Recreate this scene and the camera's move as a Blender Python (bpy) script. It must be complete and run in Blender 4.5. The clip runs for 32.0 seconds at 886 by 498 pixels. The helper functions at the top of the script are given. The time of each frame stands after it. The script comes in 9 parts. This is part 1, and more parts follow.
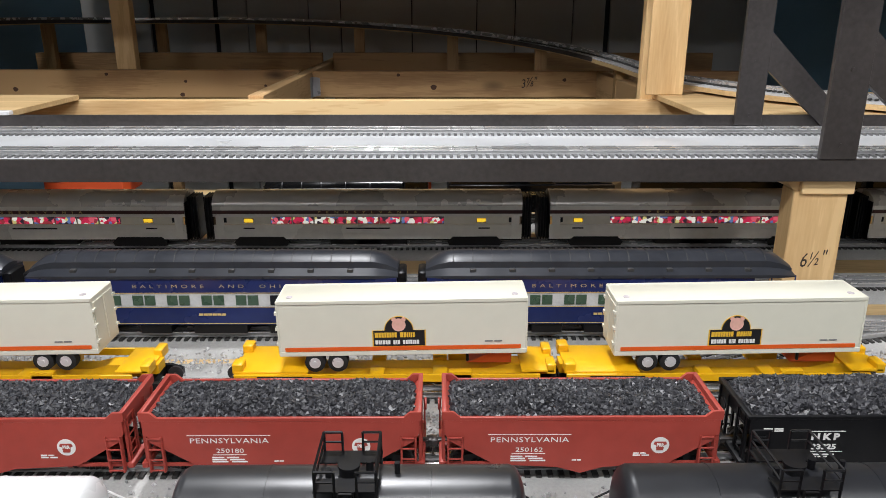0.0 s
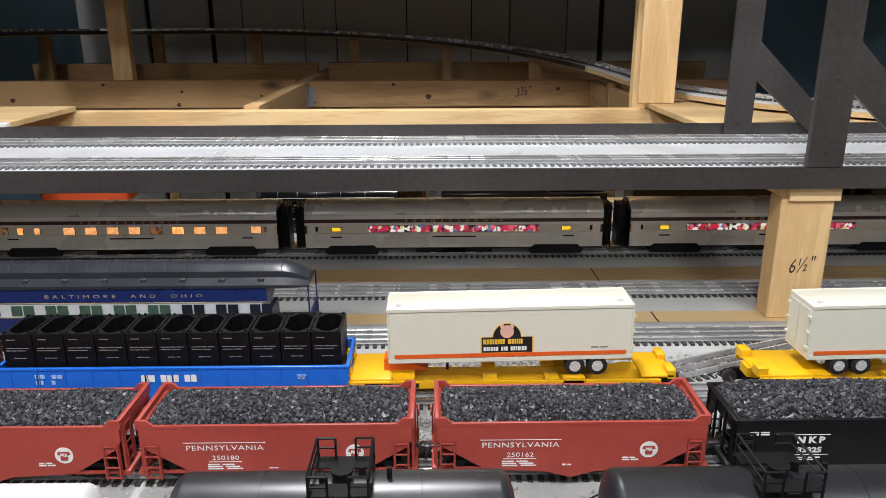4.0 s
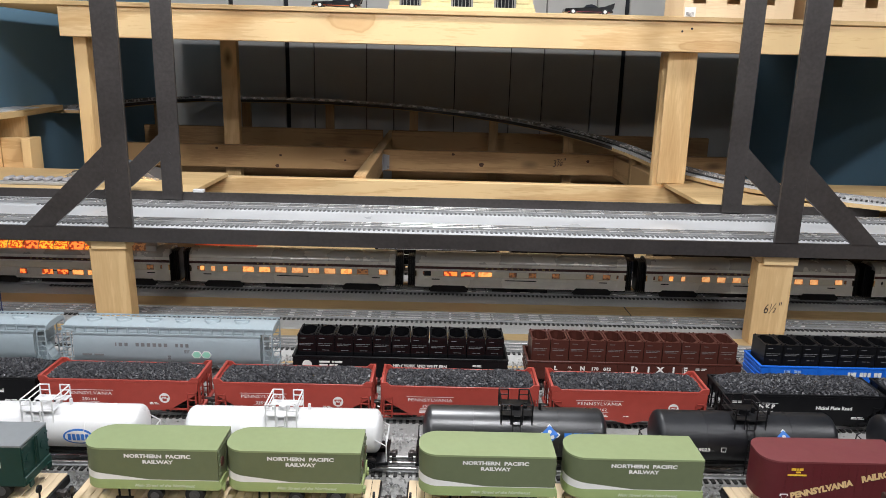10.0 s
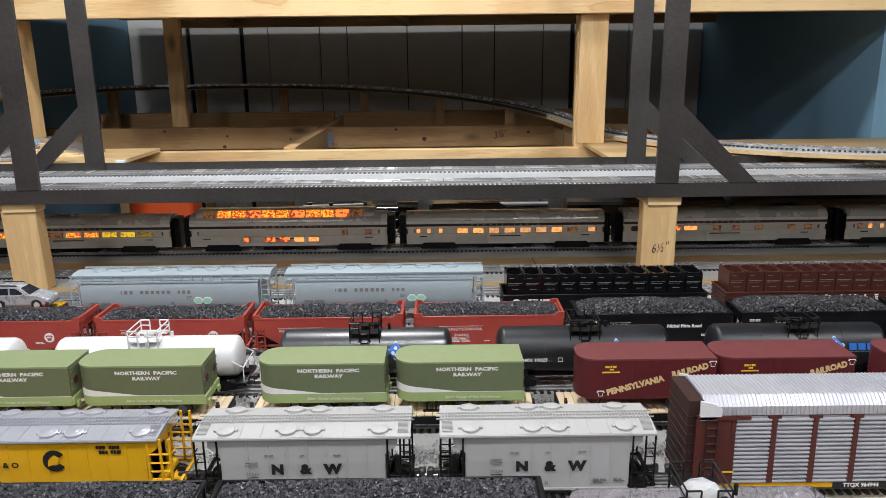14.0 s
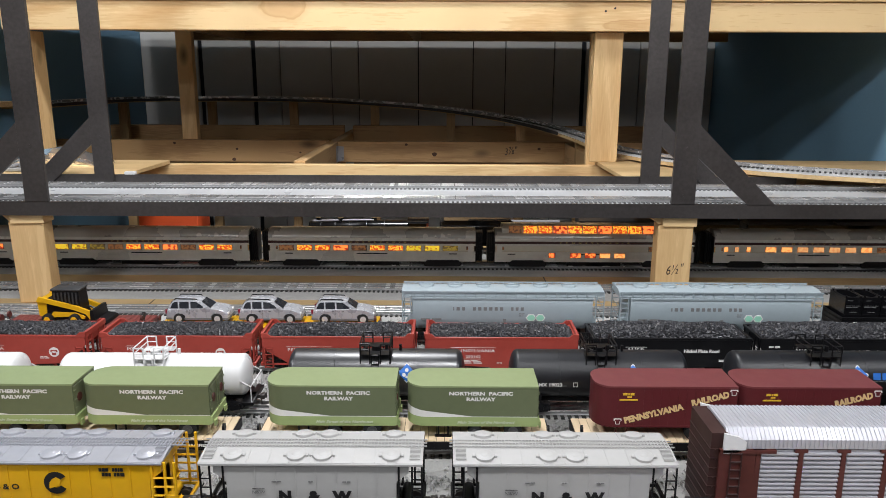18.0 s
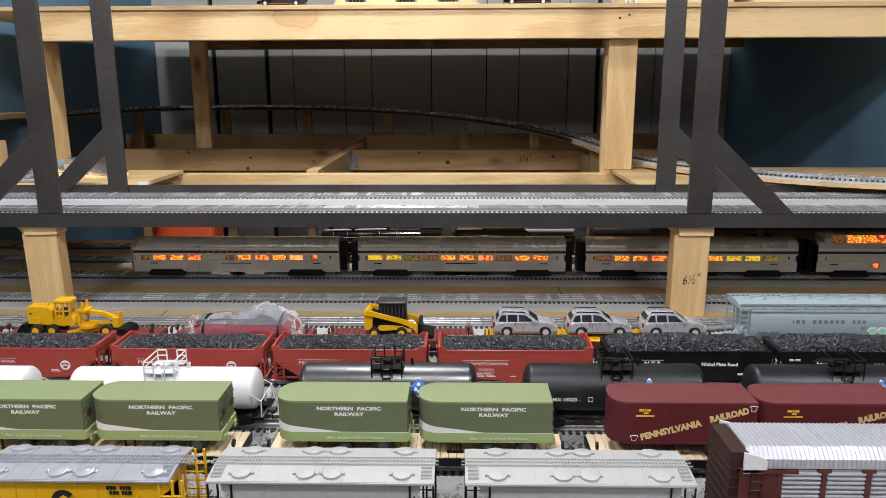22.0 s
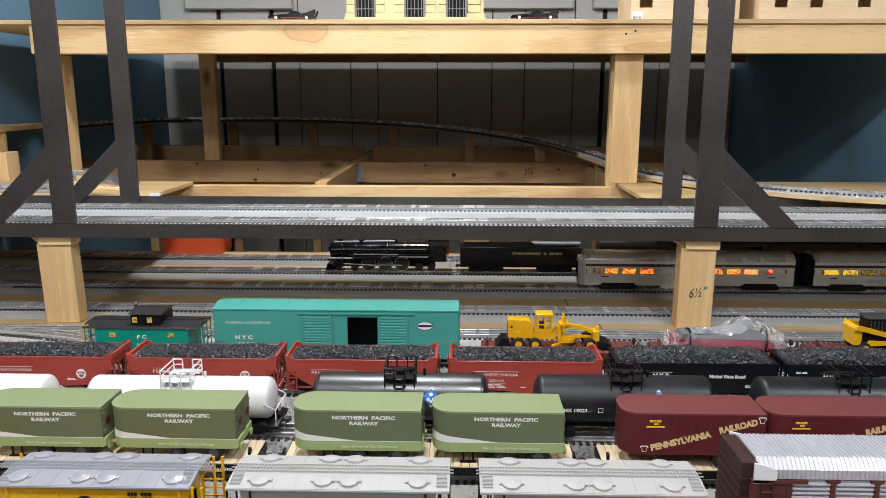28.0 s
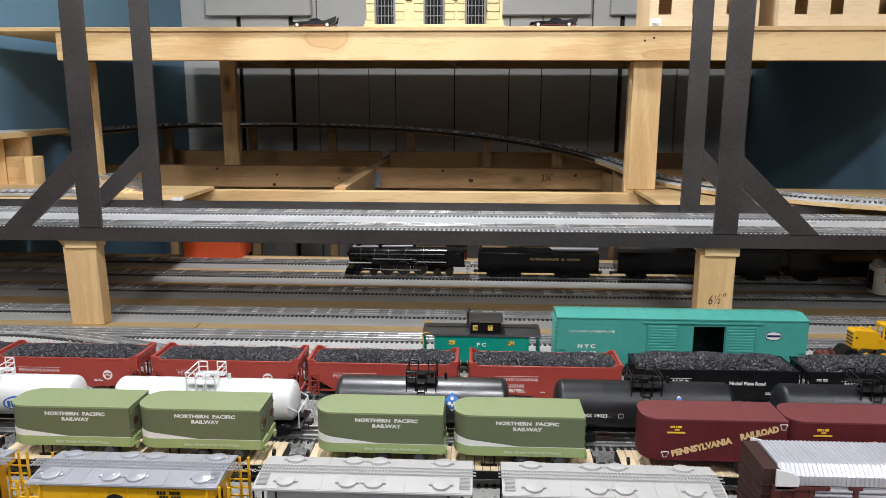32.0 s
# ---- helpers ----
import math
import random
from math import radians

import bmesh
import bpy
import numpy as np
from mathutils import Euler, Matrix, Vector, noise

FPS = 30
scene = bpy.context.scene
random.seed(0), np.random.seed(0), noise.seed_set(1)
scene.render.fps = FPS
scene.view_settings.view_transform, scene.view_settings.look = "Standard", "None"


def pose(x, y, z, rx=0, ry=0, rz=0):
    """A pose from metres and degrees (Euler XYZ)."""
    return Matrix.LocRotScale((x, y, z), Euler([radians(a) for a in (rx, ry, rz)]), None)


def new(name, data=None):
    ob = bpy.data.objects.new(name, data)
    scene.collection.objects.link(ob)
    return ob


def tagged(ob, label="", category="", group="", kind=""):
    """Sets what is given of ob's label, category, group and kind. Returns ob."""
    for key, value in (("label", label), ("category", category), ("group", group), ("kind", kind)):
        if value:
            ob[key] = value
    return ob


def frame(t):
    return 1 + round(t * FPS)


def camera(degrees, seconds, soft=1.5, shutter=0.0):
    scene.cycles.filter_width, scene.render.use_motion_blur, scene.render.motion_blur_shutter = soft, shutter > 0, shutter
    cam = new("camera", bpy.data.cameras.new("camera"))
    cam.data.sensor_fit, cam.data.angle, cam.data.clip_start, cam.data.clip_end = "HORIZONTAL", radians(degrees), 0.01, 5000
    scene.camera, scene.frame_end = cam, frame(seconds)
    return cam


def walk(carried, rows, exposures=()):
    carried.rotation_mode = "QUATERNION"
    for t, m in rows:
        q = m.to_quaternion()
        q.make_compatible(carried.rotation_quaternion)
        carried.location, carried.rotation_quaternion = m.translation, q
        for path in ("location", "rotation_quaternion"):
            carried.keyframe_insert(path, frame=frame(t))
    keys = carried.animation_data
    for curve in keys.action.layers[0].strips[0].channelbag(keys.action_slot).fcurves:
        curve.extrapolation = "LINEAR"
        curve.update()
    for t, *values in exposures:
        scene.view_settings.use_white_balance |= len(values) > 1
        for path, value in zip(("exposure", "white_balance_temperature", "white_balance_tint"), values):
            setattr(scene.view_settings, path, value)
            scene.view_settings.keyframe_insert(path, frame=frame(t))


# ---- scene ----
cam = camera(62.30, 32.0, soft=0.6)
# seconds, eye x y z, yaw, pitch, roll
PATH = [
    (0, 0.0072, -0.1364, 1.4065, -0.467, -17.972, 0.050),
    (0.5, 0.0078, -0.1408, 1.4080, -0.553, -17.798, 0.061),
    (1, 0.0028, -0.1470, 1.4096, -0.510, -17.641, 0.040),
    (1.5, 0.0044, -0.1452, 1.4079, -0.516, -17.598, -0.002),
    (2, 0.0062, -0.1446, 1.4052, -0.546, -17.662, -0.083),
    (2.5, 0.0095, -0.1438, 1.4080, -0.623, -17.646, -0.189),
    (3, 0.0120, -0.1439, 1.4090, -0.644, -17.590, -0.272),
    (3.5, 0.0131, -0.1462, 1.4094, -0.658, -17.489, -0.239),
    (5.5, 0.0105, -0.1554, 1.4192, -0.757, -16.973, -0.173),
    (6, 0.0115, -0.1603, 1.4204, -0.814, -16.851, -0.157),
    (6.5, 0.0130, -0.1639, 1.4237, -0.932, -16.741, -0.019),
    (7, 0.0104, -0.1738, 1.4284, -1.000, -16.624, 0.067),
    (7.5, 0.0084, -0.2018, 1.4481, -1.132, -16.806, 0.393),
    (8, 0.0096, -0.2402, 1.4652, -1.264, -17.401, 0.615),
    (8.5, -0.0433, -0.2678, 1.4772, -1.257, -17.654, 0.672),
    (9, -0.1708, -0.4124, 1.5456, -1.159, -16.662, 0.578),
    (9.5, -0.2315, -0.5370, 1.5535, -1.089, -15.345, 0.860),
    (10, -0.1785, -0.6424, 1.5606, -0.505, -14.144, 1.468),
    (10.5, -0.0361, -0.6728, 1.4586, -0.216, -15.495, 2.076),
    (11, 0.0696, -0.7036, 1.4406, -0.436, -16.701, 0.597),
    (11.5, 0.0938, -0.7239, 1.4598, -0.363, -15.073, -0.079),
    (12, 0.0834, -0.7135, 1.4596, -0.274, -14.550, 0.046),
    (12.5, 0.0481, -0.6982, 1.4710, 0.126, -14.422, 0.241),
    (13, 0.0468, -0.7091, 1.4681, 0.224, -14.646, -0.084),
    (13.5, 0.0582, -0.7284, 1.4706, -0.072, -14.597, -0.506),
    (14, 0.0574, -0.7323, 1.4758, -0.214, -14.309, -0.638),
    (14.5, 0.0560, -0.7197, 1.4719, 0.042, -14.048, -0.444),
    (15, 0.0526, -0.7176, 1.4748, 0.382, -13.792, -0.206),
    (15.5, 0.0470, -0.7184, 1.4734, 0.491, -13.664, -0.149),
    (17.5, 0.0400, -0.7068, 1.4731, 0.233, -13.548, 0.124),
    (18, 0.0446, -0.7080, 1.4788, 0.215, -13.201, 0.214),
    (18.5, 0.0418, -0.7074, 1.4783, 0.356, -12.957, 0.239),
    (19, 0.0443, -0.7072, 1.4786, 0.564, -12.881, 0.287),
    (19.5, 0.0444, -0.7065, 1.4797, 0.674, -12.863, 0.298),
    (20, 0.0472, -0.7043, 1.4790, 0.764, -12.870, 0.170),
    (20.5, 0.0467, -0.7009, 1.4804, 0.863, -12.781, 0.053),
    (21, 0.0446, -0.6959, 1.4832, 1.018, -12.704, -0.054),
    (21.5, 0.0463, -0.6922, 1.4804, 1.174, -12.723, -0.115),
    (22, 0.0481, -0.6910, 1.4843, 1.374, -12.724, -0.212),
    (22.5, 0.0413, -0.6941, 1.4833, 1.665, -12.665, -0.288),
    (23, 0.0338, -0.6935, 1.4795, 2.059, -12.700, -0.359),
    (23.5, 0.0306, -0.6978, 1.4809, 2.246, -12.715, -0.223),
    (24, 0.0278, -0.7049, 1.4828, 2.233, -12.711, -0.024),
    (24.5, 0.0287, -0.7079, 1.4821, 2.127, -12.651, 0.118),
    (25, 0.0315, -0.7054, 1.4829, 2.065, -12.553, 0.160),
    (25.5, 0.0289, -0.7076, 1.4846, 1.874, -12.454, 0.190),
    (27.5, 0.0354, -0.7154, 1.4903, 1.214, -11.851, 0.099),
    (28, 0.0320, -0.7096, 1.4893, 1.504, -11.812, 0.067),
    (28.5, 0.0327, -0.7063, 1.4914, 1.823, -11.790, 0.039),
    (29, 0.0269, -0.7055, 1.4912, 2.072, -11.711, 0.029),
    (29.5, 0.0222, -0.7088, 1.4920, 2.261, -11.642, 0.075),
    (30, 0.0220, -0.7142, 1.4946, 2.394, -11.593, 0.092),
    (30.5, 0.0216, -0.7139, 1.4936, 2.510, -11.546, 0.067),
    (31, 0.0226, -0.7174, 1.4916, 2.585, -11.517, 0.130),
    (31.5, 0.0175, -0.7247, 1.4975, 2.581, -11.430, 0.196),
    (32, 0.0208, -0.7221, 1.4921, 2.632, -11.411, 0.162),
]
walk(cam, [(t, pose(x, y, z, 90 + pitch, 0, yaw) @ pose(0, 0, 0, 0, 0, roll)) for t, x, y, z, yaw, pitch, roll in PATH],
     exposures=[(0, 0.04), (3, 0.1), (6, 0.16), (8, 0.14), (9, 0.08), (10, -0.02), (11, 0.18), (12.5, 0.02), (14, -0.08), (18, -0.1), (25, -0.08), (32, -0.05)])

# ---- world and lamps ----
world = bpy.data.worlds.new("room_air")
scene.world = world
world.use_nodes = True
world.node_tree.nodes["Background"].inputs["Color"].default_value = (0.85, 0.9, 1.0, 1)
world.node_tree.nodes["Background"].inputs["Strength"].default_value = 0.005
scene.view_settings.exposure = 0.0


def ceiling_lamp(x, y, watts):
    """A downlight in the ceiling."""
    lamp = bpy.data.lights.new("ceiling_downlight", "SPOT")
    lamp.spot_size, lamp.spot_blend, lamp.shadow_soft_size, lamp.energy = radians(168), 0.12, 0.11, watts
    lamp.color = (0.955, 0.965, 1.0)
    ob = new("ceiling_downlight", lamp)
    ob.matrix_world = pose(x, y, 2.86)
    return ob


for lx, ly, w in ((-0.2, 1.0, 122), (-3.4, 1.0, 56), (-1.5, -0.65, 96), (0.0, -0.65, 90), (1.5, -0.65, 93), (-1.4, -1.9, 68), (1.1, -1.9, 68), (-1.7, -4.6, 62), (1.3, -4.6, 62)):
    ceiling_lamp(lx, ly, w)


# ---- materials ----
def mat(name, color, rough=0.5, metal=0.0, vary=0.12, scale=60.0, bump=0.0, coat=0.0, fine=6.0, alpha=1.0, island=0.0, obj=0.0):
    """Painted, plastic or metal surface with large and fine variation."""
    m = bpy.data.materials.new(name)
    m.use_nodes = True
    nt = m.node_tree
    bs = nt.nodes["Principled BSDF"]
    tc = nt.nodes.new("ShaderNodeTexCoord")
    n1 = nt.nodes.new("ShaderNodeTexNoise")
    n1.inputs["Scale"].default_value, n1.inputs["Detail"].default_value = scale, 4
    n2 = nt.nodes.new("ShaderNodeTexNoise")
    n2.inputs["Scale"].default_value, n2.inputs["Detail"].default_value = scale * fine, 3
    nt.links.new(tc.outputs["Object"], n1.inputs["Vector"])
    nt.links.new(tc.outputs["Object"], n2.inputs["Vector"])
    mix = nt.nodes.new("ShaderNodeMath")
    mix.operation = "ADD"
    nt.links.new(n1.outputs["Fac"], mix.inputs[0])
    nt.links.new(n2.outputs["Fac"], mix.inputs[1])
    last = mix.outputs[0]
    lo, hi = 0.62, 1.38
    if island or obj:
        rnd = nt.nodes.new("ShaderNodeNewGeometry") if island else nt.nodes.new("ShaderNodeObjectInfo")
        mul = nt.nodes.new("ShaderNodeMath")
        mul.operation, mul.inputs[1].default_value = "MULTIPLY_ADD", island or obj
        nt.links.new(rnd.outputs["Random Per Island" if island else "Random"], mul.inputs[0])
        nt.links.new(last, mul.inputs[2])
        last = mul.outputs[0]
        lo, hi = lo + 0.5 * (island or obj) - 0.3 * (island or obj), hi + 0.5 * (island or obj) + 0.3 * (island or obj)
    ramp = nt.nodes.new("ShaderNodeMapRange")
    ramp.inputs["From Min"].default_value, ramp.inputs["From Max"].default_value = lo, hi
    ramp.inputs["To Min"].default_value, ramp.inputs["To Max"].default_value = 1 - vary, 1 + vary
    nt.links.new(last, ramp.inputs["Value"])
    vm = nt.nodes.new("ShaderNodeVectorMath")
    vm.operation = "SCALE"
    vm.inputs[0].default_value = color
    nt.links.new(ramp.outputs[0], vm.inputs["Scale"])
    nt.links.new(vm.outputs[0], bs.inputs["Base Color"])
    rr = nt.nodes.new("ShaderNodeMapRange")
    rr.inputs["From Min"].default_value, rr.inputs["From Max"].default_value = 0.3, 0.7
    rr.inputs["To Min"].default_value, rr.inputs["To Max"].default_value = max(0.03, rough - 0.08), min(1, rough + 0.08)
    nt.links.new(n1.outputs["Fac"], rr.inputs["Value"])
    nt.links.new(rr.outputs[0], bs.inputs["Roughness"])
    bs.inputs["Metallic"].default_value = metal
    bs.inputs["Coat Weight"].default_value = coat
    if bump:
        b = nt.nodes.new("ShaderNodeBump")
        b.inputs["Strength"].default_value, b.inputs["Distance"].default_value = bump, 0.001
        nt.links.new(n2.outputs["Fac"], b.inputs["Height"])
        nt.links.new(b.outputs[0], bs.inputs["Normal"])
    return m


def wood(name, color, dark, axis=0, knots=True, rough=0.6, ring=26.0, clouds=()):
    """Planed pine or plywood: rings stretched along one axis, with streaks and a few darker clouds."""
    m = bpy.data.materials.new(name)
    m.use_nodes = True
    nt = m.node_tree
    bs = nt.nodes["Principled BSDF"]
    tc = nt.nodes.new("ShaderNodeTexCoord")
    mp = nt.nodes.new("ShaderNodeMapping")
    sc = [1.0, 1.0, 1.0]
    sc[axis] = 0.09
    mp.inputs["Scale"].default_value = sc
    nt.links.new(tc.outputs["Object"], mp.inputs["Vector"])
    w = nt.nodes.new("ShaderNodeTexNoise")
    w.inputs["Scale"].default_value, w.inputs["Detail"].default_value, w.inputs["Distortion"].default_value = 5.0, 2, 0.6
    nt.links.new(mp.outputs[0], w.inputs["Vector"])
    sn = nt.nodes.new("ShaderNodeMath")
    sn.operation, sn.inputs[1].default_value = "MULTIPLY", ring * 2
    nt.links.new(w.outputs["Fac"], sn.inputs[0])
    si = nt.nodes.new("ShaderNodeMath")
    si.operation = "SINE"
    nt.links.new(sn.outputs[0], si.inputs[0])
    f = nt.nodes.new("ShaderNodeTexNoise")
    f.inputs["Scale"].default_value, f.inputs["Detail"].default_value = 210.0, 3
    nt.links.new(mp.outputs[0], f.inputs["Vector"])
    ad = nt.nodes.new("ShaderNodeMath")
    ad.operation, ad.inputs[1].default_value = "MULTIPLY_ADD", 0.11
    soft = nt.nodes.new("ShaderNodeMapRange")
    soft.inputs["To Min"].default_value, soft.inputs["To Max"].default_value = 0.18, 0.82
    nt.links.new(f.outputs["Fac"], soft.inputs["Value"])
    nt.links.new(si.outputs[0], ad.inputs[0])
    nt.links.new(soft.outputs[0], ad.inputs[2])
    big = nt.nodes.new("ShaderNodeTexNoise")
    big.inputs["Scale"].default_value = 2.2
    nt.links.new(tc.outputs["Object"], big.inputs["Vector"])
    ad2 = nt.nodes.new("ShaderNodeMath")
    ad2.operation = "ADD"
    nt.links.new(ad.outputs[0], ad2.inputs[0])
    nt.links.new(big.outputs["Fac"], ad2.inputs[1])
    cr = nt.nodes.new("ShaderNodeValToRGB")
    cr.color_ramp.elements[0].position, cr.color_ramp.elements[0].color = 0.55, (*dark, 1)
    cr.color_ramp.elements[1].position, cr.color_ramp.elements[1].color = 1.25, (*color, 1)
    e = cr.color_ramp.elements.new(0.95)
    e.color = (*[0.3 * d + 0.7 * c for c, d in zip(color, dark)], 1)
    nt.links.new(ad2.outputs[0], cr.inputs["Fac"])
    last = cr.outputs["Color"]
    if knots:
        vo = nt.nodes.new("ShaderNodeTexVoronoi")
        mk = nt.nodes.new("ShaderNodeMapping")
        ks = [7.0, 7.0, 7.0]
        ks[axis] = 3.2
        mk.inputs["Scale"].default_value = ks
        nt.links.new(tc.outputs["Object"], mk.inputs["Vector"])
        nt.links.new(mk.outputs[0], vo.inputs["Vector"])
        vo.inputs["Scale"].default_value = 1.0
        kr = nt.nodes.new("ShaderNodeMapRange")
        kr.inputs["From Min"].default_value, kr.inputs["From Max"].default_value = 0.035, 0.16
        nt.links.new(vo.outputs["Distance"], kr.inputs["Value"])
        mx = nt.nodes.new("ShaderNodeMix")
        mx.data_type = "RGBA"
        mx.inputs["A"].default_value = (*[0.32 * d for d in dark], 1)
        nt.links.new(kr.outputs[0], mx.inputs["Factor"])
        nt.links.new(last, mx.inputs["B"])
        last = mx.outputs["Result"]
    for cx, cz, rx, rz in clouds:
        mc = nt.nodes.new("ShaderNodeMapping")
        mc.inputs["Location"].default_value, mc.inputs["Scale"].default_value = (-cx / rx, 0, -cz / rz), (1 / rx, 0, 1 / rz)
        wob = nt.nodes.new("ShaderNodeTexNoise")
        wob.inputs["Scale"].default_value = 14.0
        nt.links.new(tc.outputs["Object"], wob.inputs["Vector"])
        nt.links.new(tc.outputs["Object"], mc.inputs["Vector"])
        ln = nt.nodes.new("ShaderNodeVectorMath")
        ln.operation = "LENGTH"
        nt.links.new(mc.outputs[0], ln.inputs[0])
        sm = nt.nodes.new("ShaderNodeMath")
        sm.operation = "ADD"
        nt.links.new(ln.outputs["Value"], sm.inputs[0])
        nt.links.new(wob.outputs["Fac"], sm.inputs[1])
        rings = nt.nodes.new("ShaderNodeValToRGB")
        stops = rings.color_ramp.elements
        stops[0].position, stops[0].color = 0.30, (0.42, 0.42, 0.42, 1)
        stops[1].position, stops[1].color = 1.0, (0, 0, 0, 1)
        for at, v in ((0.55, 0.50), (0.68, 0.40), (0.76, 0.62), (0.80, 0.18), (0.90, 0.10)):
            stops.new(at).color = (v, v, v, 1)
        half = nt.nodes.new("ShaderNodeMath")
        half.operation, half.inputs[1].default_value = "MULTIPLY", 0.62
        nt.links.new(sm.outputs[0], half.inputs[0])
        nt.links.new(half.outputs[0], rings.inputs["Fac"])
        mx = nt.nodes.new("ShaderNodeMix")
        mx.data_type = "RGBA"
        nt.links.new(rings.outputs["Color"], mx.inputs["Factor"])
        nt.links.new(last, mx.inputs["A"])
        mx.inputs["B"].default_value = (0.50, 0.24, 0.08, 1)
        last = mx.outputs["Result"]
    nt.links.new(last, bs.inputs["Base Color"])
    bs.inputs["Roughness"].default_value = rough
    b = nt.nodes.new("ShaderNodeBump")
    b.inputs["Strength"].default_value, b.inputs["Distance"].default_value = 0.2, 0.001
    nt.links.new(f.outputs["Fac"], b.inputs["Height"])
    nt.links.new(b.outputs[0], bs.inputs["Normal"])
    return m


def glow(name, color, power, blotch=0.0, scale=90.0, other=(0.1, 0.02, 0.02)):
    """Lamp-lit interior behind a window of a model car."""
    m = bpy.data.materials.new(name)
    m.use_nodes = True
    nt = m.node_tree
    bs = nt.nodes["Principled BSDF"]
    bs.inputs["Base Color"].default_value = (*color, 1)
    bs.inputs["Roughness"].default_value = 0.3
    bs.inputs["Emission Strength"].default_value = power
    if blotch:
        tc = nt.nodes.new("ShaderNodeTexCoord")
        n = nt.nodes.new("ShaderNodeTexVoronoi")
        n.inputs["Scale"].default_value = scale
        nt.links.new(tc.outputs["Object"], n.inputs["Vector"])
        r = nt.nodes.new("ShaderNodeValToRGB")
        r.color_ramp.interpolation = "CONSTANT"
        r.color_ramp.elements[0].color = (*color, 1)
        r.color_ramp.elements[1].position, r.color_ramp.elements[1].color = 1 - blotch, (*other, 1)
        sp = nt.nodes.new("ShaderNodeSeparateColor")
        nt.links.new(n.outputs["Color"], sp.inputs[0])
        nt.links.new(sp.outputs[0], r.inputs["Fac"])
        nt.links.new(r.outputs["Color"], bs.inputs["Emission Color"])
        nt.links.new(r.outputs["Color"], bs.inputs["Base Color"])
    else:
        bs.inputs["Emission Color"].default_value = (*color, 1)
    return m


def seats(name):
    """Many-coloured seats and fittings behind brightly lit windows."""
    m = glow(name, (0.8, 0.78, 0.7), 0.75, 0.5, 150)
    ramp = [n for n in m.node_tree.nodes if n.type == "VALTORGB"][0].color_ramp
    ramp.elements[0].color, ramp.elements[1].color, ramp.elements[1].position = (0.75, 0.74, 0.66, 1), (0.03, 0.02, 0.03, 1), 0.86
    for at, c in ((0.18, (0.50, 0.02, 0.07)), (0.36, (0.62, 0.10, 0.14)), (0.50, (0.10, 0.16, 0.35)), (0.60, (0.55, 0.50, 0.20)), (0.70, (0.28, 0.03, 0.04))):
        ramp.elements.new(at).color = (*c, 1)
    return m


def clear(name, color, rough=0.05, ior=1.45):
    m = bpy.data.materials.new(name)
    m.use_nodes = True
    bs = m.node_tree.nodes["Principled BSDF"]
    bs.inputs["Base Color"].default_value = (*color, 1)
    bs.inputs["Roughness"].default_value, bs.inputs["Transmission Weight"].default_value, bs.inputs["IOR"].default_value = rough, 1.0, ior
    return m


RED_OXIDE = mat("red_oxide_plastic", (0.34, 0.050, 0.036), 0.42, vary=0.1, scale=14)
RED_BROWN = mat("dark_red_brown_plastic", (0.09, 0.025, 0.02), 0.5, vary=0.15, scale=20)
# For the auto rack's open ends: the shade inside is put into this brown.
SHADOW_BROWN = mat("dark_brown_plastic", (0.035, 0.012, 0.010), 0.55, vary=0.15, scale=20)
BROWN = mat("brown_plastic", (0.07, 0.022, 0.016), 0.42, vary=0.12, scale=20)
BLACK = mat("black_plastic", (0.005, 0.005, 0.006), 0.42, vary=0.25, scale=25)
SATIN_BLACK = mat("satin_black_paint", (0.018, 0.0185, 0.021), 0.33, vary=0.2, scale=12)
MATT_BLACK = mat("matt_black_paint", (0.0095, 0.010, 0.0125), 0.42, vary=0.2, scale=12)
ROOF_BLACK = mat("satin_blue_black_roof", (0.022, 0.024, 0.030), 0.33, vary=0.2, scale=18)
GLOSS_BLACK = mat("gloss_black_paint", (0.006, 0.006, 0.007), 0.18, vary=0.2, scale=18)
WHITE = mat("white_plastic", (0.70, 0.70, 0.70), 0.3, vary=0.03, scale=10)
CREAM = mat("cream_white_plastic", (0.67, 0.65, 0.54), 0.38, vary=0.03, scale=9)
INK_WHITE = mat("white_lettering", (0.75, 0.74, 0.71), 0.6, vary=0.05, scale=200)
FADED_WHITE = mat("worn_white_lettering", (0.52, 0.57, 0.40), 0.6, vary=0.15, scale=200)
INK_BLACK = mat("black_lettering", (0.01, 0.01, 0.011), 0.5, vary=0.05)
INK_GREY = mat("grey_lettering", (0.18, 0.18, 0.18), 0.6, vary=0.1)
FADED_INK = mat("faded_grey_print", (0.45, 0.40, 0.42), 0.6, vary=0.2)
INK_GOLD = mat("gold_lettering", (0.60, 0.44, 0.17), 0.45, vary=0.1)
DIM_GOLD = mat("dull_gold_lettering", (0.32, 0.26, 0.15), 0.5, vary=0.1)
INK_YELLOW = mat("yellow_lettering", (0.75, 0.45, 0.04), 0.5, vary=0.05)
ORANGE = mat("orange_stripe", (0.70, 0.11, 0.015), 0.42, vary=0.05)
BLUE = mat("bright_blue_plastic", (0.012, 0.13, 0.60), 0.35, vary=0.08, scale=14)
LOGO_BLUE = mat("blue_print", (0.03, 0.16, 0.55), 0.4, vary=0.05)
NAVY = mat("navy_blue_paint", (0.012, 0.022, 0.10), 0.28, vary=0.12, scale=14)
YELLOW = mat("yellow_plastic", (0.78, 0.42, 0.006), 0.38, vary=0.07, scale=16)
DEEP_YELLOW = mat("deep_yellow_paint", (0.74, 0.40, 0.008), 0.4, vary=0.06, scale=16)
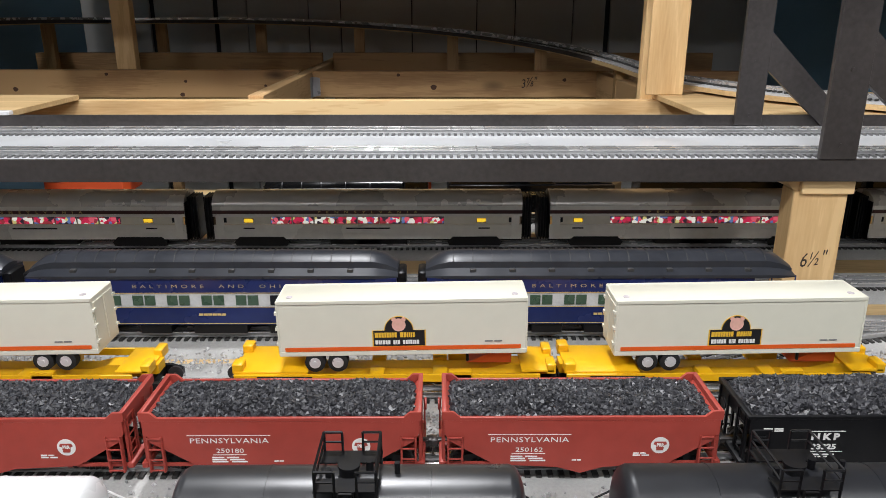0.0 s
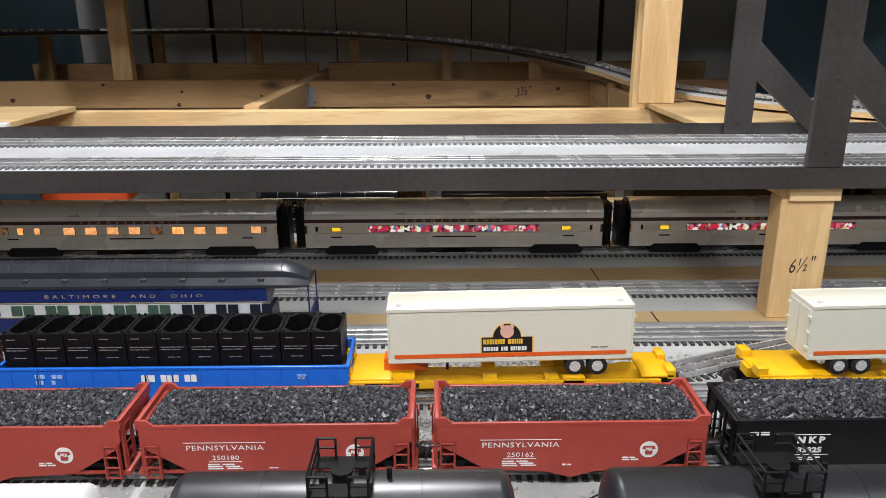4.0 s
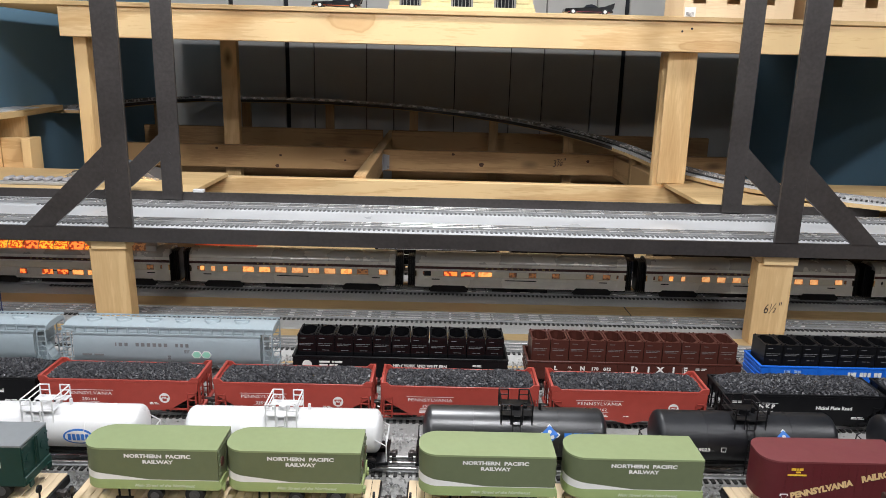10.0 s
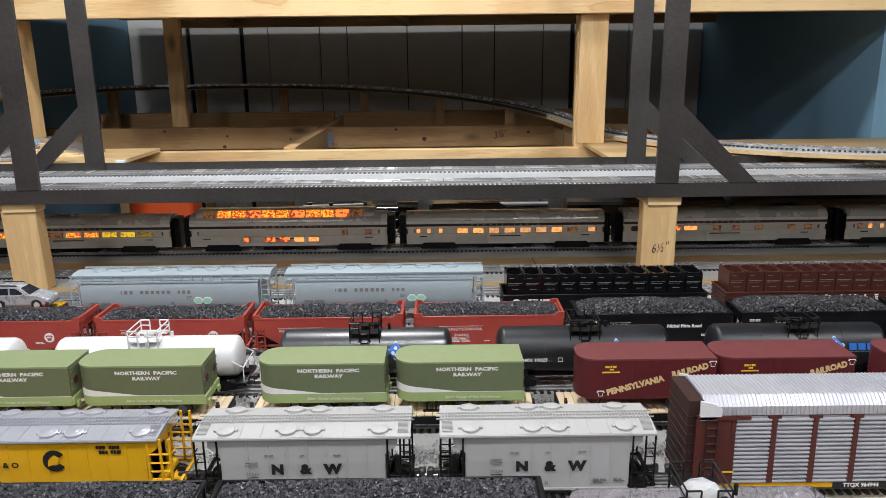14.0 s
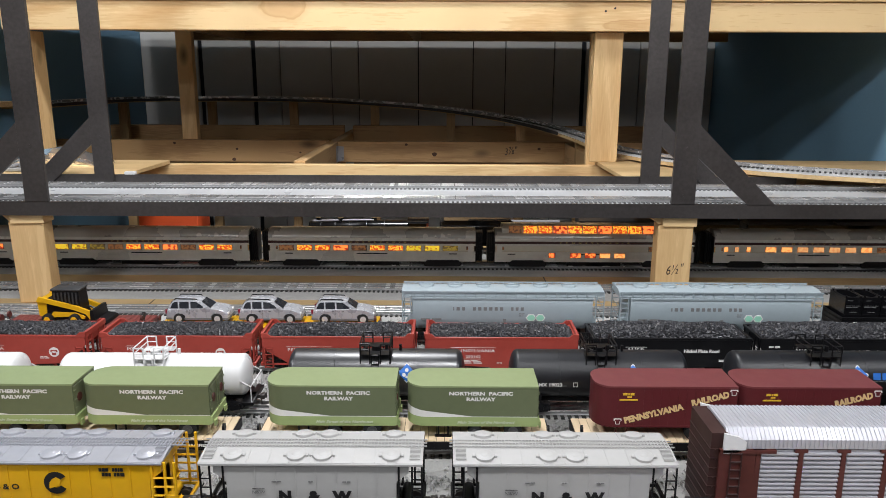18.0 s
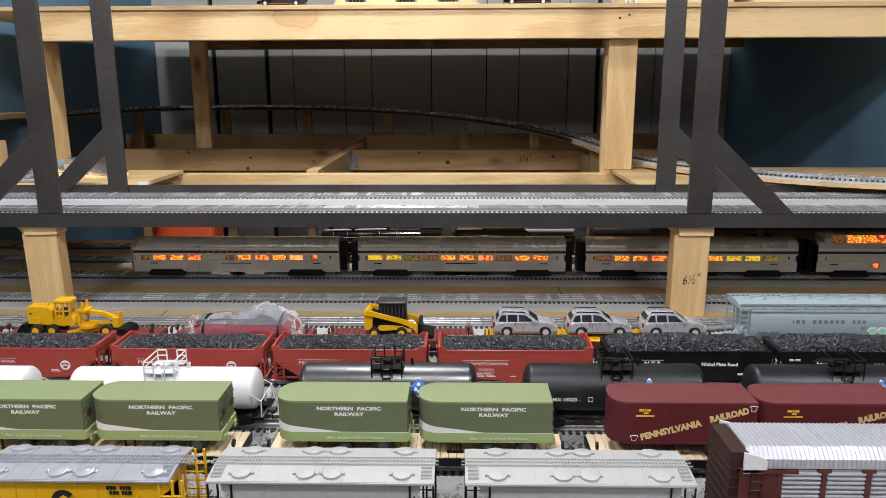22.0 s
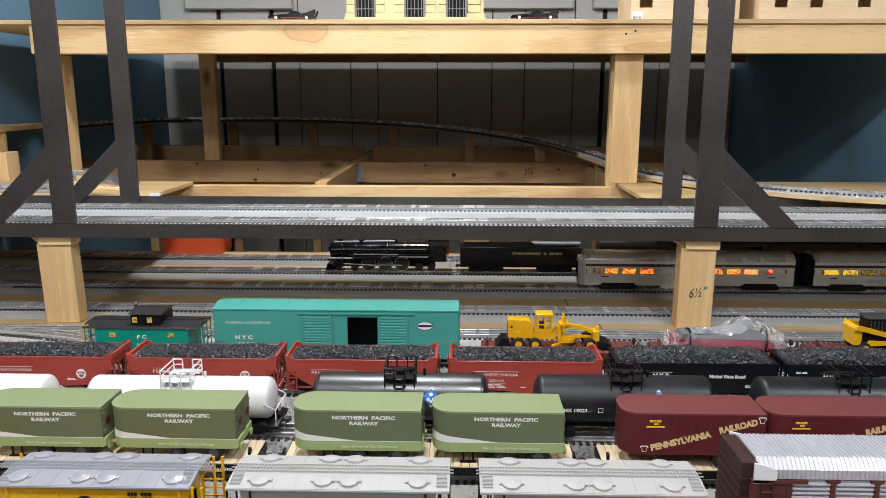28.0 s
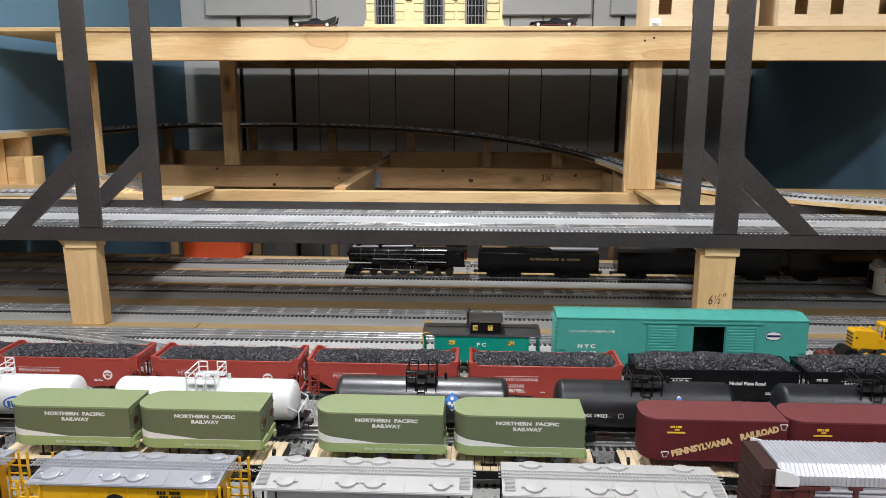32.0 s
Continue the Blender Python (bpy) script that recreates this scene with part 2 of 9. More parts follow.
TEAL = mat("teal_green_paint", (0.060, 0.32, 0.27), 0.42, vary=0.06, scale=14)
GREEN_TEAL = mat("jade_green_paint", (0.0, 0.26, 0.19), 0.4, vary=0.08, scale=14)
OLIVE = mat("olive_green_paint", (0.130, 0.152, 0.080), 0.45, vary=0.06, scale=18)
DARK_GREEN = mat("dark_green_paint", (0.006, 0.035, 0.028), 0.4, vary=0.1, scale=18)
ROOF_GREY = mat("grey_roof_paint", (0.22, 0.23, 0.235), 0.4, vary=0.06, scale=18)
SAGE = mat("light_sage_green_paint", (0.24, 0.29, 0.145), 0.45, vary=0.05, scale=18)
LIME = mat("pale_lime_green_paint", (0.32, 0.40, 0.165), 0.45, vary=0.05, scale=18)
MAROON = mat("maroon_paint", (0.105, 0.018, 0.021), 0.42, vary=0.09, scale=18)
MAROON_ROOF = mat("faded_maroon_roof_paint", (0.15, 0.035, 0.038), 0.5, vary=0.08, scale=18)
GREY_HOPPER = mat("light_grey_paint", (0.41, 0.405, 0.395), 0.5, vary=0.04, scale=16)
SLATE = mat("blue_grey_paint", (0.33, 0.39, 0.42), 0.45, vary=0.05, scale=14)
SILVER = mat("silver_paint", (0.44, 0.445, 0.48), 0.35, metal=0.35, vary=0.06, scale=22)
PALE_SILVER = mat("pale_galvanised_plastic", (0.46, 0.46, 0.50), 0.4, metal=0.25, vary=0.05, scale=22)
STAINLESS = mat("brushed_stainless_shell", (0.84, 0.82, 0.77), 0.30, metal=0.12, vary=0.08, scale=12)
STAINLESS_ROOF = mat("dulled_stainless_roof", (0.62, 0.59, 0.54), 0.28, metal=0.35, vary=0.04, scale=12)
STRIPE = mat("tuscan_red_letterboard", (0.06, 0.018, 0.016), 0.4, vary=0.1)
CHROME = mat("chrome_hub", (0.72, 0.72, 0.72), 0.3, metal=0.4, vary=0.05)
RUBBER = mat("black_rubber", (0.015, 0.015, 0.015), 0.75, vary=0.2, bump=0.2)
STEEL_BLACK = mat("mill_scale_steel", (0.060, 0.053, 0.051), 0.40, metal=0.35, vary=0.28, scale=7, bump=0.25, fine=18)
# Same rail steel, with the shade under the head put into a darker grey.
RAIL_WEB = mat("dull_rail_web", (0.33, 0.33, 0.33), 0.45, metal=0.3, vary=0.2, scale=40)
RAIL = mat("bright_rail_steel", (0.78, 0.77, 0.76), 0.26, metal=0.7, vary=0.12, scale=40)
TIE = mat("dark_plastic_tie", (0.040, 0.039, 0.037), 0.6, vary=0.25, scale=60, obj=0.5)
ROADBED = mat("grey_foam_roadbed", (0.37, 0.365, 0.35), 0.7, vary=0.14, scale=9, bump=0.35, fine=40)
BED_WHITE = mat("pale_grey_deck_board", (0.52, 0.53, 0.54), 0.35, vary=0.07, scale=8, bump=0.1, fine=30)
COAL = mat("crushed_coal", (0.030, 0.030, 0.034), 0.42, vary=0.75, scale=120, island=0.8)
COAL_GREY = mat("dusty_coal", (0.034, 0.034, 0.039), 0.42, vary=0.6, scale=120, island=0.9)
GRAVEL = mat("crushed_marble_gravel", (0.46, 0.455, 0.45), 0.8, vary=0.4, scale=120, island=0.9)
WALL_BLUE = mat("blue_wall_paint", (0.15, 0.285, 0.40), 0.7, vary=0.05, scale=2.5, bump=0.15, fine=80)
WALL_PANEL = mat("off_white_metal_panel", (0.52, 0.51, 0.485), 0.5, vary=0.06, scale=1.5, bump=0.05)
CEILING = mat("grey_ceiling_paint", (0.14, 0.138, 0.134), 0.8, vary=0.03, scale=2)
CONCRETE = mat("grey_concrete_floor", (0.14, 0.135, 0.13), 0.7, vary=0.15, scale=2, bump=0.2)
DARK_GAP = mat("black_steel_upright", (0.008, 0.01, 0.014), 0.5, vary=0.2)
PLY = wood("plywood_deck", (0.62, 0.44, 0.22), (0.42, 0.27, 0.12), 0, knots=False, ring=12)
PINE_X = wood("planed_pine_board", (0.78, 0.55, 0.28), (0.56, 0.31, 0.12), 0)
PINE_Y = wood("planed_pine_joist", (0.66, 0.44, 0.22), (0.42, 0.23, 0.09), 1)
PINE_Z = wood("planed_pine_post", (0.74, 0.51, 0.25), (0.58, 0.35, 0.15), 2)
MARKER = mat("felt_pen", (0.03, 0.02, 0.015), 0.7, vary=0.1)
BOX_ORANGE = mat("orange_printed_card", (0.62, 0.085, 0.02), 0.5, vary=0.05, scale=10)
GLASS_DARK = mat("smoked_window", (0.015, 0.017, 0.02), 0.1, vary=0.1)
GLASS_GREEN = mat("green_window_shade", (0.05, 0.09, 0.06), 0.3, vary=0.1)
LIT_ORANGE = glow("amber_lit_window", (1.0, 0.42, 0.12), 1.15, 0.35, 200, (0.80, 0.27, 0.07))
LIT_RED = glow("red_lit_window", (1.0, 0.21, 0.04), 1.5, 0.5, 160, (0.25, 0.03, 0.01))
LIT_YELLOW = glow("yellow_lit_window", (0.85, 0.55, 0.03), 0.9, 0.35, 220, (0.35, 0.2, 0.02))
LIT_SEATS = seats("bright_lit_coach_seats")
LIT_BROWN = glow("dim_lit_brown_window", (0.30, 0.13, 0.05), 0.5, 0.4, 220, (0.10, 0.04, 0.02))
SHADE_TAN = glow("drawn_tan_shade", (0.55, 0.33, 0.12), 0.35)
CLEAR_PURPLE = clear("clear_lilac_plastic", (0.93, 0.88, 0.97), 0.08, 1.12)
PLASTIC_BAG = clear("clear_polythene", (0.95, 0.95, 0.96), 0.12, 1.22)
PLASTIC_BAG.node_tree.nodes["Principled BSDF"].inputs["Transmission Weight"].default_value = 0.90
STONE = mat("cream_cast_stone", (0.62, 0.54, 0.30), 0.7, vary=0.12, scale=30, bump=0.2)
LASER_PLY = wood("pale_laser_cut_ply", (0.74, 0.58, 0.38), (0.62, 0.45, 0.27), 0, knots=False, ring=9)
GLASS_BLUE = mat("tinted_car_glass", (0.02, 0.022, 0.028), 0.08, vary=0.05)
PAPER = mat("white_paper_label", (0.75, 0.75, 0.74), 0.6, vary=0.03)
SIGN_GREEN = mat("mint_green_print", (0.30, 0.62, 0.47), 0.45, vary=0.05)
RED_TOY = mat("red_toy_plastic", (0.22, 0.012, 0.03), 0.35, vary=0.08)


for m in (BLACK, TIE, RUBBER, BROWN, RED_BROWN, DARK_GAP, MAROON):
    m.node_tree.nodes["Principled BSDF"].inputs["Specular IOR Level"].default_value = 0.3

SATIN_BLACK.node_tree.nodes["Principled BSDF"].inputs["Specular IOR Level"].default_value = 0.9


# ---- mesh helpers ----
def box(bm, x0, x1, y0, y1, z0, z1, bev=0.0):
    x0, x1, y0, y1, z0, z1 = min(x0, x1), max(x0, x1), min(y0, y1), max(y0, y1), min(z0, z1), max(z0, z1)
    if not bev:
        v = [bm.verts.new((x, y, z)) for z in (z0, z1) for x, y in ((x0, y0), (x1, y0), (x1, y1), (x0, y1))]
        for f in ((3, 2, 1, 0), (4, 5, 6, 7), (0, 1, 5, 4), (1, 2, 6, 5), (2, 3, 7, 6), (3, 0, 4, 7)):
            bm.faces.new([v[i] for i in f])
        return
    b = min(bev, (x1 - x0) * 0.45, (y1 - y0) * 0.45, (z1 - z0) * 0.45)
    rings = []
    for z, i in ((z0, b), (z0 + b, 0), (z1 - b, 0), (z1, b)):
        c = b if i == 0 else b
        pts = ((x0 + i + c, y0 + i), (x1 - i - c, y0 + i), (x1 - i, y0 + i + c), (x1 - i, y1 - i - c),
               (x1 - i - c, y1 - i), (x0 + i + c, y1 - i), (x0 + i, y1 - i - c), (x0 + i, y0 + i + c))
        rings.append([bm.verts.new((x, y, z)) for x, y in pts])
    bm.faces.new(rings[0][::-1])
    bm.faces.new(rings[3])
    for a, c in zip(rings, rings[1:]):
        for i in range(8):
            bm.faces.new((a[i], a[(i + 1) % 8], c[(i + 1) % 8], c[i]))


def rod(bm, p, q, r, r2=None, seg=8, caps=True):
    p, q = Vector(p), Vector(q)
    r2 = r if r2 is None else r2
    d = (q - p).normalized()
    a = d.orthogonal().normalized()
    b = d.cross(a)
    ra, rb = [], []
    for i in range(seg):
        w = 2 * math.pi * (i + 0.5) / seg
        o = a * math.cos(w) + b * math.sin(w)
        ra.append(bm.verts.new(p + o * r))
        rb.append(bm.verts.new(q + o * r2))
    for i in range(seg):
        bm.faces.new((ra[i], ra[(i + 1) % seg], rb[(i + 1) % seg], rb[i]))
    if caps:
        bm.faces.new(ra[::-1])
        bm.faces.new(rb)


def prism(bm, pts, axis, lo, hi):
    """A polygon, drawn in the plane across axis, drawn out from lo to hi."""
    def at(a, b, c):
        return {"x": (c, a, b), "y": (a, c, b), "z": (a, b, c)}[axis]
    va = [bm.verts.new(at(a, b, lo)) for a, b in pts]
    vb = [bm.verts.new(at(a, b, hi)) for a, b in pts]
    n = len(pts)
    for i in range(n):
        bm.faces.new((va[i], va[(i + 1) % n], vb[(i + 1) % n], vb[i]))
    bm.faces.new(va[::-1])
    bm.faces.new(vb)


def lathe(bm, prof, axis_y, axis_z, seg=28):
    """A profile of (x, radius) turned round the line y, z along x."""
    rings = []
    for x, r in prof:
        if r < 1e-5:
            rings.append([bm.verts.new((x, axis_y, axis_z))])
        else:
            rings.append([bm.verts.new((x, axis_y + r * math.cos(2 * math.pi * i / seg), axis_z + r * math.sin(2 * math.pi * i / seg))) for i in range(seg)])
    for a, b in zip(rings, rings[1:]):
        for i in range(seg):
            j = (i + 1) % seg
            if len(a) == 1 and len(b) == 1:
                continue
            if len(a) == 1:
                bm.faces.new((a[0], b[j], b[i]))
            elif len(b) == 1:
                bm.faces.new((a[i], a[j], b[0]))
            else:
                bm.faces.new((a[i], a[j], b[j], b[i]))


def mesh_of(name, bm, material, smooth=40):
    bmesh.ops.recalc_face_normals(bm, faces=bm.faces)
    me = bpy.data.meshes.new(name)
    bm.to_mesh(me)
    bm.free()
    me.materials.append(material)
    if smooth:
        me.polygons.foreach_set("use_smooth", [True] * len(me.polygons))
        me.set_sharp_from_angle(angle=radians(smooth))
    return me


def part(name, bm, material, parent, label="", smooth=40, at=None):
    ob = new(name, bm if isinstance(bm, bpy.types.Mesh) else mesh_of(name, bm, material, smooth))
    ob.parent = parent
    if at:
        ob.location = at
    return tagged(ob, label)


def thing(name, label, category, group="", at=(0, 0, 0)):
    ob = new(name)
    ob.location = at
    ob.empty_display_size = 0.02
    return tagged(ob, label, category, group)


def piece(name, material, x0, x1, y0, y1, z0, z1, label="", category="", bev=0.0, kind="", group="", parent=None):
    bm = bmesh.new()
    box(bm, x0, x1, y0, y1, z0, z1, bev)
    ob = new(name, mesh_of(name, bm, material))
    ob.parent = parent
    return tagged(ob, label, category, group, kind)


LETTERS = {}


def part_islands(name, bm, material, parent, smooth=40):
    """Each separate piece of a bmesh becomes a part of its own."""
    bm.verts.ensure_lookup_table()
    left = set(bm.verts)
    while left:
        stack, group = [left.pop()], []
        while stack:
            v = stack.pop()
            group.append(v)
            for e in v.link_edges:
                o = e.other_vert(v)
                if o in left:
                    left.discard(o)
                    stack.append(o)
        own = bmesh.new()
        names = {v: own.verts.new(v.co) for v in group}
        for f in {f for v in group for f in v.link_faces}:
            own.faces.new([names[v] for v in f.verts])
        part(name, own, material, parent, smooth=smooth)
    bm.free()


def lettering(text, size, material, parent, x, y, z, name="lettering", stretch=1.0, center=True, tilt=0.0, shear=0.0, space=1.0, bold=0.0, label=""):
    """Raised print on a face that looks towards -y."""
    key = (text, size, material.name, stretch, center, shear, space, bold)
    if key not in LETTERS:
        cu = bpy.data.curves.new("print", "FONT")
        cu.body, cu.size, cu.extrude, cu.shear, cu.space_character, cu.offset = text, size, 0.00008, shear, space, bold
        cu.resolution_u = 2
        cu.align_x, cu.align_y = ("CENTER" if center else "LEFT"), "CENTER"
        ob = new("print", cu)
        me = bpy.data.meshes.new_from_object(ob.evaluated_get(bpy.context.evaluated_depsgraph_get()))
        me.transform(Matrix.Diagonal((stretch, 1, 1, 1)))
        me.materials.clear()
        me.materials.append(material)
        bpy.data.objects.remove(ob)
        LETTERS[key] = me
    ob = new(name, LETTERS[key])
    ob.parent = parent
    ob.matrix_basis = pose(x, y, z, 90, 0, 0) @ pose(0, 0, 0, 0, 0, tilt)
    return tagged(ob, label)


def bars(rows, material, parent, y, name="small_print", label=""):
    """Unreadable print as bars: rows of x0, x1, z0, z1."""
    bm = bmesh.new()
    for x0, x1, z0, z1 in rows:
        box(bm, x0, x1, y - 0.0003, y + 0.0004, z0, z1)
    return part(name, bm, material, parent, label, smooth=0)


def small_print(x, z, w, n, step=0.0022, h=0.0012, seed=0):
    rnd = random.Random(seed + int(x * 1e4))
    out = []
    for i in range(n):
        ww = w * rnd.uniform(0.6, 1)
        out += [(x, x + ww * 0.45, z - i * step, z - i * step + h), (x + ww * 0.55, x + ww, z - i * step, z - i * step + h)]
    return out


def block_word(x, z, widths, h, gap):
    out = []
    for w in widths:
        if w > 0:
            out.append((x, x + w, z, z + h))
        x += abs(w) + gap
    return out


# ---- plan: deck, rail height, lines of track ----
DECK = 0.981


def deck_z(y):
    """The front half of the deck falls gently towards the aisle."""
    return DECK - 0.045 * max(0.0, 0.55 - y)


Y_FRONT, Y_COVER, Y_PIGGY, Y_TANK, Y_HOP, Y_FREIGHT, Y_BLUE, Y_EMPTY, Y_SILVER, Y_LOCO, Y_BACK = -0.088, 0.0725, 0.2245, 0.335, 0.486, 0.62, 0.785, 0.965, 1.175, 1.35, 1.525

# ---- the room ----
RX0, RX1, YF, YA, YB = -7.9, 8.6, -6.2, 1.66, 3.3
AX0, AX1 = -1.575, 1.462
piece("floor", CONCRETE, RX0 - 0.1, RX1 + 0.1, YF - 0.1, YB + 0.2, -0.1, 0.0, "grey concrete floor under the layout", "floor", kind="structure")
piece("ceiling", CEILING, RX0 - 0.1, RX1 + 0.1, YF - 0.1, YB + 0.2, 2.9, 3.0, "grey painted ceiling", "ceiling", kind="structure")
piece("wall_left", WALL_BLUE, RX0 - 0.1, RX0, YF, YA, 0, 2.9, "matt blue painted wall", "wall", kind="structure")
piece("wall_right", WALL_BLUE, RX1, RX1 + 0.1, YF, YA, 0, 2.9, "matt blue painted wall", "wall", kind="structure")
piece("wall_front", CEILING, RX0 - 0.1, RX1 + 0.1, YF - 0.1, YF, 0, 2.9, "grey painted wall behind the aisle", "wall", kind="structure")
piece("wall_rear_left", WALL_BLUE, RX0 - 0.1, AX0 - 0.1, YA, YA + 0.1, 0, 2.9, "matt blue painted wall beside the alcove", "wall", kind="structure")
piece("wall_rear_right", WALL_BLUE, AX1 + 0.1, RX1 + 0.1, YA, YA + 0.1, 0, 2.9, "matt blue painted wall beside the alcove", "wall", kind="structure")
piece("wall_alcove_left", WALL_BLUE, AX0 - 0.1, AX0, YA, YB + 0.12, 0, 2.9, "matt blue painted side wall of the alcove", "wall", kind="structure")
piece("wall_alcove_right", WALL_BLUE, AX1, AX1 + 0.1, YA, YB + 0.12, 0, 2.9, "matt blue painted side wall of the alcove", "wall", kind="structure")
back = tagged(new("wall_back"), "back wall of off-white sheets between black uprights", "wall", "", "structure")
piece("core", DARK_GAP, AX0, AX1, YB + 0.02, YB + 0.12, 0, 2.9, parent=back)
edges = [AX0, -1.262, -0.98, -0.84, -0.567, -0.423, -0.105, 0.186, 0.358, 0.616, 0.771, 1.068, AX1]
wide = (-1.262, -0.98, 0.771)
for a, b in zip(edges, edges[1:]):
    g = 0.012 if a in wide else 0.0025
    k = 0.012 if b in wide else 0.0025
    piece("panel", WALL_PANEL, a + g, b - k, YB, YB + 0.02, 0, 2.9, bev=0.002, parent=back)
for a, b in ((-1.42, -0.86), (-0.55, 0.0), (0.10, 0.60), (0.70, 1.30)):
    piece("cabinet", WALL_PANEL, a, b, YB - 0.05, YB - 0.0005, 1.93, 2.5, bev=0.004, parent=back)

# ---- lower deck with its tracks ----
bm = bmesh.new()
prism(bm, [(-0.62, deck_z(-0.62)), (0.55, DECK), (1.66, DECK), (1.66, DECK - 0.018), (0.55, DECK - 0.018), (-0.62, deck_z(-0.62) - 0.018)], "x", -7.8, 8.5)
tagged(new("layout_deck", mesh_of("layout_deck", bm, PLY)), "plywood deck of the model railway", "table", "", "structure")
piece("deck_fascia", PINE_X, -7.8, 8.5, -0.66, -0.6201, DECK - 0.14, DECK - 0.034, "pine fascia along the deck's edge", "board", kind="structure")
for gx in (-7.4, -5.6, -3.8, -2.0, -0.6, 0.8, 2.2, 4.0, 5.8, 7.6):
    for gy in (-0.5, 1.5):
        piece("table_leg", PINE_Z, gx, gx + 0.089, gy, gy + 0.038, 0, DECK - 0.018, "pine leg under the deck", "table leg", group="deck legs")

bm = bmesh.new()
prism(bm, [(-0.3, deck_z(-0.3) + 0.0002), (-0.3, deck_z(-0.3) + 0.003), (0.55, DECK + 0.003), (0.70, DECK + 0.003), (0.70, DECK + 0.0002), (0.55, DECK + 0.0002)], "x", -7.75, 8.45)
tagged(new("foam_underlay", mesh_of("foam_underlay", bm, ROADBED)), "grey foam sheet under the front tracks", "underlay", "", "structure")

for jx, jy0, jy1 in ((0.345, 0.835, 0.895), (0.295, 1.035, 1.105), (-0.62, 0.835, 0.895), (1.32, 0.835, 1.105)):
    bm = bmesh.new()
    prism(bm, [(jx, jy0), (jx + 0.0022, jy0), (jx + 0.0008, jy1), (jx - 0.0014, jy1)], "z", DECK - 0.001, DECK + 0.0006)
    tagged(new("deck_joint", mesh_of("deck_joint", bm, DARK_GAP)), "dark saw joint in the plywood deck", "joint", "deck joints", "structure")

TRACKS = []


def track(y, x0=-7.75, x1=8.45, z=None, bed=ROADBED, label="three-rail model track on grey foam roadbed", bed_w=0.106, high=0.016):
    """Roadbed, three rails; the ties are laid at the end of the file."""
    t = thing("model_track", label, "track", "straight storage tracks", (0, y, deck_z(y) if z is None else z))
    bm = bmesh.new()
    w = bed_w / 2
    prism(bm, [(-w, 0.0), (w, 0.0), (w - 0.012, high - 0.0095), (-w + 0.012, high - 0.0095)], "x", x0, x1)
    part("roadbed", bm, bed, t)
    rail_me = None
    for dy in (-0.0159, 0.0, 0.0159):
        if rail_me is None:
            bm = bmesh.new()
            h = high
            prism(bm, [(-0.0016, h - 0.0016), (0.0016, h - 0.0016), (0.0016, h - 0.0004), (0.0011, h), (-0.0011, h), (-0.0016, h - 0.0004)], "x", x0, x1)
            rail_me = mesh_of("rail", bm, RAIL)
            # Web and foot take the darker grey that stands in for shade.
            bm = bmesh.new()
            prism(bm, [(-0.0026, h - 0.007), (0.0026, h - 0.007), (0.0026, h - 0.006), (0.0008, h - 0.005), (0.0008, h - 0.0017), (-0.0008, h - 0.0017), (-0.0008, h - 0.005), (-0.0026, h - 0.006)], "x", x0, x1)
            web_me = mesh_of("rail_web", bm, RAIL_WEB)
        rail = part("rail", rail_me, None, t, at=(0, dy, 0))
        part("rail_web", web_me, None, rail, "rail web darkened to show the shade below the head")
    TRACKS.append((t, x0, x1, high))
    return t


for ty in (Y_FRONT, Y_COVER, Y_PIGGY, Y_TANK, Y_HOP, Y_FREIGHT, Y_BLUE, Y_EMPTY, Y_SILVER, Y_LOCO, Y_BACK):
    track(ty, bed_w=0.106 if ty < 0.7 else 0.135)



def crossover(xa, ya, xb, yb):
    """A curved connecting track between two lines."""
    t = thing("crossover_track", "curved three-rail connecting track between two lines", "track", "crossovers", (0, 0, DECK))
    line = []
    for i in range(25):
        u = i / 24
        line.append((xa + (xb - xa) * u, ya + (yb - ya) * u * u * (3 - 2 * u)))

    def strip(off0, off1, z0, z1):
        b = bmesh.new()
        prev = None
        for i, (x, y) in enumerate(line):
            (xp, yp), (xq, yq) = line[max(i - 1, 0)], line[min(i + 1, 24)]
            d = Vector((xq - xp, yq - yp)).normalized()
            ring = [b.verts.new((x + d.y * o, y - d.x * o, z)) for o, z in ((off0, z0), (off1, z0), (off1, z1), (off0, z1))]
            if prev:
                for k in range(4):
                    b.faces.new((prev[k], prev[(k + 1) % 4], ring[(k + 1) % 4], ring[k]))
            else:
                b.faces.new(ring)
            prev = ring
        b.faces.new(prev[::-1])
        return b
    part("roadbed", strip(-0.043, 0.043, 0.0032, 0.0061), ROADBED, t)
    for o in (-0.0159, 0.0, 0.0159):
        part("rail", strip(o - 0.0014, o + 0.0014, 0.0085, 0.0157), RAIL, t)
    b = bmesh.new()
    box(b, -0.0026, 0.0026, -0.0275, 0.0275, 0.0040, 0.0088)
    tie_me = mesh_of("tie", b, TIE, 0)
    n = int(math.hypot(xb - xa, yb - ya) / 0.0108)
    for i in range(n):
        f = 24 * (i + 0.5) / n
        k = min(23, int(f))
        (xp, yp), (xq, yq) = line[k], line[k + 1]
        tie = part("tie", tie_me, None, t, at=(xp + (xq - xp) * (f - k), yp + (yq - yp) * (f - k), 0.0))
        tie.rotation_euler.z = math.atan2(yq - yp, xq - xp)
    return t


crossover(-1.02, Y_BLUE, -0.33, Y_FREIGHT)
crossover(0.08, Y_FREIGHT, 0.68, Y_BLUE)

# ---- pine posts under the upper deck ----


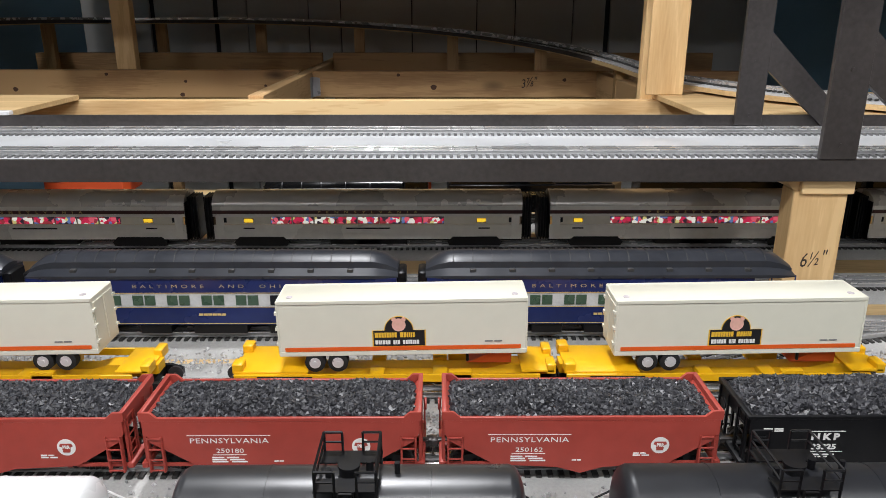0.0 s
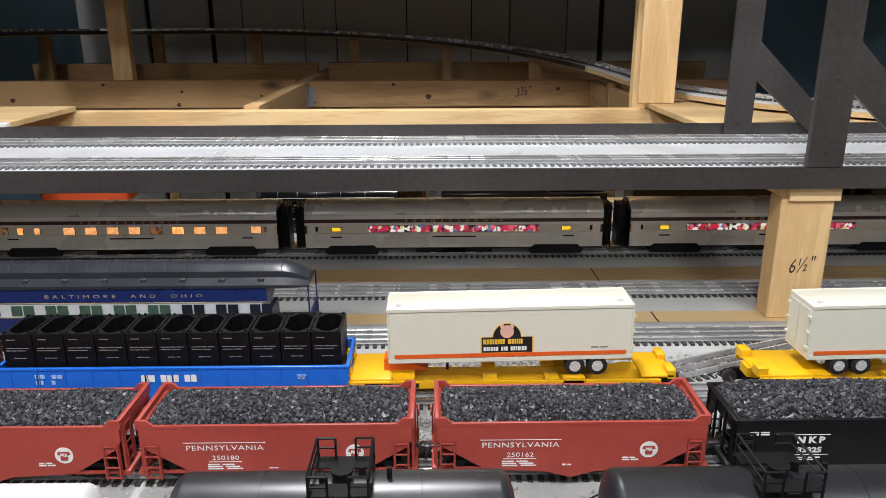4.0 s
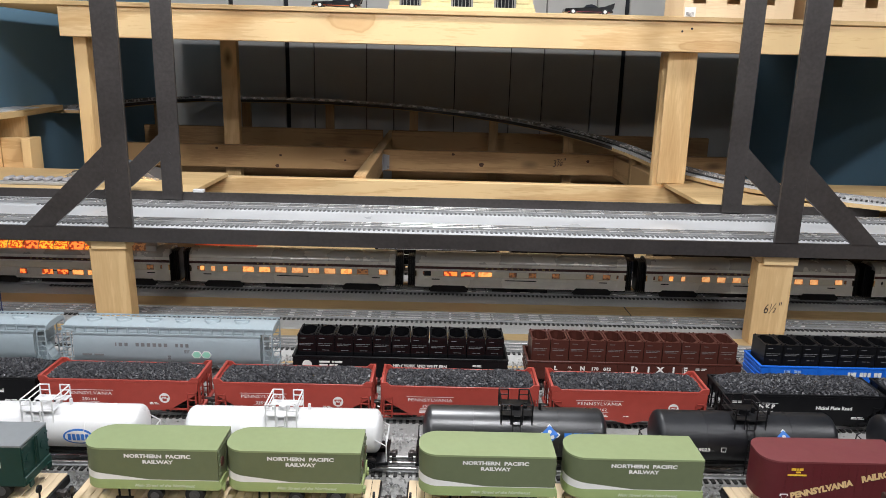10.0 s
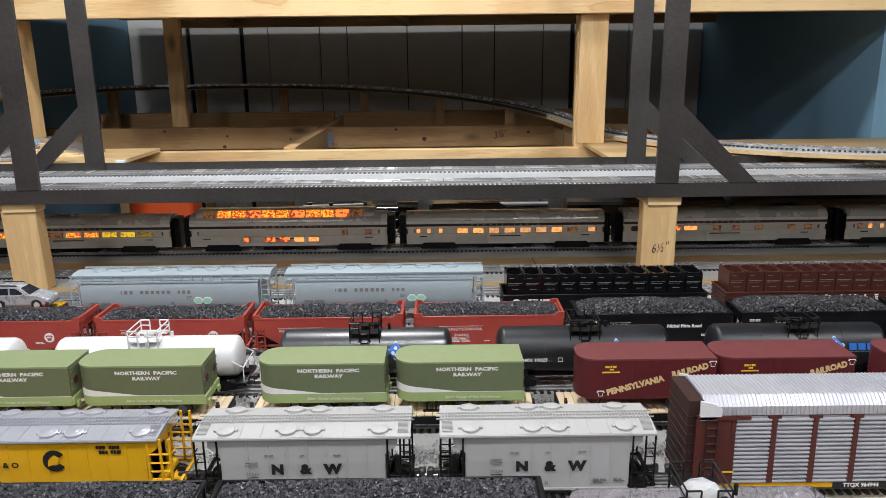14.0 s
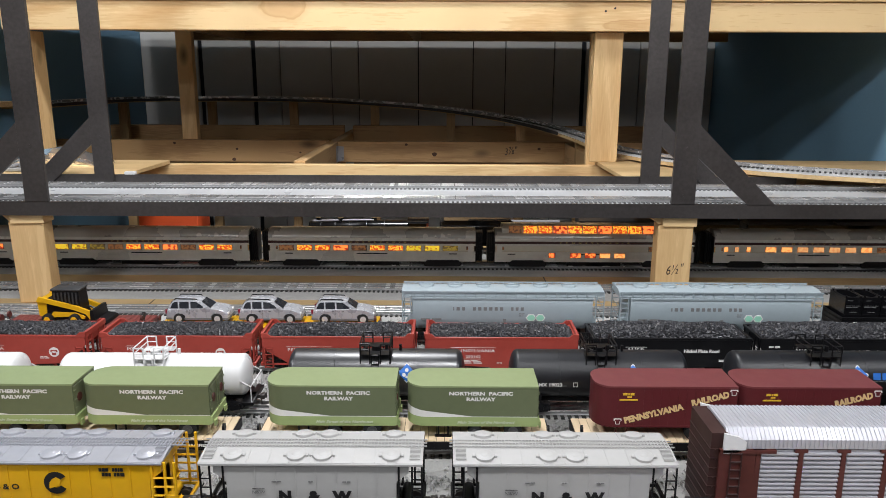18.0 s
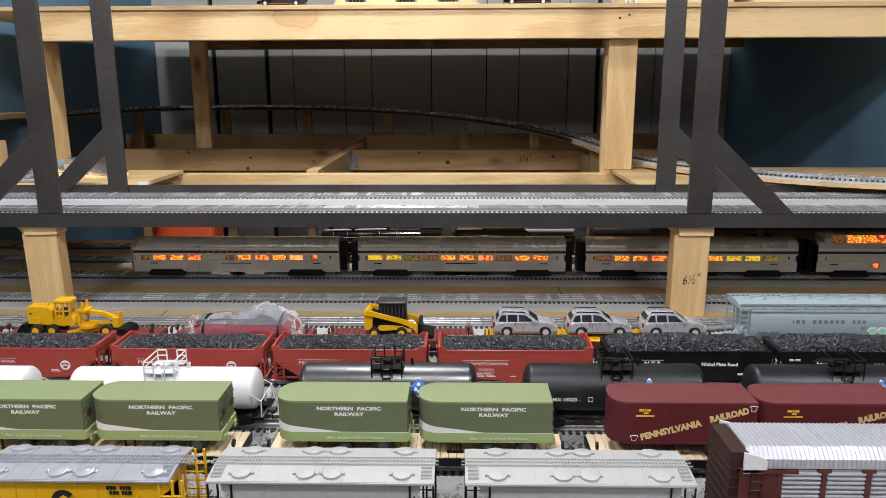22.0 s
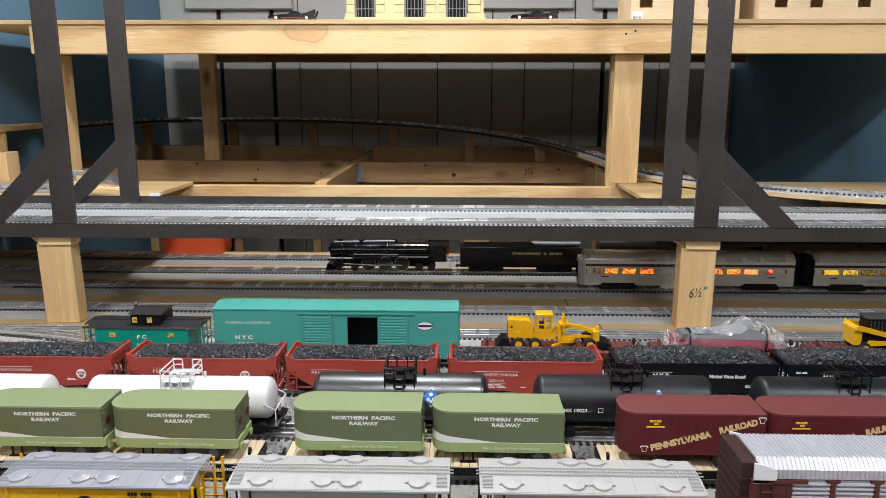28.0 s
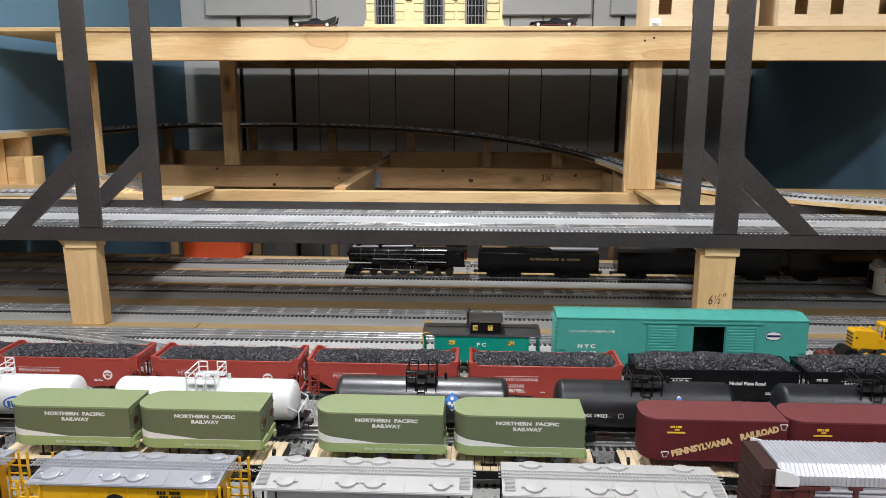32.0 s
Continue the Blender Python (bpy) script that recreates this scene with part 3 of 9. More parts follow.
def support_post(x, mark):
    p = thing("support_post", "short pine post with a cap block carrying the steel deck", "post", "short posts", (x, 0.866, DECK))
    bm = bmesh.new()
    box(bm, 0, 0.077, 0, 0.038, 0, 0.186, 0.0015)
    part("post", bm, PINE_Z, p)
    bm = bmesh.new()
    box(bm, 0.008, 0.082, -0.006, 0.038, 0.1815, 0.203, 0.0012)
    part("cap_block", bm, PINE_X, p)
    bm = bmesh.new()
    prism(bm, [(0.0, 0.1865), (0.0078, 0.1865), (0.0078, 0.203), (-0.016, 0.203)], "y", 0.004, 0.20)
    part("bearer", bm, PINE_Y, p)
    if mark:
        lettering("6½\"", 0.030, MARKER, p, 0.040, -0.0004, 0.083, "pencil_mark", stretch=0.75, tilt=8, shear=0.35)
    else:
        p.rotation_euler.y = radians(-1.3)
    return p


support_post(0.510, True)
support_post(-0.912, False)

# ---- steel upper deck with two tracks ----
UP = 1.190
upper = thing("upper_steel_deck", "dark steel-edged upper deck with two bare tracks", "deck", "", (0, 0, 0))
piece("board", BED_WHITE, -3.5, 3.6, 0.856, 1.2395, UP, UP + 0.010, parent=upper)
bm = bmesh.new()
prism(bm, [(0.848, 1.184), (0.8555, 1.184), (0.8555, 1.2145), (0.848, 1.2145)], "x", -3.5, 3.6)
part("front_flat_bar", bm, STEEL_BLACK, upper)
bm = bmesh.new()
prism(bm, [(1.240, 1.184), (1.246, 1.184), (1.246, 1.2225), (1.240, 1.2225)], "x", -3.5, 0.979)
part("rear_flat_bar", bm, STEEL_BLACK, upper)
for bx in (-1.6, -0.9, -0.2, 0.5, 1.2, 1.9):
    piece("cross_tie", STEEL_BLACK, bx, bx + 0.03, 0.8556, 1.2394, UP - 0.006, UP - 0.0005, parent=upper)
for ty in (0.958, 1.158):
    track(ty, -3.48, 3.58, z=UP + 0.010, bed=BED_WHITE, label="bare three-rail track on the pale upper deck", bed_w=0.07, high=0.0115)


def steel_frame(x, y, side, foot=1.2145):
    f = thing("steel_upright", "flat mill-scale steel upright with a diagonal brace", "steel post", "uprights of the upper deck", (x, y, foot))
    bm = bmesh.new()
    box(bm, 0, 0.050, -0.006, 0.004, 0.0, 1.05, 0.0009)
    part("upright", bm, STEEL_BLACK, f)
    bm = bmesh.new()
    if side > 0:
        prism(bm, [(0.0495, 0.168), (0.0495, 0.100), (0.163, 0.0), (0.222, 0.0)], "y", -0.0055, 0.0035)
    else:
        prism(bm, [(0.0005, 0.168), (0.0005, 0.100), (-0.114, 0.0), (-0.173, 0.0)], "y", -0.0055, 0.0035)
    part("brace", bm, STEEL_BLACK, f)
    bm = bmesh.new()
    for dz in (0.02, 0.12):
        rod(bm, (0.025, -0.0072, dz), (0.025, -0.0055, dz), 0.003, seg=6)
    part_islands("bolt", bm, STEEL_BLACK, f)
    return f


steel_frame(0.528, 0.8515, 1)
steel_frame(0.561, 1.2355, 1, 1.2040)
steel_frame(-0.861, 0.8515, -1)
steel_frame(-0.890, 1.2355, -1, 1.2040)

# ---- pine framing behind ----
bench = tagged(new("pine_bench_frame"), "pine joist frame of the unfinished middle level", "bench frame", "", "structure")


def board(name, m, x0, x1, y0, y1, z0, z1, parent=bench):
    return piece(name, m, x0, x1, y0, y1, z0, z1, bev=0.0015, parent=parent)


board("front_joist", PINE_X, -1.9, 1.9, 1.600, 1.638, 1.12, 1.208)
# Darker copy of the pine; alcove shade is put into its colour.
SHADED_PINE = wood("weathered_pine_board", (0.50, 0.30, 0.13), (0.30, 0.15, 0.06), 0)
board("rear_joist", SHADED_PINE, -1.57, -0.4465, 2.341, 2.379, 1.132, 1.222)
board("rear_joist", SHADED_PINE, -0.4045, 1.05, 2.345, 2.383, 1.132, 1.218)
board("cross_joist", PINE_Y, -0.444, -0.406, 1.639, 3.27, 1.130, 1.216)
board("cross_joist", PINE_Y, 0.535, 0.573, 1.639, 2.34, 1.130, 1.216)
KNOT = mat("dark_pine_knot", (0.075, 0.030, 0.012), 0.6, vary=0.35, scale=160)
for kx, kz, kr in ((-1.385, 1.160, 0.0085), (-1.080, 1.209, 0.0060), (-0.822, 1.186, 0.0055), (-0.836, 1.143, 0.0080), (-0.560, 1.172, 0.0045), (-0.121, 1.206, 0.0060), (-0.004, 1.166, 0.0100), (0.430, 1.190, 0.0065), (0.655, 1.158, 0.0080)):
    bm = bmesh.new()
    ky = 2.341 if kx < -0.44 else 2.345
    prism(bm, [(kx + kr * (1 + 0.16 * math.sin(3 * a + kx * 40)) * math.cos(a), kz + 0.85 * kr * math.sin(a)) for a in [2 * math.pi * i / 18 for i in range(18)]], "y", ky - 0.0005, ky + 0.001)
    part("knot", bm, KNOT, bench, smooth=0)
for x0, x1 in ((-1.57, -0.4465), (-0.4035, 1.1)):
    board("back_joist", SHADED_PINE, x0, x1, 2.85, 2.888, 1.16, 1.25)
    board("back_joist", SHADED_PINE, x0, x1, 2.86, 2.898, 1.02, 1.11)
lettering("3⅞\"", 0.04, MARKER, bench, 0.31, 2.3402, 1.18, "pencil_mark", stretch=0.8, tilt=10, shear=0.3)
bm = bmesh.new()
prism(bm, [(-0.4055, 1.135), (-0.4055, 1.2), (-0.4040, 1.2), (-0.4040, 1.135)], "y", 2.300, 2.3445)
prism(bm, [(-0.4038, 1.135), (-0.4038, 1.2), (-0.380, 1.197), (-0.380, 1.14)], "y", 2.3425, 2.3447)
part("joist_hanger", bm, SILVER, bench)
shelf_l = piece("plywood_shelf", PLY, -1.95, -0.825, 1.2475, 1.5995, 1.2095, 1.2215, "loose piece of pale plywood on the joists", "plywood", bev=0.001)
piece("plywood_shelf", PLY, 0.520, 1.75, 1.2475, 1.655, 1.2095, 1.2215, "loose piece of pale plywood on the joists", "plywood", bev=0.001)
piece("shelf_batten", PINE_Y, -1.0, -0.96, 1.2475, 1.5, 1.12, 1.209, "pine batten under the plywood", "batten")
piece("shelf_batten", PINE_Y, 0.7, 0.74, 1.2475, 1.5, 1.12, 1.209, "pine batten under the plywood", "batten")

# top shelf
top = tagged(new("top_shelf"), "upper pine-framed plywood shelf", "shelf", "", "structure")
EDGE_PINE = wood("knotty_pine_board", (0.78, 0.56, 0.29), (0.58, 0.33, 0.13), 0, knots=False, clouds=((-0.445, 1.688, 0.090, 0.055), (0.62, 1.63, 0.16, 0.022)))
board("edge_board", EDGE_PINE, -1.275, 1.9, 1.550, 1.588, 1.612, 1.696, top)
board("plywood_top", PLY, -1.52, 1.455, 1.541, 3.15, 1.6965, 1.7095, top)
board("plywood_top", PLY, 1.4555, 1.9, 1.541, 1.655, 1.6965, 1.7095, top)
board("rear_board", SHADED_PINE, -1.275, 1.45, 3.10, 3.138, 1.655, 1.696, top)
for bx in (-0.12, 0.75, -1.0):
    board("cross_board", PINE_Y, bx, bx + 0.038, 1.5885, 3.0995, 1.656, 1.696, top)
board("stud", PINE_Z, 0.492, 0.578, 1.590, 1.5995, 1.2218, 1.612, top)
board("stud", PINE_Z, 0.492, 0.578, 1.6395, 1.672, 1.10, 1.612, top)
board("stud", PINE_Z, -1.258, -1.220, 1.590, 1.679, 1.2218, 1.612, top)
# Darker copy of the post pine; the risers' shade is in the colour.
SHADED_POST = wood("shaded_pine_post", (0.46, 0.29, 0.13), (0.30, 0.16, 0.06), 2)
board("stud", PINE_Z, -1.060, -0.996, 2.385, 2.423, 1.0, 1.696, top)
for sx, sz in ((0.512, 1.669), (0.539, 1.677)):
    bm = bmesh.new()
    rod(bm, (sx, 1.5492, sz), (sx, 1.552, sz), 0.0032, seg=10)
    part("screw_hole", bm, DARK_GAP, top)
# low box at the left with a plywood lid
side = thing("pine_side_box", "small pine framed stand with a plywood lid", "stand", "", (0, 0, 0))
bm = bmesh.new()
prism(bm, [(-1.573, 1.40), (-1.460, 1.45), (-1.470, 1.72), (-1.505, 1.985), (-1.573, 1.985)], "z", 1.372, 1.389)
part("lid", bm, PLY, side, smooth=0)
bm = bmesh.new()
prism(bm, [(-1.572, 1.45), (-1.480, 1.48), (-1.490, 1.80), (-1.572, 1.80)], "z", 1.3892, 1.3925)
part("grey_mat", bm, BED_WHITE, side, "pale grey foam sheet on the lid", smooth=0)
board("back_panel", PINE_Z, -1.573, -1.477, 1.685, 1.703, 1.10, 1.3715, side)
board("front_panel", PINE_X, -1.535, -1.459, 1.640, 1.655, 1.10, 1.308, side)
board("upright", PINE_Z, -1.4585, -1.432, 1.615, 1.684, 1.10, 1.309, side)
board("upright", PINE_Z, -1.572, -1.5355, 1.60, 1.64, 1.10, 1.3715, side)

# curved track high at the back, coming round to the right
curve = thing("curved_upper_track", "long curved steel-edged track high at the back", "track", "", (0, 0, 0))
pts = []
for i in range(41):
    a = radians(118 - i * 3.1)
    pts.append((-0.98 + 1.62 * math.cos(a) ** 1 if a < math.pi / 2 else -0.98 + 1.4 * math.cos(a), 1.62 + 1.43 * math.sin(a)))

pts = [(-1.508, 1.99), (-1.508, 2.2), (-1.50, 2.4), (-1.48, 2.58), (-1.45, 2.74), (-1.40, 2.88)] + [p for p in pts if -1.36 < p[0] < -0.2 or p[1] > 1.95 and p[0] > -0.2]
pts += [(0.625, 1.83), (0.655, 1.70), (0.705, 1.55), (0.765, 1.45), (0.835, 1.36), (0.92, 1.275), (1.02, 1.205), (1.14, 1.15), (1.30, 1.10), (1.48, 1.07)]


def climb(y, x=0.0):
    """Height of the curve: it climbs towards the back and stays high along the side wall."""
    y += (3.08 - y) * min(1.0, max(0.0, (-1.2 - x) / 0.22))
    return 1.236 + 0.13 * max(0.0, (y - 1.85) / 1.2)


def ribbon(bm, pts, off0, off1, z0, z1):
    prev = None
    for i, (x, y) in enumerate(pts):
        xa, ya = pts[max(i - 1, 0)]
        xb, yb = pts[min(i + 1, len(pts) - 1)]
        d = Vector((xb - xa, yb - ya)).normalized()
        n = Vector((d.y, -d.x))
        q = [bm.verts.new((x + n.x * o, y + n.y * o, z + climb(y, x))) for o, z in ((off0, z0), (off1, z0), (off1, z1), (off0, z1))]
        if prev:
            for k in range(4):
                bm.faces.new((prev[k], prev[(k + 1) % 4], q[(k + 1) % 4], q[k]))
        else:
            bm.faces.new(q)
        prev = q
    bm.faces.new(prev[::-1])


bm = bmesh.new()
ribbon(bm, pts, -0.062, 0.055, -0.009, 0.001)
part("plywood_base", bm, PLY, curve)
bm = bmesh.new()
ribbon(bm, pts, -0.050, 0.050, 0.0012, 0.005)
part("bed", bm, BED_WHITE, curve)
tie_bm = bmesh.new()
box(tie_bm, -0.0026, 0.0026, -0.0275, 0.0275, 0.0, 0.004)
CURVE_TIE = mesh_of("tie", tie_bm, TIE, 0)
for i in range(len(pts) - 1):
    (xa, ya), (xb, yb) = pts[i], pts[i + 1]
    if ya > 2.5 or xa < -0.2:
        continue
    n = max(1, round(math.hypot(xb - xa, yb - ya) / 0.0125))
    for k in range(n):
        u = k / n
        tie = part("tie", CURVE_TIE, None, curve, at=(xa + (xb - xa) * u, ya + (yb - ya) * u, climb(ya + (yb - ya) * u) + 0.0052))
        tie.rotation_euler.z = math.atan2(yb - ya, xb - xa)
bm = bmesh.new()
ribbon(bm, pts[:-12], 0.0555, 0.0595, -0.005, 0.007)
part("steel_edge", bm, STEEL_BLACK, curve)
for o in (-0.016, 0.0, 0.016):
    bm = bmesh.new()
    ribbon(bm, pts, o - 0.0013, o + 0.0013, 0.0055, 0.015)
    part("rail", bm, RAIL, curve)
for i in range(4, 35, 5):
    x, y = pts[i]
    if y > 1.95:
        piece("riser", SHADED_POST, x - 0.02, x + 0.02, y - 0.015, y + 0.015, 0.0, climb(y, x) - 0.0095, "pine riser under the curved track", "riser", group="risers of the curve")
# small things behind and above
b = thing("orange_carton", "orange printed card carton under the upper deck", "box", "", (-0.942, 1.60, DECK))
bm = bmesh.new()
box(bm, 0, 0.190, 0, 0.12, 0.0, 0.17, 0.002)
part("carton", bm, BOX_ORANGE, b)
bars([(0.085, 0.125, 0.088, 0.105)], PAPER, b, -0.0005, "paper_label")

strip = thing("track_parts", "grey plastic track ends in a row on the plywood", "model part", "", (-1.348, 1.315, 1.2217))
bm = bmesh.new()
box(bm, 0.0, 0.245, -0.022, 0.022, 0.0, 0.010, 0.002)
part("roadbed_piece", bm, ROADBED, strip)
for i in range(9):
    bm = bmesh.new()
    box(bm, 0.012 + i * 0.026, 0.026 + i * 0.026, -0.020, 0.020, 0.0102, 0.020, 0.003)
    part("tie_block", bm, PALE_SILVER, strip)
bag = thing("plastic_bag", "crumpled clear plastic bag on the plywood", "bag", "", (-1.09, 1.45, 1.2217))
bag.scale = (2.0, 1.3, 1.3)
bm = bmesh.new()
rb = random.Random(9)
rings = []
for i in range(11):
    u = -0.065 + 0.013 * i
    hh = 0.012 + 0.030 * math.sin(math.pi * i / 10) + rb.uniform(-0.004, 0.004)
    rings.append([bm.verts.new((u + rb.uniform(-0.003, 0.003), 0.045 * math.cos(a) + rb.uniform(-0.005, 0.005), max(0.0004, hh / 2 + hh / 2 * math.sin(a) + rb.uniform(-0.004, 0.004)))) for a in [2 * math.pi * k / 12 for k in range(12)]])
for p, q in zip(rings, rings[1:]):
    for k in range(12):
        bm.faces.new((p[k], p[(k + 1) % 12], q[(k + 1) % 12], q[k]))
bm.faces.new(rings[0])
bm.faces.new(rings[-1])
part("film", bm, PLASTIC_BAG, bag, smooth=12).visible_shadow = False
clip = thing("white_clip", "small white plastic clip on the steel edge", "clip", "", (-0.815, 1.2475, 1.2217))
bm = bmesh.new()
box(bm, 0.0, 0.028, -0.008, 0.008, 0.0, 0.008, 0.001)
part("clip_body", bm, WHITE, clip)

# ---- how far each train has run: seconds, metres ----
FREIGHT = [(0, 0), (0.5, 0.073), (1, 0.145), (1.5, 0.219), (2, 0.295), (2.5, 0.367), (3, 0.436), (3.5, 0.514), (5.5, 0.811), (6, 0.884), (6.5, 0.957), (7, 1.03), (7.5, 1.103), (8, 1.177), (8.5, 1.251), (9, 1.323), (9.5, 1.396), (10, 1.47), (10.5, 1.547), (11, 1.621), (11.5, 1.694), (12, 1.772), (12.5, 1.853), (13, 1.93), (13.5, 2.003), (14, 2.076), (14.5, 2.152), (15, 2.231), (15.5, 2.308), (17.5, 2.606), (18, 2.678), (18.5, 2.751), (19, 2.825), (19.5, 2.9), (20, 2.974), (20.5, 3.047), (21, 3.118), (21.5, 3.192), (22, 3.267), (22.5, 3.342), (23, 3.416), (23.5, 3.489), (24, 3.562), (24.5, 3.637), (25, 3.71), (25.5, 3.783), (27.5, 4.08), (28, 4.152), (28.5, 4.224), (29, 4.298), (29.5, 4.372), (30, 4.449), (30.5, 4.526), (31, 4.601), (31.5, 4.676), (32, 4.752)]
SILVER_TRAIN = [(0, 0), (0.5, 0.097), (1, 0.194), (1.5, 0.293), (2, 0.389), (2.5, 0.482), (3, 0.577), (3.5, 0.672), (5.5, 1.059), (6, 1.156), (6.5, 1.25), (7, 1.342), (7.5, 1.436), (8, 1.533), (8.5, 1.633), (9, 1.732), (9.5, 1.828), (10, 1.924), (10.5, 2.017), (11, 2.112), (11.5, 2.211), (12, 2.308), (12.5, 2.402), (13, 2.496), (13.5, 2.593), (14, 2.693), (14.5, 2.792), (15, 2.886), (15.5, 2.979), (17.5, 3.374), (18, 3.462), (18.5, 3.558), (19, 3.663), (19.5, 3.765), (20, 3.864), (20.5, 3.955), (21, 4.045), (21.5, 4.143), (22, 4.245), (22.5, 4.344), (23, 4.443), (23.5, 4.54), (24, 4.642), (24.5, 4.739), (25, 4.843), (25.5, 4.944), (27.5, 5.305), (28, 5.394), (28.5, 5.482), (29, 5.571), (29.5, 5.66), (30, 5.748), (30.5, 5.837), (31, 5.926), (31.5, 6.014), (32, 6.103)]
BLUE_TRAIN = [(0, 0), (0.5, -0.077), (1, -0.154), (1.5, -0.238), (2, -0.317), (2.5, -0.394), (3, -0.469), (3.5, -0.546), (5.5, -0.864), (6, -0.941), (6.5, -1.018), (7, -1.095), (7.5, -1.172), (8, -1.249), (8.5, -1.326), (9, -1.403), (9.5, -1.48), (10, -1.557), (10.5, -1.634), (11, -1.711), (11.5, -1.788), (12, -1.865), (12.5, -1.942), (13, -2.019), (13.5, -2.096), (14, -2.173), (14.5, -2.25), (15, -2.327), (15.5, -2.404), (17.5, -2.712), (18, -2.789), (18.5, -2.866), (19, -2.943), (19.5, -3.02), (20, -3.097), (20.5, -3.174), (21, -3.251), (21.5, -3.328), (22, -3.405), (22.5, -3.482), (23, -3.559), (23.5, -3.636), (24, -3.713), (24.5, -3.79), (25, -3.867), (25.5, -3.944), (27.5, -4.252), (28, -4.329), (28.5, -4.406), (29, -4.483), (29.5, -4.56), (30, -4.637), (30.5, -4.714), (31, -4.791), (31.5, -4.868), (32, -4.945)]

# ---- rolling stock: common pieces ----
MOVERS = []
SHARED = {}


def shared(key, make, material, smooth=40):
    if key not in SHARED:
        bm = bmesh.new()
        make(bm)
        SHARED[key] = mesh_of(key, bm, material, smooth)
    return SHARED[key]


def wheel_mesh(bm):
    rod(bm, (0, -0.0185, 0), (0, -0.0150, 0), 0.0078, seg=16)
    rod(bm, (0, -0.0152, 0), (0, -0.0140, 0), 0.0088, seg=16)
    rod(bm, (0, 0.0140, 0), (0, 0.0152, 0), 0.0088, seg=16)
    rod(bm, (0, 0.0150, 0), (0, 0.0185, 0), 0.0078, seg=16)
    rod(bm, (0, -0.0205, 0), (0, 0.0205, 0), 0.0016, seg=6)


def truck_mesh(bm):
    box(bm, -0.006, 0.006, -0.021, 0.021, 0.007, 0.0155)


def side_frame_mesh(bm):
    prism(bm, [(-0.026, 0.004), (-0.010, 0.001), (0.010, 0.001), (0.026, 0.004), (0.026, 0.011), (0.012, 0.0155), (-0.012, 0.0155), (-0.026, 0.011)], "y", -0.0255, -0.0205)
    for dx in (-0.0055, 0, 0.0055):
        rod(bm, (dx, -0.0268, 0.0025), (dx, -0.0268, 0.0105), 0.0022, seg=6)
    for dx in (-0.019, 0.019):
        rod(bm, (dx, -0.024, 0.0078), (dx, -0.0285, 0.0078), 0.0042, seg=8)


def coupler_mesh(bm):
    box(bm, -0.012, 0.004, -0.003, 0.003, -0.003, 0.003, 0.0006)
    box(bm, 0.004, 0.011, -0.0055, 0.0045, -0.004, 0.004, 0.001)
    box(bm, 0.009, 0.0125, 0.001, 0.0055, -0.004, 0.004, 0.0006)
    rod(bm, (0.006, -0.004, -0.012), (0.006, -0.004, -0.003), 0.0009, seg=5)


def running_gear(car, xs, half, lift=0.0, couplers=True):
    """Two trucks with their wheels, and the couplers."""
    for x in xs:
        tr = part("truck", shared("truck", truck_mesh, BLACK), None, car, at=(x, 0, lift))
        for s in (0, 1):
            part("side_frame", shared("side_frame", side_frame_mesh, BLACK), None, tr).rotation_euler = (0, 0, s * math.pi)
        for dx in (-0.019, 0.019):
            part("wheelset", shared("wheelset", wheel_mesh, STEEL_BLACK), None, tr, at=(dx, 0, 0.0078))
    if couplers:
        for s in (-1, 1):
            c = part("coupler", shared("coupler", coupler_mesh, STEEL_BLACK), None, car, at=(s * half, 0, 0.014))
            c.rotation_euler = (0, 0, 0 if s > 0 else math.pi)


def ladder(bm, x, y, z0, z1, w=0.008, n=4, r=0.0007, along="x"):
    for i in range(n):
        z = z0 + (z1 - z0) * i / (n - 1)
        if along == "x":
            rod(bm, (x - w / 2, y, z), (x + w / 2, y, z), r, seg=5)
        else:
            rod(bm, (x, y - w / 2, z), (x, y + w / 2, z), r, seg=5)
    for s in (-1, 1):
        if along == "x":
            rod(bm, (x + s * w / 2, y, z0 - 0.002), (x + s * w / 2, y, z1 + 0.002), r, seg=5)
        else:
            rod(bm, (x, y + s * w / 2, z0 - 0.002), (x, y + s * w / 2, z1 + 0.002), r, seg=5)


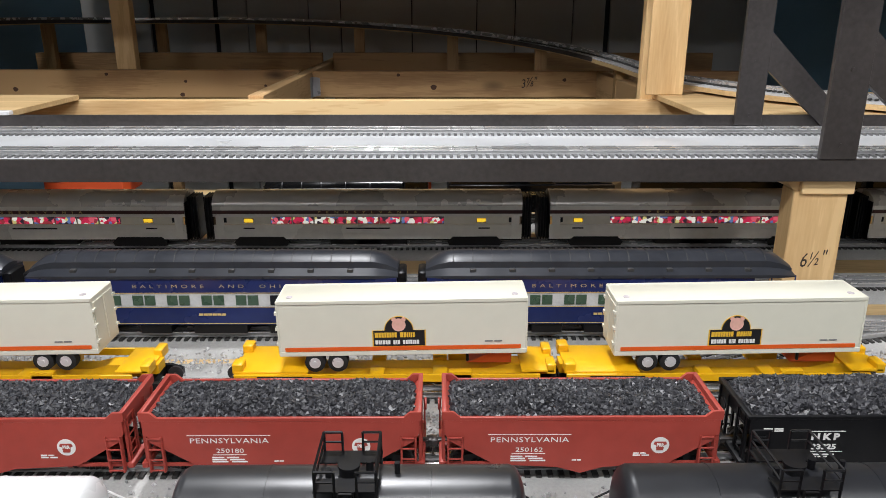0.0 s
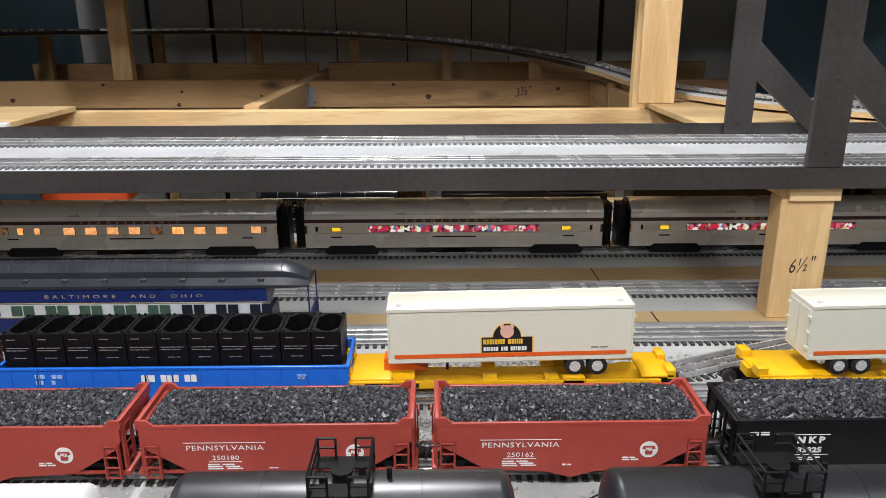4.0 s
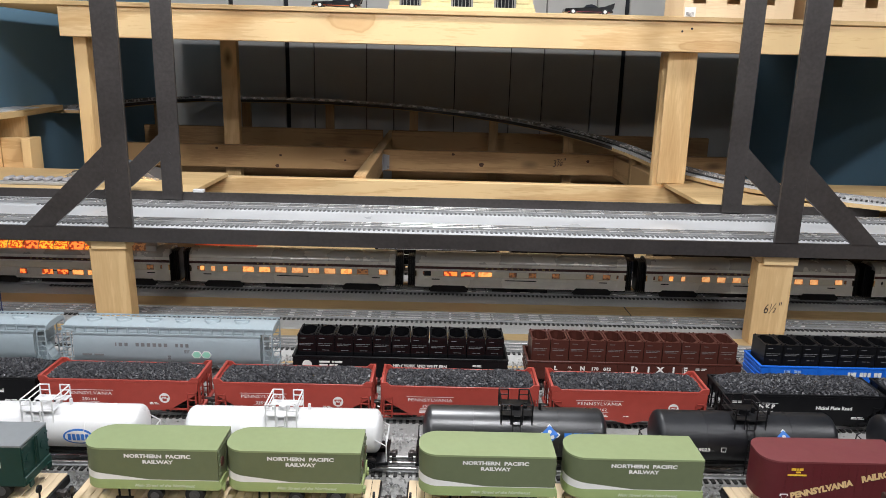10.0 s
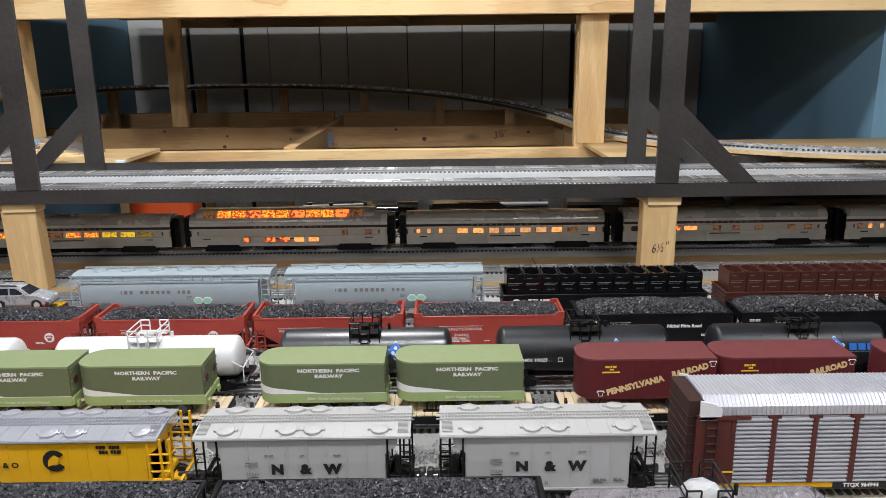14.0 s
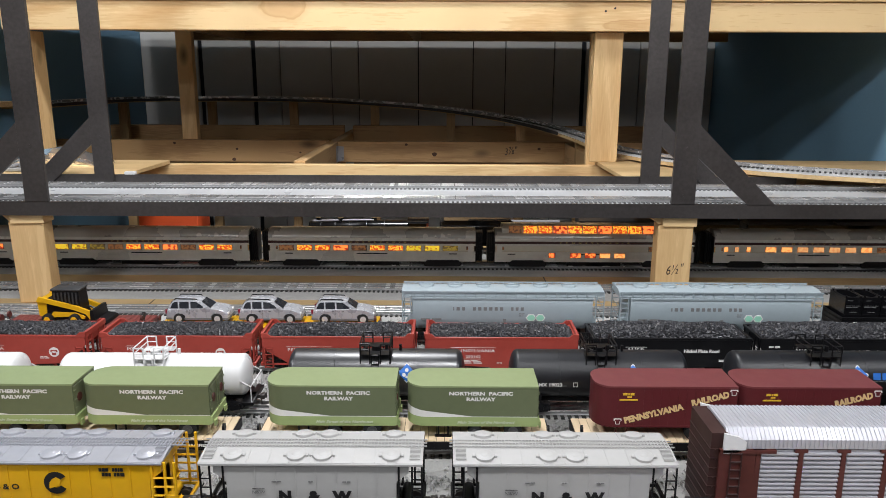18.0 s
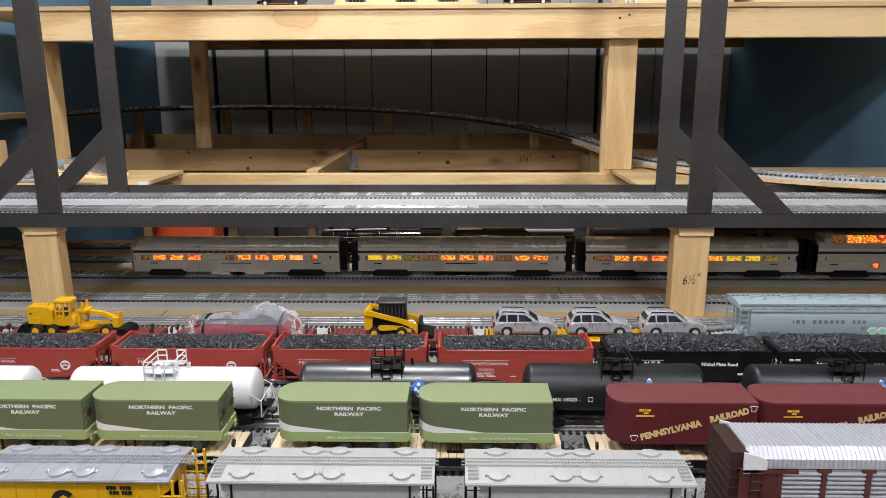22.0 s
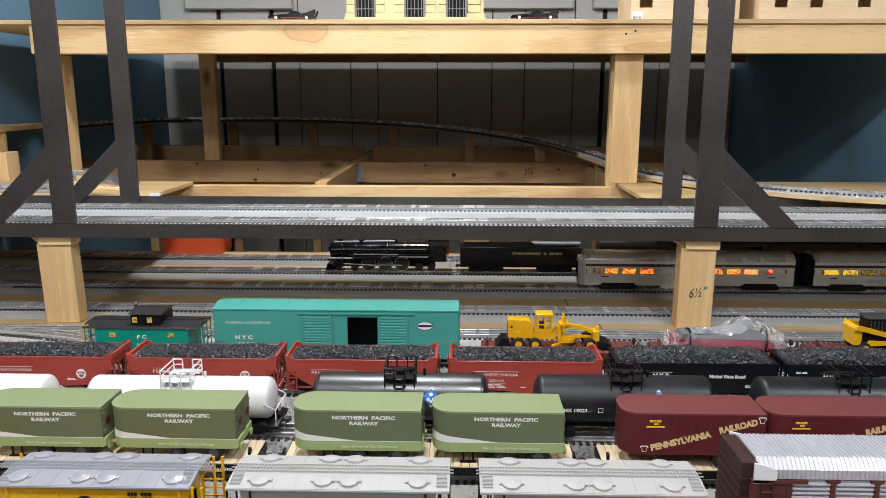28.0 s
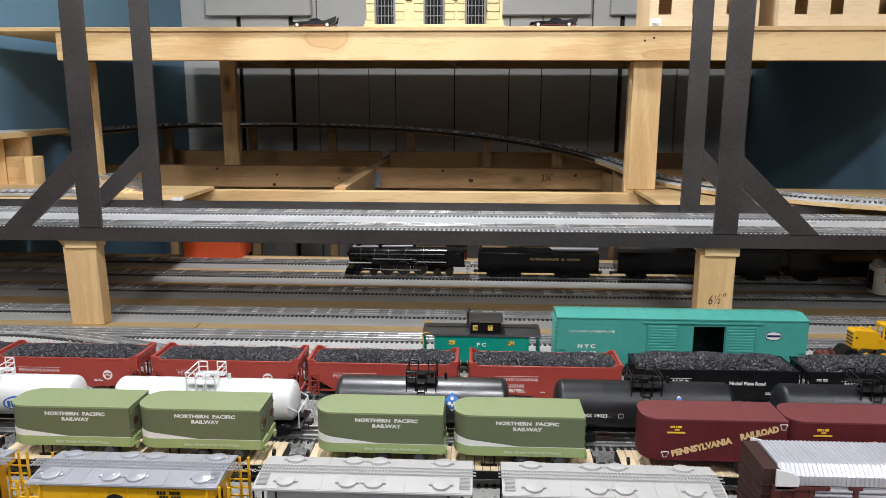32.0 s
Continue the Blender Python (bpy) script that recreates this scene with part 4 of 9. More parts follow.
def heap(name, length, width, seed, size=0.0034, count=2300, crown=0.007, material=None):
    """A load of loose lumps: a rounded base with many tumbled pieces."""
    rnd = np.random.RandomState(seed)
    verts, faces = [], []
    nx, ny = 40, 12
    hx, hy = length / 2, width / 2

    def top(x, y):
        e = (1 - (x / hx) ** 6) * (1 - (y / hy) ** 4)
        return crown * e + 0.0016 * math.sin(x * 61 + seed) * e + 0.0012 * math.sin(x * 27 + y * 90 + seed) * e
    for i in range(nx + 1):
        for j in range(ny + 1):
            x, y = -hx + length * i / nx, -hy + width * j / ny
            verts.append((x, y, top(x, y) - 0.001))
    for i in range(nx):
        for j in range(ny):
            a = i * (ny + 1) + j
            faces.append((a, a + ny + 1, a + ny + 2, a + 1))
    base = np.array([(1, 0, 0), (-1, 0, 0), (0, 1, 0), (0, -1, 0), (0, 0, 1), (0, 0, -1)], float)
    tri = ((0, 2, 4), (2, 1, 4), (1, 3, 4), (3, 0, 4), (2, 0, 5), (1, 2, 5), (3, 1, 5), (0, 3, 5))
    for k in range(count):
        x, y = rnd.uniform(-hx, hx) * 0.985, rnd.uniform(-hy, hy) * 0.96
        s = size * rnd.uniform(0.55, 1.25)
        q = base * (s * rnd.uniform(0.55, 1.1, (6, 1)))
        ax = rnd.normal(size=(3, 3))
        qq, _ = np.linalg.qr(ax)
        q = q @ qq.T
        z = top(x, y)
        o = len(verts)
        verts += [(float(a + x), float(b + y), float(c + z)) for a, b, c in q]
        faces += [(o + a, o + b, o + c) for a, b, c in tri]
    me = bpy.data.meshes.new(name)
    me.from_pydata(verts, [], faces)
    me.materials.append(material)
    return me


COAL_A = heap("coal_load", 0.244, 0.068, 3, material=COAL, count=3000, size=0.0034)
COAL_B = heap("coal_load", 0.254, 0.068, 8, material=COAL, crown=0.012, count=3000, size=0.0036)
COAL_C = heap("coal_load", 0.324, 0.068, 5, material=COAL_GREY, count=3400, size=0.0035)


def wheel(car, x, y, z, r, w, name="tyre", hub=CHROME):
    """A road wheel with its hub, on the side that looks towards -y."""
    def tyre(bm):
        rod(bm, (0, 0, 0), (0, w, 0), r, seg=18)
        rod(bm, (0, -0.0006, 0), (0, 0.0002, 0), r * 0.86, r * 0.97, seg=18)

    def rim(bm):
        rod(bm, (0, -0.0012, 0), (0, 0.001, 0), r * 0.56, seg=14)
        rod(bm, (0, -0.002, 0), (0, 0, 0), r * 0.22, seg=8)
    t = part(name, shared("tyre_%.4f_%.4f" % (r, w), tyre, RUBBER), None, car, at=(x, y, z))
    part("hub", shared("hub_%.4f_%s" % (r, hub.name), rim, hub), None, t)
    return t


# ---- open hoppers ----
def open_hopper(x, number, red=True, length=0.252, coal=None, y=Y_HOP, top=0.0615, words=True):
    paint = RED_OXIDE if red else BLACK
    car = thing("hopper_car", ("oxide-red open hopper car heaped with coal, white lettering" if red else "black open hopper car heaped with coal, white lettering"),
                "hopper car", "open coal hoppers", (x, y, deck_z(y) + 0.016))
    h, w = length / 2, 0.0365
    q = (top - 0.008) / 0.0535

    def Z(v):
        return 0.008 + (v - 0.008) * q
    for s in (-1, 1):
        bm = bmesh.new()
        prism(bm, [(-h, top), (-h, Z(0.046)), (-h + 0.004, Z(0.038)), (-h + 0.046, Z(0.0125)), (-0.022, Z(0.0095)), (0.0, Z(0.003)), (0.022, Z(0.0095)), (h - 0.046, Z(0.0125)), (h - 0.004, Z(0.038)), (h, Z(0.046)), (h, top)],
              "y", s * w - 0.0011, s * w + 0.0011)
        part("side_sheet", bm, paint, car)
        bm = bmesh.new()
        box(bm, -h - 0.002, h + 0.002, s * w - 0.0014, s * w + 0.0016, top - 0.003, top + 0.0008, 0.0004)
        for k in range(27):
            xx = -h + 0.006 + k * (length - 0.012) / 26
            rod(bm, (xx, s * (w + 0.0009), top - 0.0045), (xx, s * (w + 0.0016), top - 0.0045), 0.0006, seg=5)
        part("top_chord", bm, paint, car)
        bm = bmesh.new()
        box(bm, s * h - 0.0022, s * h + 0.0022, -w, w, top - 0.003, top + 0.0062 if red else top + 0.0009, 0.0005)
        if red:
            for t in (-1, 1):
                prism(bm, [(s * (h + 0.002), top), (s * (h - 0.014), top + 0.0008), (s * (h - 0.008), top + 0.006), (s * (h + 0.002), top + 0.0062)], "y", t * w - 0.0015, t * w + 0.0015)
        part("end_chord", bm, paint, car)
        bm = bmesh.new()
        prism(bm, [(s * h, top), (s * (h - 0.003), top), (s * (h - 0.052), Z(0.0125)), (s * (h - 0.049), Z(0.0125)), (s * h, Z(0.046))], "y", -w + 0.0012, w - 0.0012)
        part("slope_sheet", bm, paint, car)
        for t in (-1, 1):
            bm = bmesh.new()
            xa = s * (h - 0.010)
            ladder(bm, xa, t * (w + 0.002), Z(0.008), Z(0.041), w=0.013, n=4, r=0.0009)
            box(bm, xa - 0.0075, xa - 0.0055, t * w - 0.002, t * w + 0.002, Z(0.006), Z(0.043))
            box(bm, xa + 0.0055, xa + 0.0075, t * w - 0.002, t * w + 0.002, Z(0.006), Z(0.043))
            part("corner_ladder", bm, paint, car)
        bm = bmesh.new()
        ladder(bm, s * (h + 0.002), -w + 0.012, Z(0.012), top - 0.002, w=0.012, n=6, along="y")
        part("end_ladder", bm, paint, car)
        bm = bmesh.new()
        rod(bm, (s * (h + 0.004), 0.012, 0.02), (s * (h + 0.004), 0.012, Z(0.054)), 0.0009, seg=6)
        rod(bm, (s * (h + 0.0045), 0.012, Z(0.048)), (s * (h + 0.006), 0.012, Z(0.048)), 0.006, seg=12)
        part("brake_wheel", bm, paint, car)
        for yy in (-w + 0.004, -0.012, 0.012, w - 0.004):
            bm = bmesh.new()
            box(bm, s * (h + 0.0005) - 0.0012, s * (h + 0.0005) + 0.0012, yy - 0.0012, yy + 0.0012, 0.011, top - 0.002)
            part("end_post", bm, paint, car)
        bm = bmesh.new()
        prism(bm, [(s * 0.07 - 0.014, 0.0115), (s * 0.07 + 0.014, 0.0115), (s * 0.07 + 0.006, 0.003), (s * 0.07 - 0.006, 0.003)], "y", -0.026, 0.026)
        part("hopper_outlet", bm, paint, car)
    bm = bmesh.new()
    box(bm, -h - 0.004, h + 0.004, -0.008, 0.008, 0.0105, 0.0155, 0.001)
    for s in (-1, 1):
        box(bm, s * (h + 0.002) - 0.003, s * (h + 0.002) + 0.003, -w, w, 0.009, 0.015, 0.0008)
        box(bm, min(s * (h - 0.048), s * h), max(s * (h - 0.048), s * h), -w + 0.001, -w + 0.003, 0.0105, 0.0135)
    part("underframe", bm, paint if red else BLACK, car)
    load = part("coal_load", coal or (COAL_A if red else COAL_B), None, car, "heap of glittering black coal", at=(0, 0, top - 0.002 if red else top - 0.001))
    load["kind"] = "stuff"
    yf = -w - 0.0013
    if red:
        lettering("PENNSYLVANIA", 0.0074, INK_WHITE, car, -0.048, yf, 0.0385, stretch=1.30, space=1.08)
        lettering(number, 0.0066, INK_WHITE, car, -0.048, yf, 0.0280, stretch=1.3)
        bars([(-0.086, -0.010, 0.0440, 0.0444), (-0.064, -0.033, 0.0238, 0.0242)] + small_print(-0.065, 0.0205, 0.034, 3) + small_print(-0.008, 0.0165, 0.012, 1) + small_print(0.048, 0.0235, 0.016, 2), INK_WHITE, car, yf)
        bm = bmesh.new()
        rod(bm, (0.0725, yf - 0.0002, 0.0325), (0.0725, yf + 0.0008, 0.0325), 0.0085, seg=24)
        seal = part("round_seal", bm, INK_WHITE, car, smooth=30)
        bm = bmesh.new()
        kx, kz = 0.0725, 0.0325
        prism(bm, [(kx + a, kz + b) for a, b in ((-0.0052, 0.0040), (0.0052, 0.0040), (0.0062, 0.0012), (0.0040, 0.0004), (0.0031, -0.0052), (-0.0031, -0.0052), (-0.0040, 0.0004), (-0.0062, 0.0012))], "y", yf - 0.0005, yf - 0.00025)
        part("keystone", bm, RED_OXIDE, seal, smooth=0)
        lettering("PRR", 0.0046, INK_WHITE, seal, kx, yf - 0.0006, kz + 0.0004, stretch=0.85, bold=0.0002)
    elif words:
        lettering("N K P", 0.0090, INK_WHITE, car, -0.060, yf, 0.0405, stretch=1.15, bold=0.0005)
        lettering(number, 0.0075, INK_WHITE, car, -0.060, yf, 0.0300, stretch=1.25, bold=0.0003)
        lettering("Nickel Plate Road", 0.0082, INK_WHITE, car, 0.050, yf, 0.0395, stretch=1.0, bold=0.0003)
        bars([(-0.078, -0.042, 0.0463, 0.0468), (-0.078, -0.042, 0.0250, 0.0255)] + small_print(-0.118, 0.0485, 0.024, 2) + small_print(-0.074, 0.0215, 0.03, 2) + small_print(0.08, 0.0235, 0.022, 2), INK_WHITE, car, yf)
    running_gear(car, (-h + 0.034, h - 0.034), h + 0.006)
    return car


for i, (hx, num) in enumerate(((-0.685, "250141"), (-0.405, "250155"), (-0.1355, "250180"), (0.1395, "250162"))):
    open_hopper(hx, num)
for hx, num in ((-0.950, "33309"), (0.4235, "33325"), (0.703, "33318"), (0.982, "33341")):
    open_hopper(hx, num, red=False, length=0.262)


# front pair of black hoppers
def front_hopper(x, length):
    car = open_hopper(x, "", red=False, length=length, coal=COAL_C, y=Y_FRONT, top=0.0875, words=False)
    tagged(car, "long black open hopper car heaped with grey coal")
    yf = -0.0378
    bm = bmesh.new()
    rod(bm, (-length / 2 + 0.043, yf - 0.0003, 0.075), (-length / 2 + 0.043, yf + 0.0008, 0.075), 0.0075, seg=24)
    part("yellow_disc", bm, INK_YELLOW, car, smooth=30)
    lettering("P R R", 0.012, INK_WHITE, car, -0.055, yf, 0.062, stretch=1.1, bold=0.0004)
    for kx in (length / 2 - 0.048,):
        bm = bmesh.new()
        prism(bm, [(kx - 0.008, 0.052), (kx + 0.008, 0.052), (kx + 0.0095, 0.0470), (kx + 0.006, 0.0455), (kx + 0.0045, 0.036), (kx - 0.0045, 0.036), (kx - 0.006, 0.0455), (kx - 0.0095, 0.0470)], "y", yf - 0.0003, yf + 0.0006)
        bmesh.ops.translate(bm, vec=(0, 0, 0.028), verts=bm.verts)
        part("keystone", bm, INK_WHITE, car, smooth=0)
        bm = bmesh.new()
        prism(bm, [(kx - 0.0066, 0.0509), (kx + 0.0066, 0.0509), (kx + 0.0078, 0.0475), (kx + 0.005, 0.0462), (kx + 0.0037, 0.0371), (kx - 0.0037, 0.0371), (kx - 0.005, 0.0462), (kx - 0.0078, 0.0475)], "y", yf - 0.0006, yf - 0.0004)
        bmesh.ops.translate(bm, vec=(0, 0, 0.028), verts=bm.verts)
        part("keystone_field", bm, BLACK, car, smooth=0)
        lettering("PRR", 0.0062, INK_WHITE, car, kx, yf - 0.0008, 0.0735, stretch=0.9, bold=0.0002)
    return car


front_hopper(-0.009, 0.332)
front_hopper(-0.357, 0.332)


# ---- tank cars ----
def tank_car(x, white, y=Y_TANK, half=0.122, paint=None, trim=None):
    paint = paint or (WHITE if white else SATIN_BLACK)
    trim = trim or (WHITE if white else BLACK)
    label = "white tank car with a railed platform on top" if white else "satin black tank car with a black platform and logo"
    car = thing("tank_car", label, "tank car", "tank cars", (x, y, deck_z(y) + 0.016))
    r, zc = (0.0315, 0.0500) if white and y == Y_TANK else (0.0355, 0.0545)
    bm = bmesh.new()
    prof = [(-half - 0.012, 0.0)] + [(-half - 0.012 + 0.012 * (1 - math.cos(a)), r * math.sin(a)) for a in (0.35, 0.7, 1.0, 1.25)] + [(-half, r), (-half + 0.002, r)]
    mid = []
    for bx in (-half * 0.5, 0.0, half * 0.5):
        mid += [(bx - 0.0006, r), (bx - 0.0005, r + 0.0004), (bx + 0.0005, r + 0.0004), (bx + 0.0006, r)]
    lathe(bm, prof + mid + [(-a, b) for a, b in prof[::-1]], 0, zc, 40)
    part("tank", bm, paint, car, smooth=30)
    bm = bmesh.new()
    box(bm, -half - 0.018, half + 0.018, -0.007, 0.007, 0.011, 0.0185, 0.001)
    for s in (-1, 1):
        box(bm, s * (half + 0.012) - 0.009, s * (half + 0.012) + 0.009, -0.034, 0.034, 0.013, 0.0185, 0.0008)
        prism(bm, [(-0.025, 0.018), (0.025, 0.018), (0.030, 0.04), (-0.030, 0.04)], "x", s * (half - 0.03) - 0.006, s * (half - 0.03) + 0.006)
    part("underframe", bm, BLACK, car)
    # platform round the hatch
    plat = part("walkway", shared("tank_walk_%s" % trim.name, lambda b: [box(b, -0.0235, 0.0235, s * 0.018 - 0.008 if s < 0 else 0.010, s * 0.018 + 0.008 if s < 0 else 0.026, 0.0, 0.0012) for s in (-1, 1)], trim), None, car, at=(0, 0, zc + r + 0.001))
    z0 = zc + r
    for s in (-1, 1):
        bm = bmesh.new()
        for yy in (-0.026, 0.026):
            for xx in (s * 0.022, s * 0.008):
                rod(bm, (xx, yy, z0 - 0.018), (xx, yy, z0 + 0.0185), 0.0011, seg=5)
            rod(bm, (s * 0.022, yy, z0 + 0.0185), (s * 0.008, yy, z0 + 0.0185), 0.0011, seg=5)
            rod(bm, (s * 0.022, yy, z0 + 0.010), (s * 0.008, yy, z0 + 0.010), 0.0009, seg=5)
        rod(bm, (s * 0.022, -0.026, z0 + 0.0185), (s * 0.022, 0.026, z0 + 0.0185), 0.0011, seg=5)
        rod(bm, (s * 0.022, -0.026, z0 + 0.010), (s * 0.022, 0.026, z0 + 0.010), 0.0009, seg=5)
        part_islands("rail_bar", bm, trim, car)
    bm = bmesh.new()
    rod(bm, (0, 0, z0 - 0.003), (0, 0, z0 + 0.006), 0.0075, seg=18)
    rod(bm, (0, 0, z0 + 0.006), (0, 0, z0 + 0.008), 0.0085, seg=18)
    rod(bm, (0.015, 0.004, z0 - 0.003), (0.015, 0.004, z0 + 0.008), 0.003, seg=10)
    rod(bm, (-0.015, -0.004, z0 - 0.003), (-0.015, -0.004, z0 + 0.006), 0.0025, seg=10)
    rod(bm, (0.036, 0, z0 - 0.003), (0.036, 0, z0 + 0.009), 0.0022, seg=8)
    part("hatch", bm, trim, car)
    bm = bmesh.new()
    ladder(bm, 0.0, -0.0285, z0 - 0.012, z0 + 0.002, w=0.011, n=2, r=0.001)
    ladder(bm, 0.0, -0.0375, 0.014, zc + 0.012, w=0.011, n=7, r=0.0009)
    rod(bm, (-0.0055, -0.0375, zc + 0.012), (-0.0055, -0.0285, z0 - 0.012), 0.0009, seg=5)
    rod(bm, (0.0055, -0.0375, zc + 0.012), (0.0055, -0.0285, z0 - 0.012), 0.0009, seg=5)
    part("ladder", bm, trim, car)
    for s in (-1, 1):
        bm = bmesh.new()
        xe = s * (half + 0.018)
        for yy in (-0.032, 0.032):
            rod(bm, (xe, yy, 0.016), (xe, yy, 0.043), 0.0009, seg=5)
            rod(bm, (xe, yy, 0.043), (s * (half + 0.002), yy, 0.052), 0.0009, seg=5)
        rod(bm, (xe, -0.032, 0.043), (xe, 0.032, 0.043), 0.0009, seg=5)
        rod(bm, (xe - s * 0.003, 0.0, 0.035), (xe - s * 0.001, 0.0, 0.035), 0.0065, seg=14)
        rod(bm, (xe - s * 0.01, 0.0, 0.035), (xe, 0.0, 0.035), 0.001, seg=5)
        part("end_handrail", bm, trim, car)
    running_gear(car, (-half + 0.024, half - 0.024), half + 0.02)
    return car, r, zc


def on_tank(bm_pts, xc, ang, r, zc, lift):
    """A flat outline laid on the tank's side: x along, s round the shell from angle ang (0 at the side, up positive)."""
    bm = bmesh.new()
    va = []
    for x, s in bm_pts:
        a = ang + s / r
        va.append(bm.verts.new((xc + x, -(r + lift) * math.cos(a), zc + (r + lift) * math.sin(a))))
    bm.faces.new(va)
    return bm


for tx in (-1.084, -0.739, -0.394):
    car, r, zc = tank_car(tx, True, half=0.132)
    ring = [(0.022 * math.cos(a), 0.0125 * math.sin(a)) for a in np.linspace(0, 2 * math.pi, 24, endpoint=False)]
    part("oval_emblem", on_tank(ring, 0.058, -0.1, r, zc, 0.0005), LOGO_BLUE, car, smooth=0)
    part("oval_field", on_tank([(a * 0.86, b * 0.78) for a, b in ring], 0.058, -0.1, r, zc, 0.0008), INK_WHITE, car, smooth=0)
    for k in range(5):
        w0 = -0.0150 + k * 0.0062
        part("oval_word", on_tank([(w0, -0.005), (w0 + 0.0046, -0.005), (w0 + 0.0046, 0.005), (w0, 0.005)], 0.058, -0.1, r, zc, 0.0011), LOGO_BLUE, car, smooth=0)

for tx in (-0.0590, 0.275, 0.606, 0.936):
    car, r, zc = tank_car(tx, False, paint=SATIN_BLACK if tx < 0 else MATT_BLACK)
    dm = [(-0.015, 0), (0, -0.015), (0.015, 0), (0, 0.015)]
    part("diamond_logo", on_tank(dm, 0.047, 0.36, r, zc, 0.0005), INK_WHITE, car, smooth=0)
    part("diamond_field", on_tank([(a * 0.88, b * 0.88) for a, b in dm], 0.047, 0.36, r, zc, 0.0007), LOGO_BLUE, car, smooth=0)
    for ex, es, er in ((0.0, 0.004, 0.0028), (-0.004, -0.003, 0.0028), (0.004, -0.003, 0.0028), (0.0, -0.006, 0.002)):
        part("leaf_mark", on_tank([(ex + er * math.cos(a), es + er * math.sin(a)) for a in np.linspace(0, 2 * math.pi, 10, endpoint=False)], 0.047, 0.36, r, zc, 0.0009), INK_WHITE, car, smooth=0)
    for k, w in enumerate((0.011, 0.011, 0.014)):
        part("printed_word", on_tank([(0, 0), (w, 0), (w, 0.010), (0, 0.010)], 0.068 + k * 0.0135, 0.16, r, zc, 0.0005), LOGO_BLUE, car, smooth=0)
    for k in range(5):
        part("small_print", on_tank([(0, 0), (0.007, 0), (0.007, 0.0012), (0, 0.0012)], 0.068 + k * 0.0085, 0.08, r, zc, 0.0005), INK_GREY, car, smooth=0)
        part("small_print", on_tank([(0, 0), (0.006, 0), (0.006, 0.0012), (0, 0.0012)], -0.095 + k * 0.0095, -0.19, r, zc, 0.0005), INK_GREY, car, smooth=0)
    lettering("DMX 19023", 0.0072, INK_WHITE, car, -0.078, -r - 0.0006, zc - 0.0045, bold=0.0002, stretch=1.15)
    bars([(-0.0415, -0.0345, zc - 0.0075, zc - 0.007), (-0.0415, -0.0345, zc - 0.0013, zc - 0.0008), (-0.0415, -0.041, zc - 0.0075, zc - 0.0008), (-0.035, -0.0345, zc - 0.0075, zc - 0.0008)], INK_WHITE, car, -r - 0.0004)

car, r, zc = tank_car(0.312, True, y=Y_FRONT, half=0.118, paint=CLEAR_PURPLE, trim=BLACK)
tagged(car, "tank car of clear purple plastic with a sparkling dome")
bm = bmesh.new()
lathe(bm, [(-0.117, 0), (-0.115, 0.019), (0.115, 0.019), (0.117, 0)], 0, zc - 0.008, 24)
part("inner_core", bm, mat("violet_filling", (0.20, 0.11, 0.46), 0.4, vary=0.7, scale=45), car)
bm = bmesh.new()
for k in range(28):
    quad = []
    for a, f in ((k, 1.0), (k + 1, 1.0), (k + 1, 0.86), (k, 0.86)):
        w0 = 2 * math.pi * a / 28
        ang = 0.35 + 0.011 * f * math.sin(w0) / r
        quad.append(bm.verts.new((-0.05 + 0.022 * f * math.cos(w0), -(r + 0.0006) * math.cos(ang), zc + (r + 0.0006) * math.sin(ang))))
    bm.faces.new(quad)
part("oval_ring", bm, RED_TOY, car, smooth=0)
for k in range(3):
    part("printed_word", on_tank([(0, -0.003), (0.006, -0.003), (0.006, 0.003), (0, 0.003)], -0.062 + k * 0.009, 0.35, r, zc, 0.0006), RED_TOY, car, smooth=0)
bm = bmesh.new()
bmesh.ops.create_icosphere(bm, subdivisions=2, radius=0.014, matrix=Matrix.Translation((0, -0.004, zc + r + 0.004)) @ Matrix.Diagonal((1.55, 1.2, 0.8, 1)))
for v in bm.verts:
    v.co += Vector((random.uniform(-1, 1), random.uniform(-1, 1), random.uniform(-1, 1))) * 0.0014
FACETED = clear("clear_faceted_plastic", (0.9, 0.9, 0.92), 0.12)
FACETED.node_tree.nodes["Principled BSDF"].inputs["Transmission Weight"].default_value = 0.45
part("faceted_dome", bm, FACETED, car, smooth=0)


# ---- piggyback trailers ----
def nose_outline(length, w, r):
    """Plan of a van with a rounded nose at its left end."""
    pts = [(length / 2, -w), (length / 2, w)]
    pts += [(-length / 2 + r - r * math.sin(a), w - r + r * math.cos(a)) for a in [i * math.pi / 2 / 8 for i in range(9)]]
    pts += [(-length / 2 + r - r * math.cos(a), -w + r - r * math.sin(a)) for a in [i * math.pi / 2 / 8 for i in range(9)]]
    return pts


TYRE_HUB = mat("dull_wheel_hub", (0.06, 0.06, 0.06), 0.5)


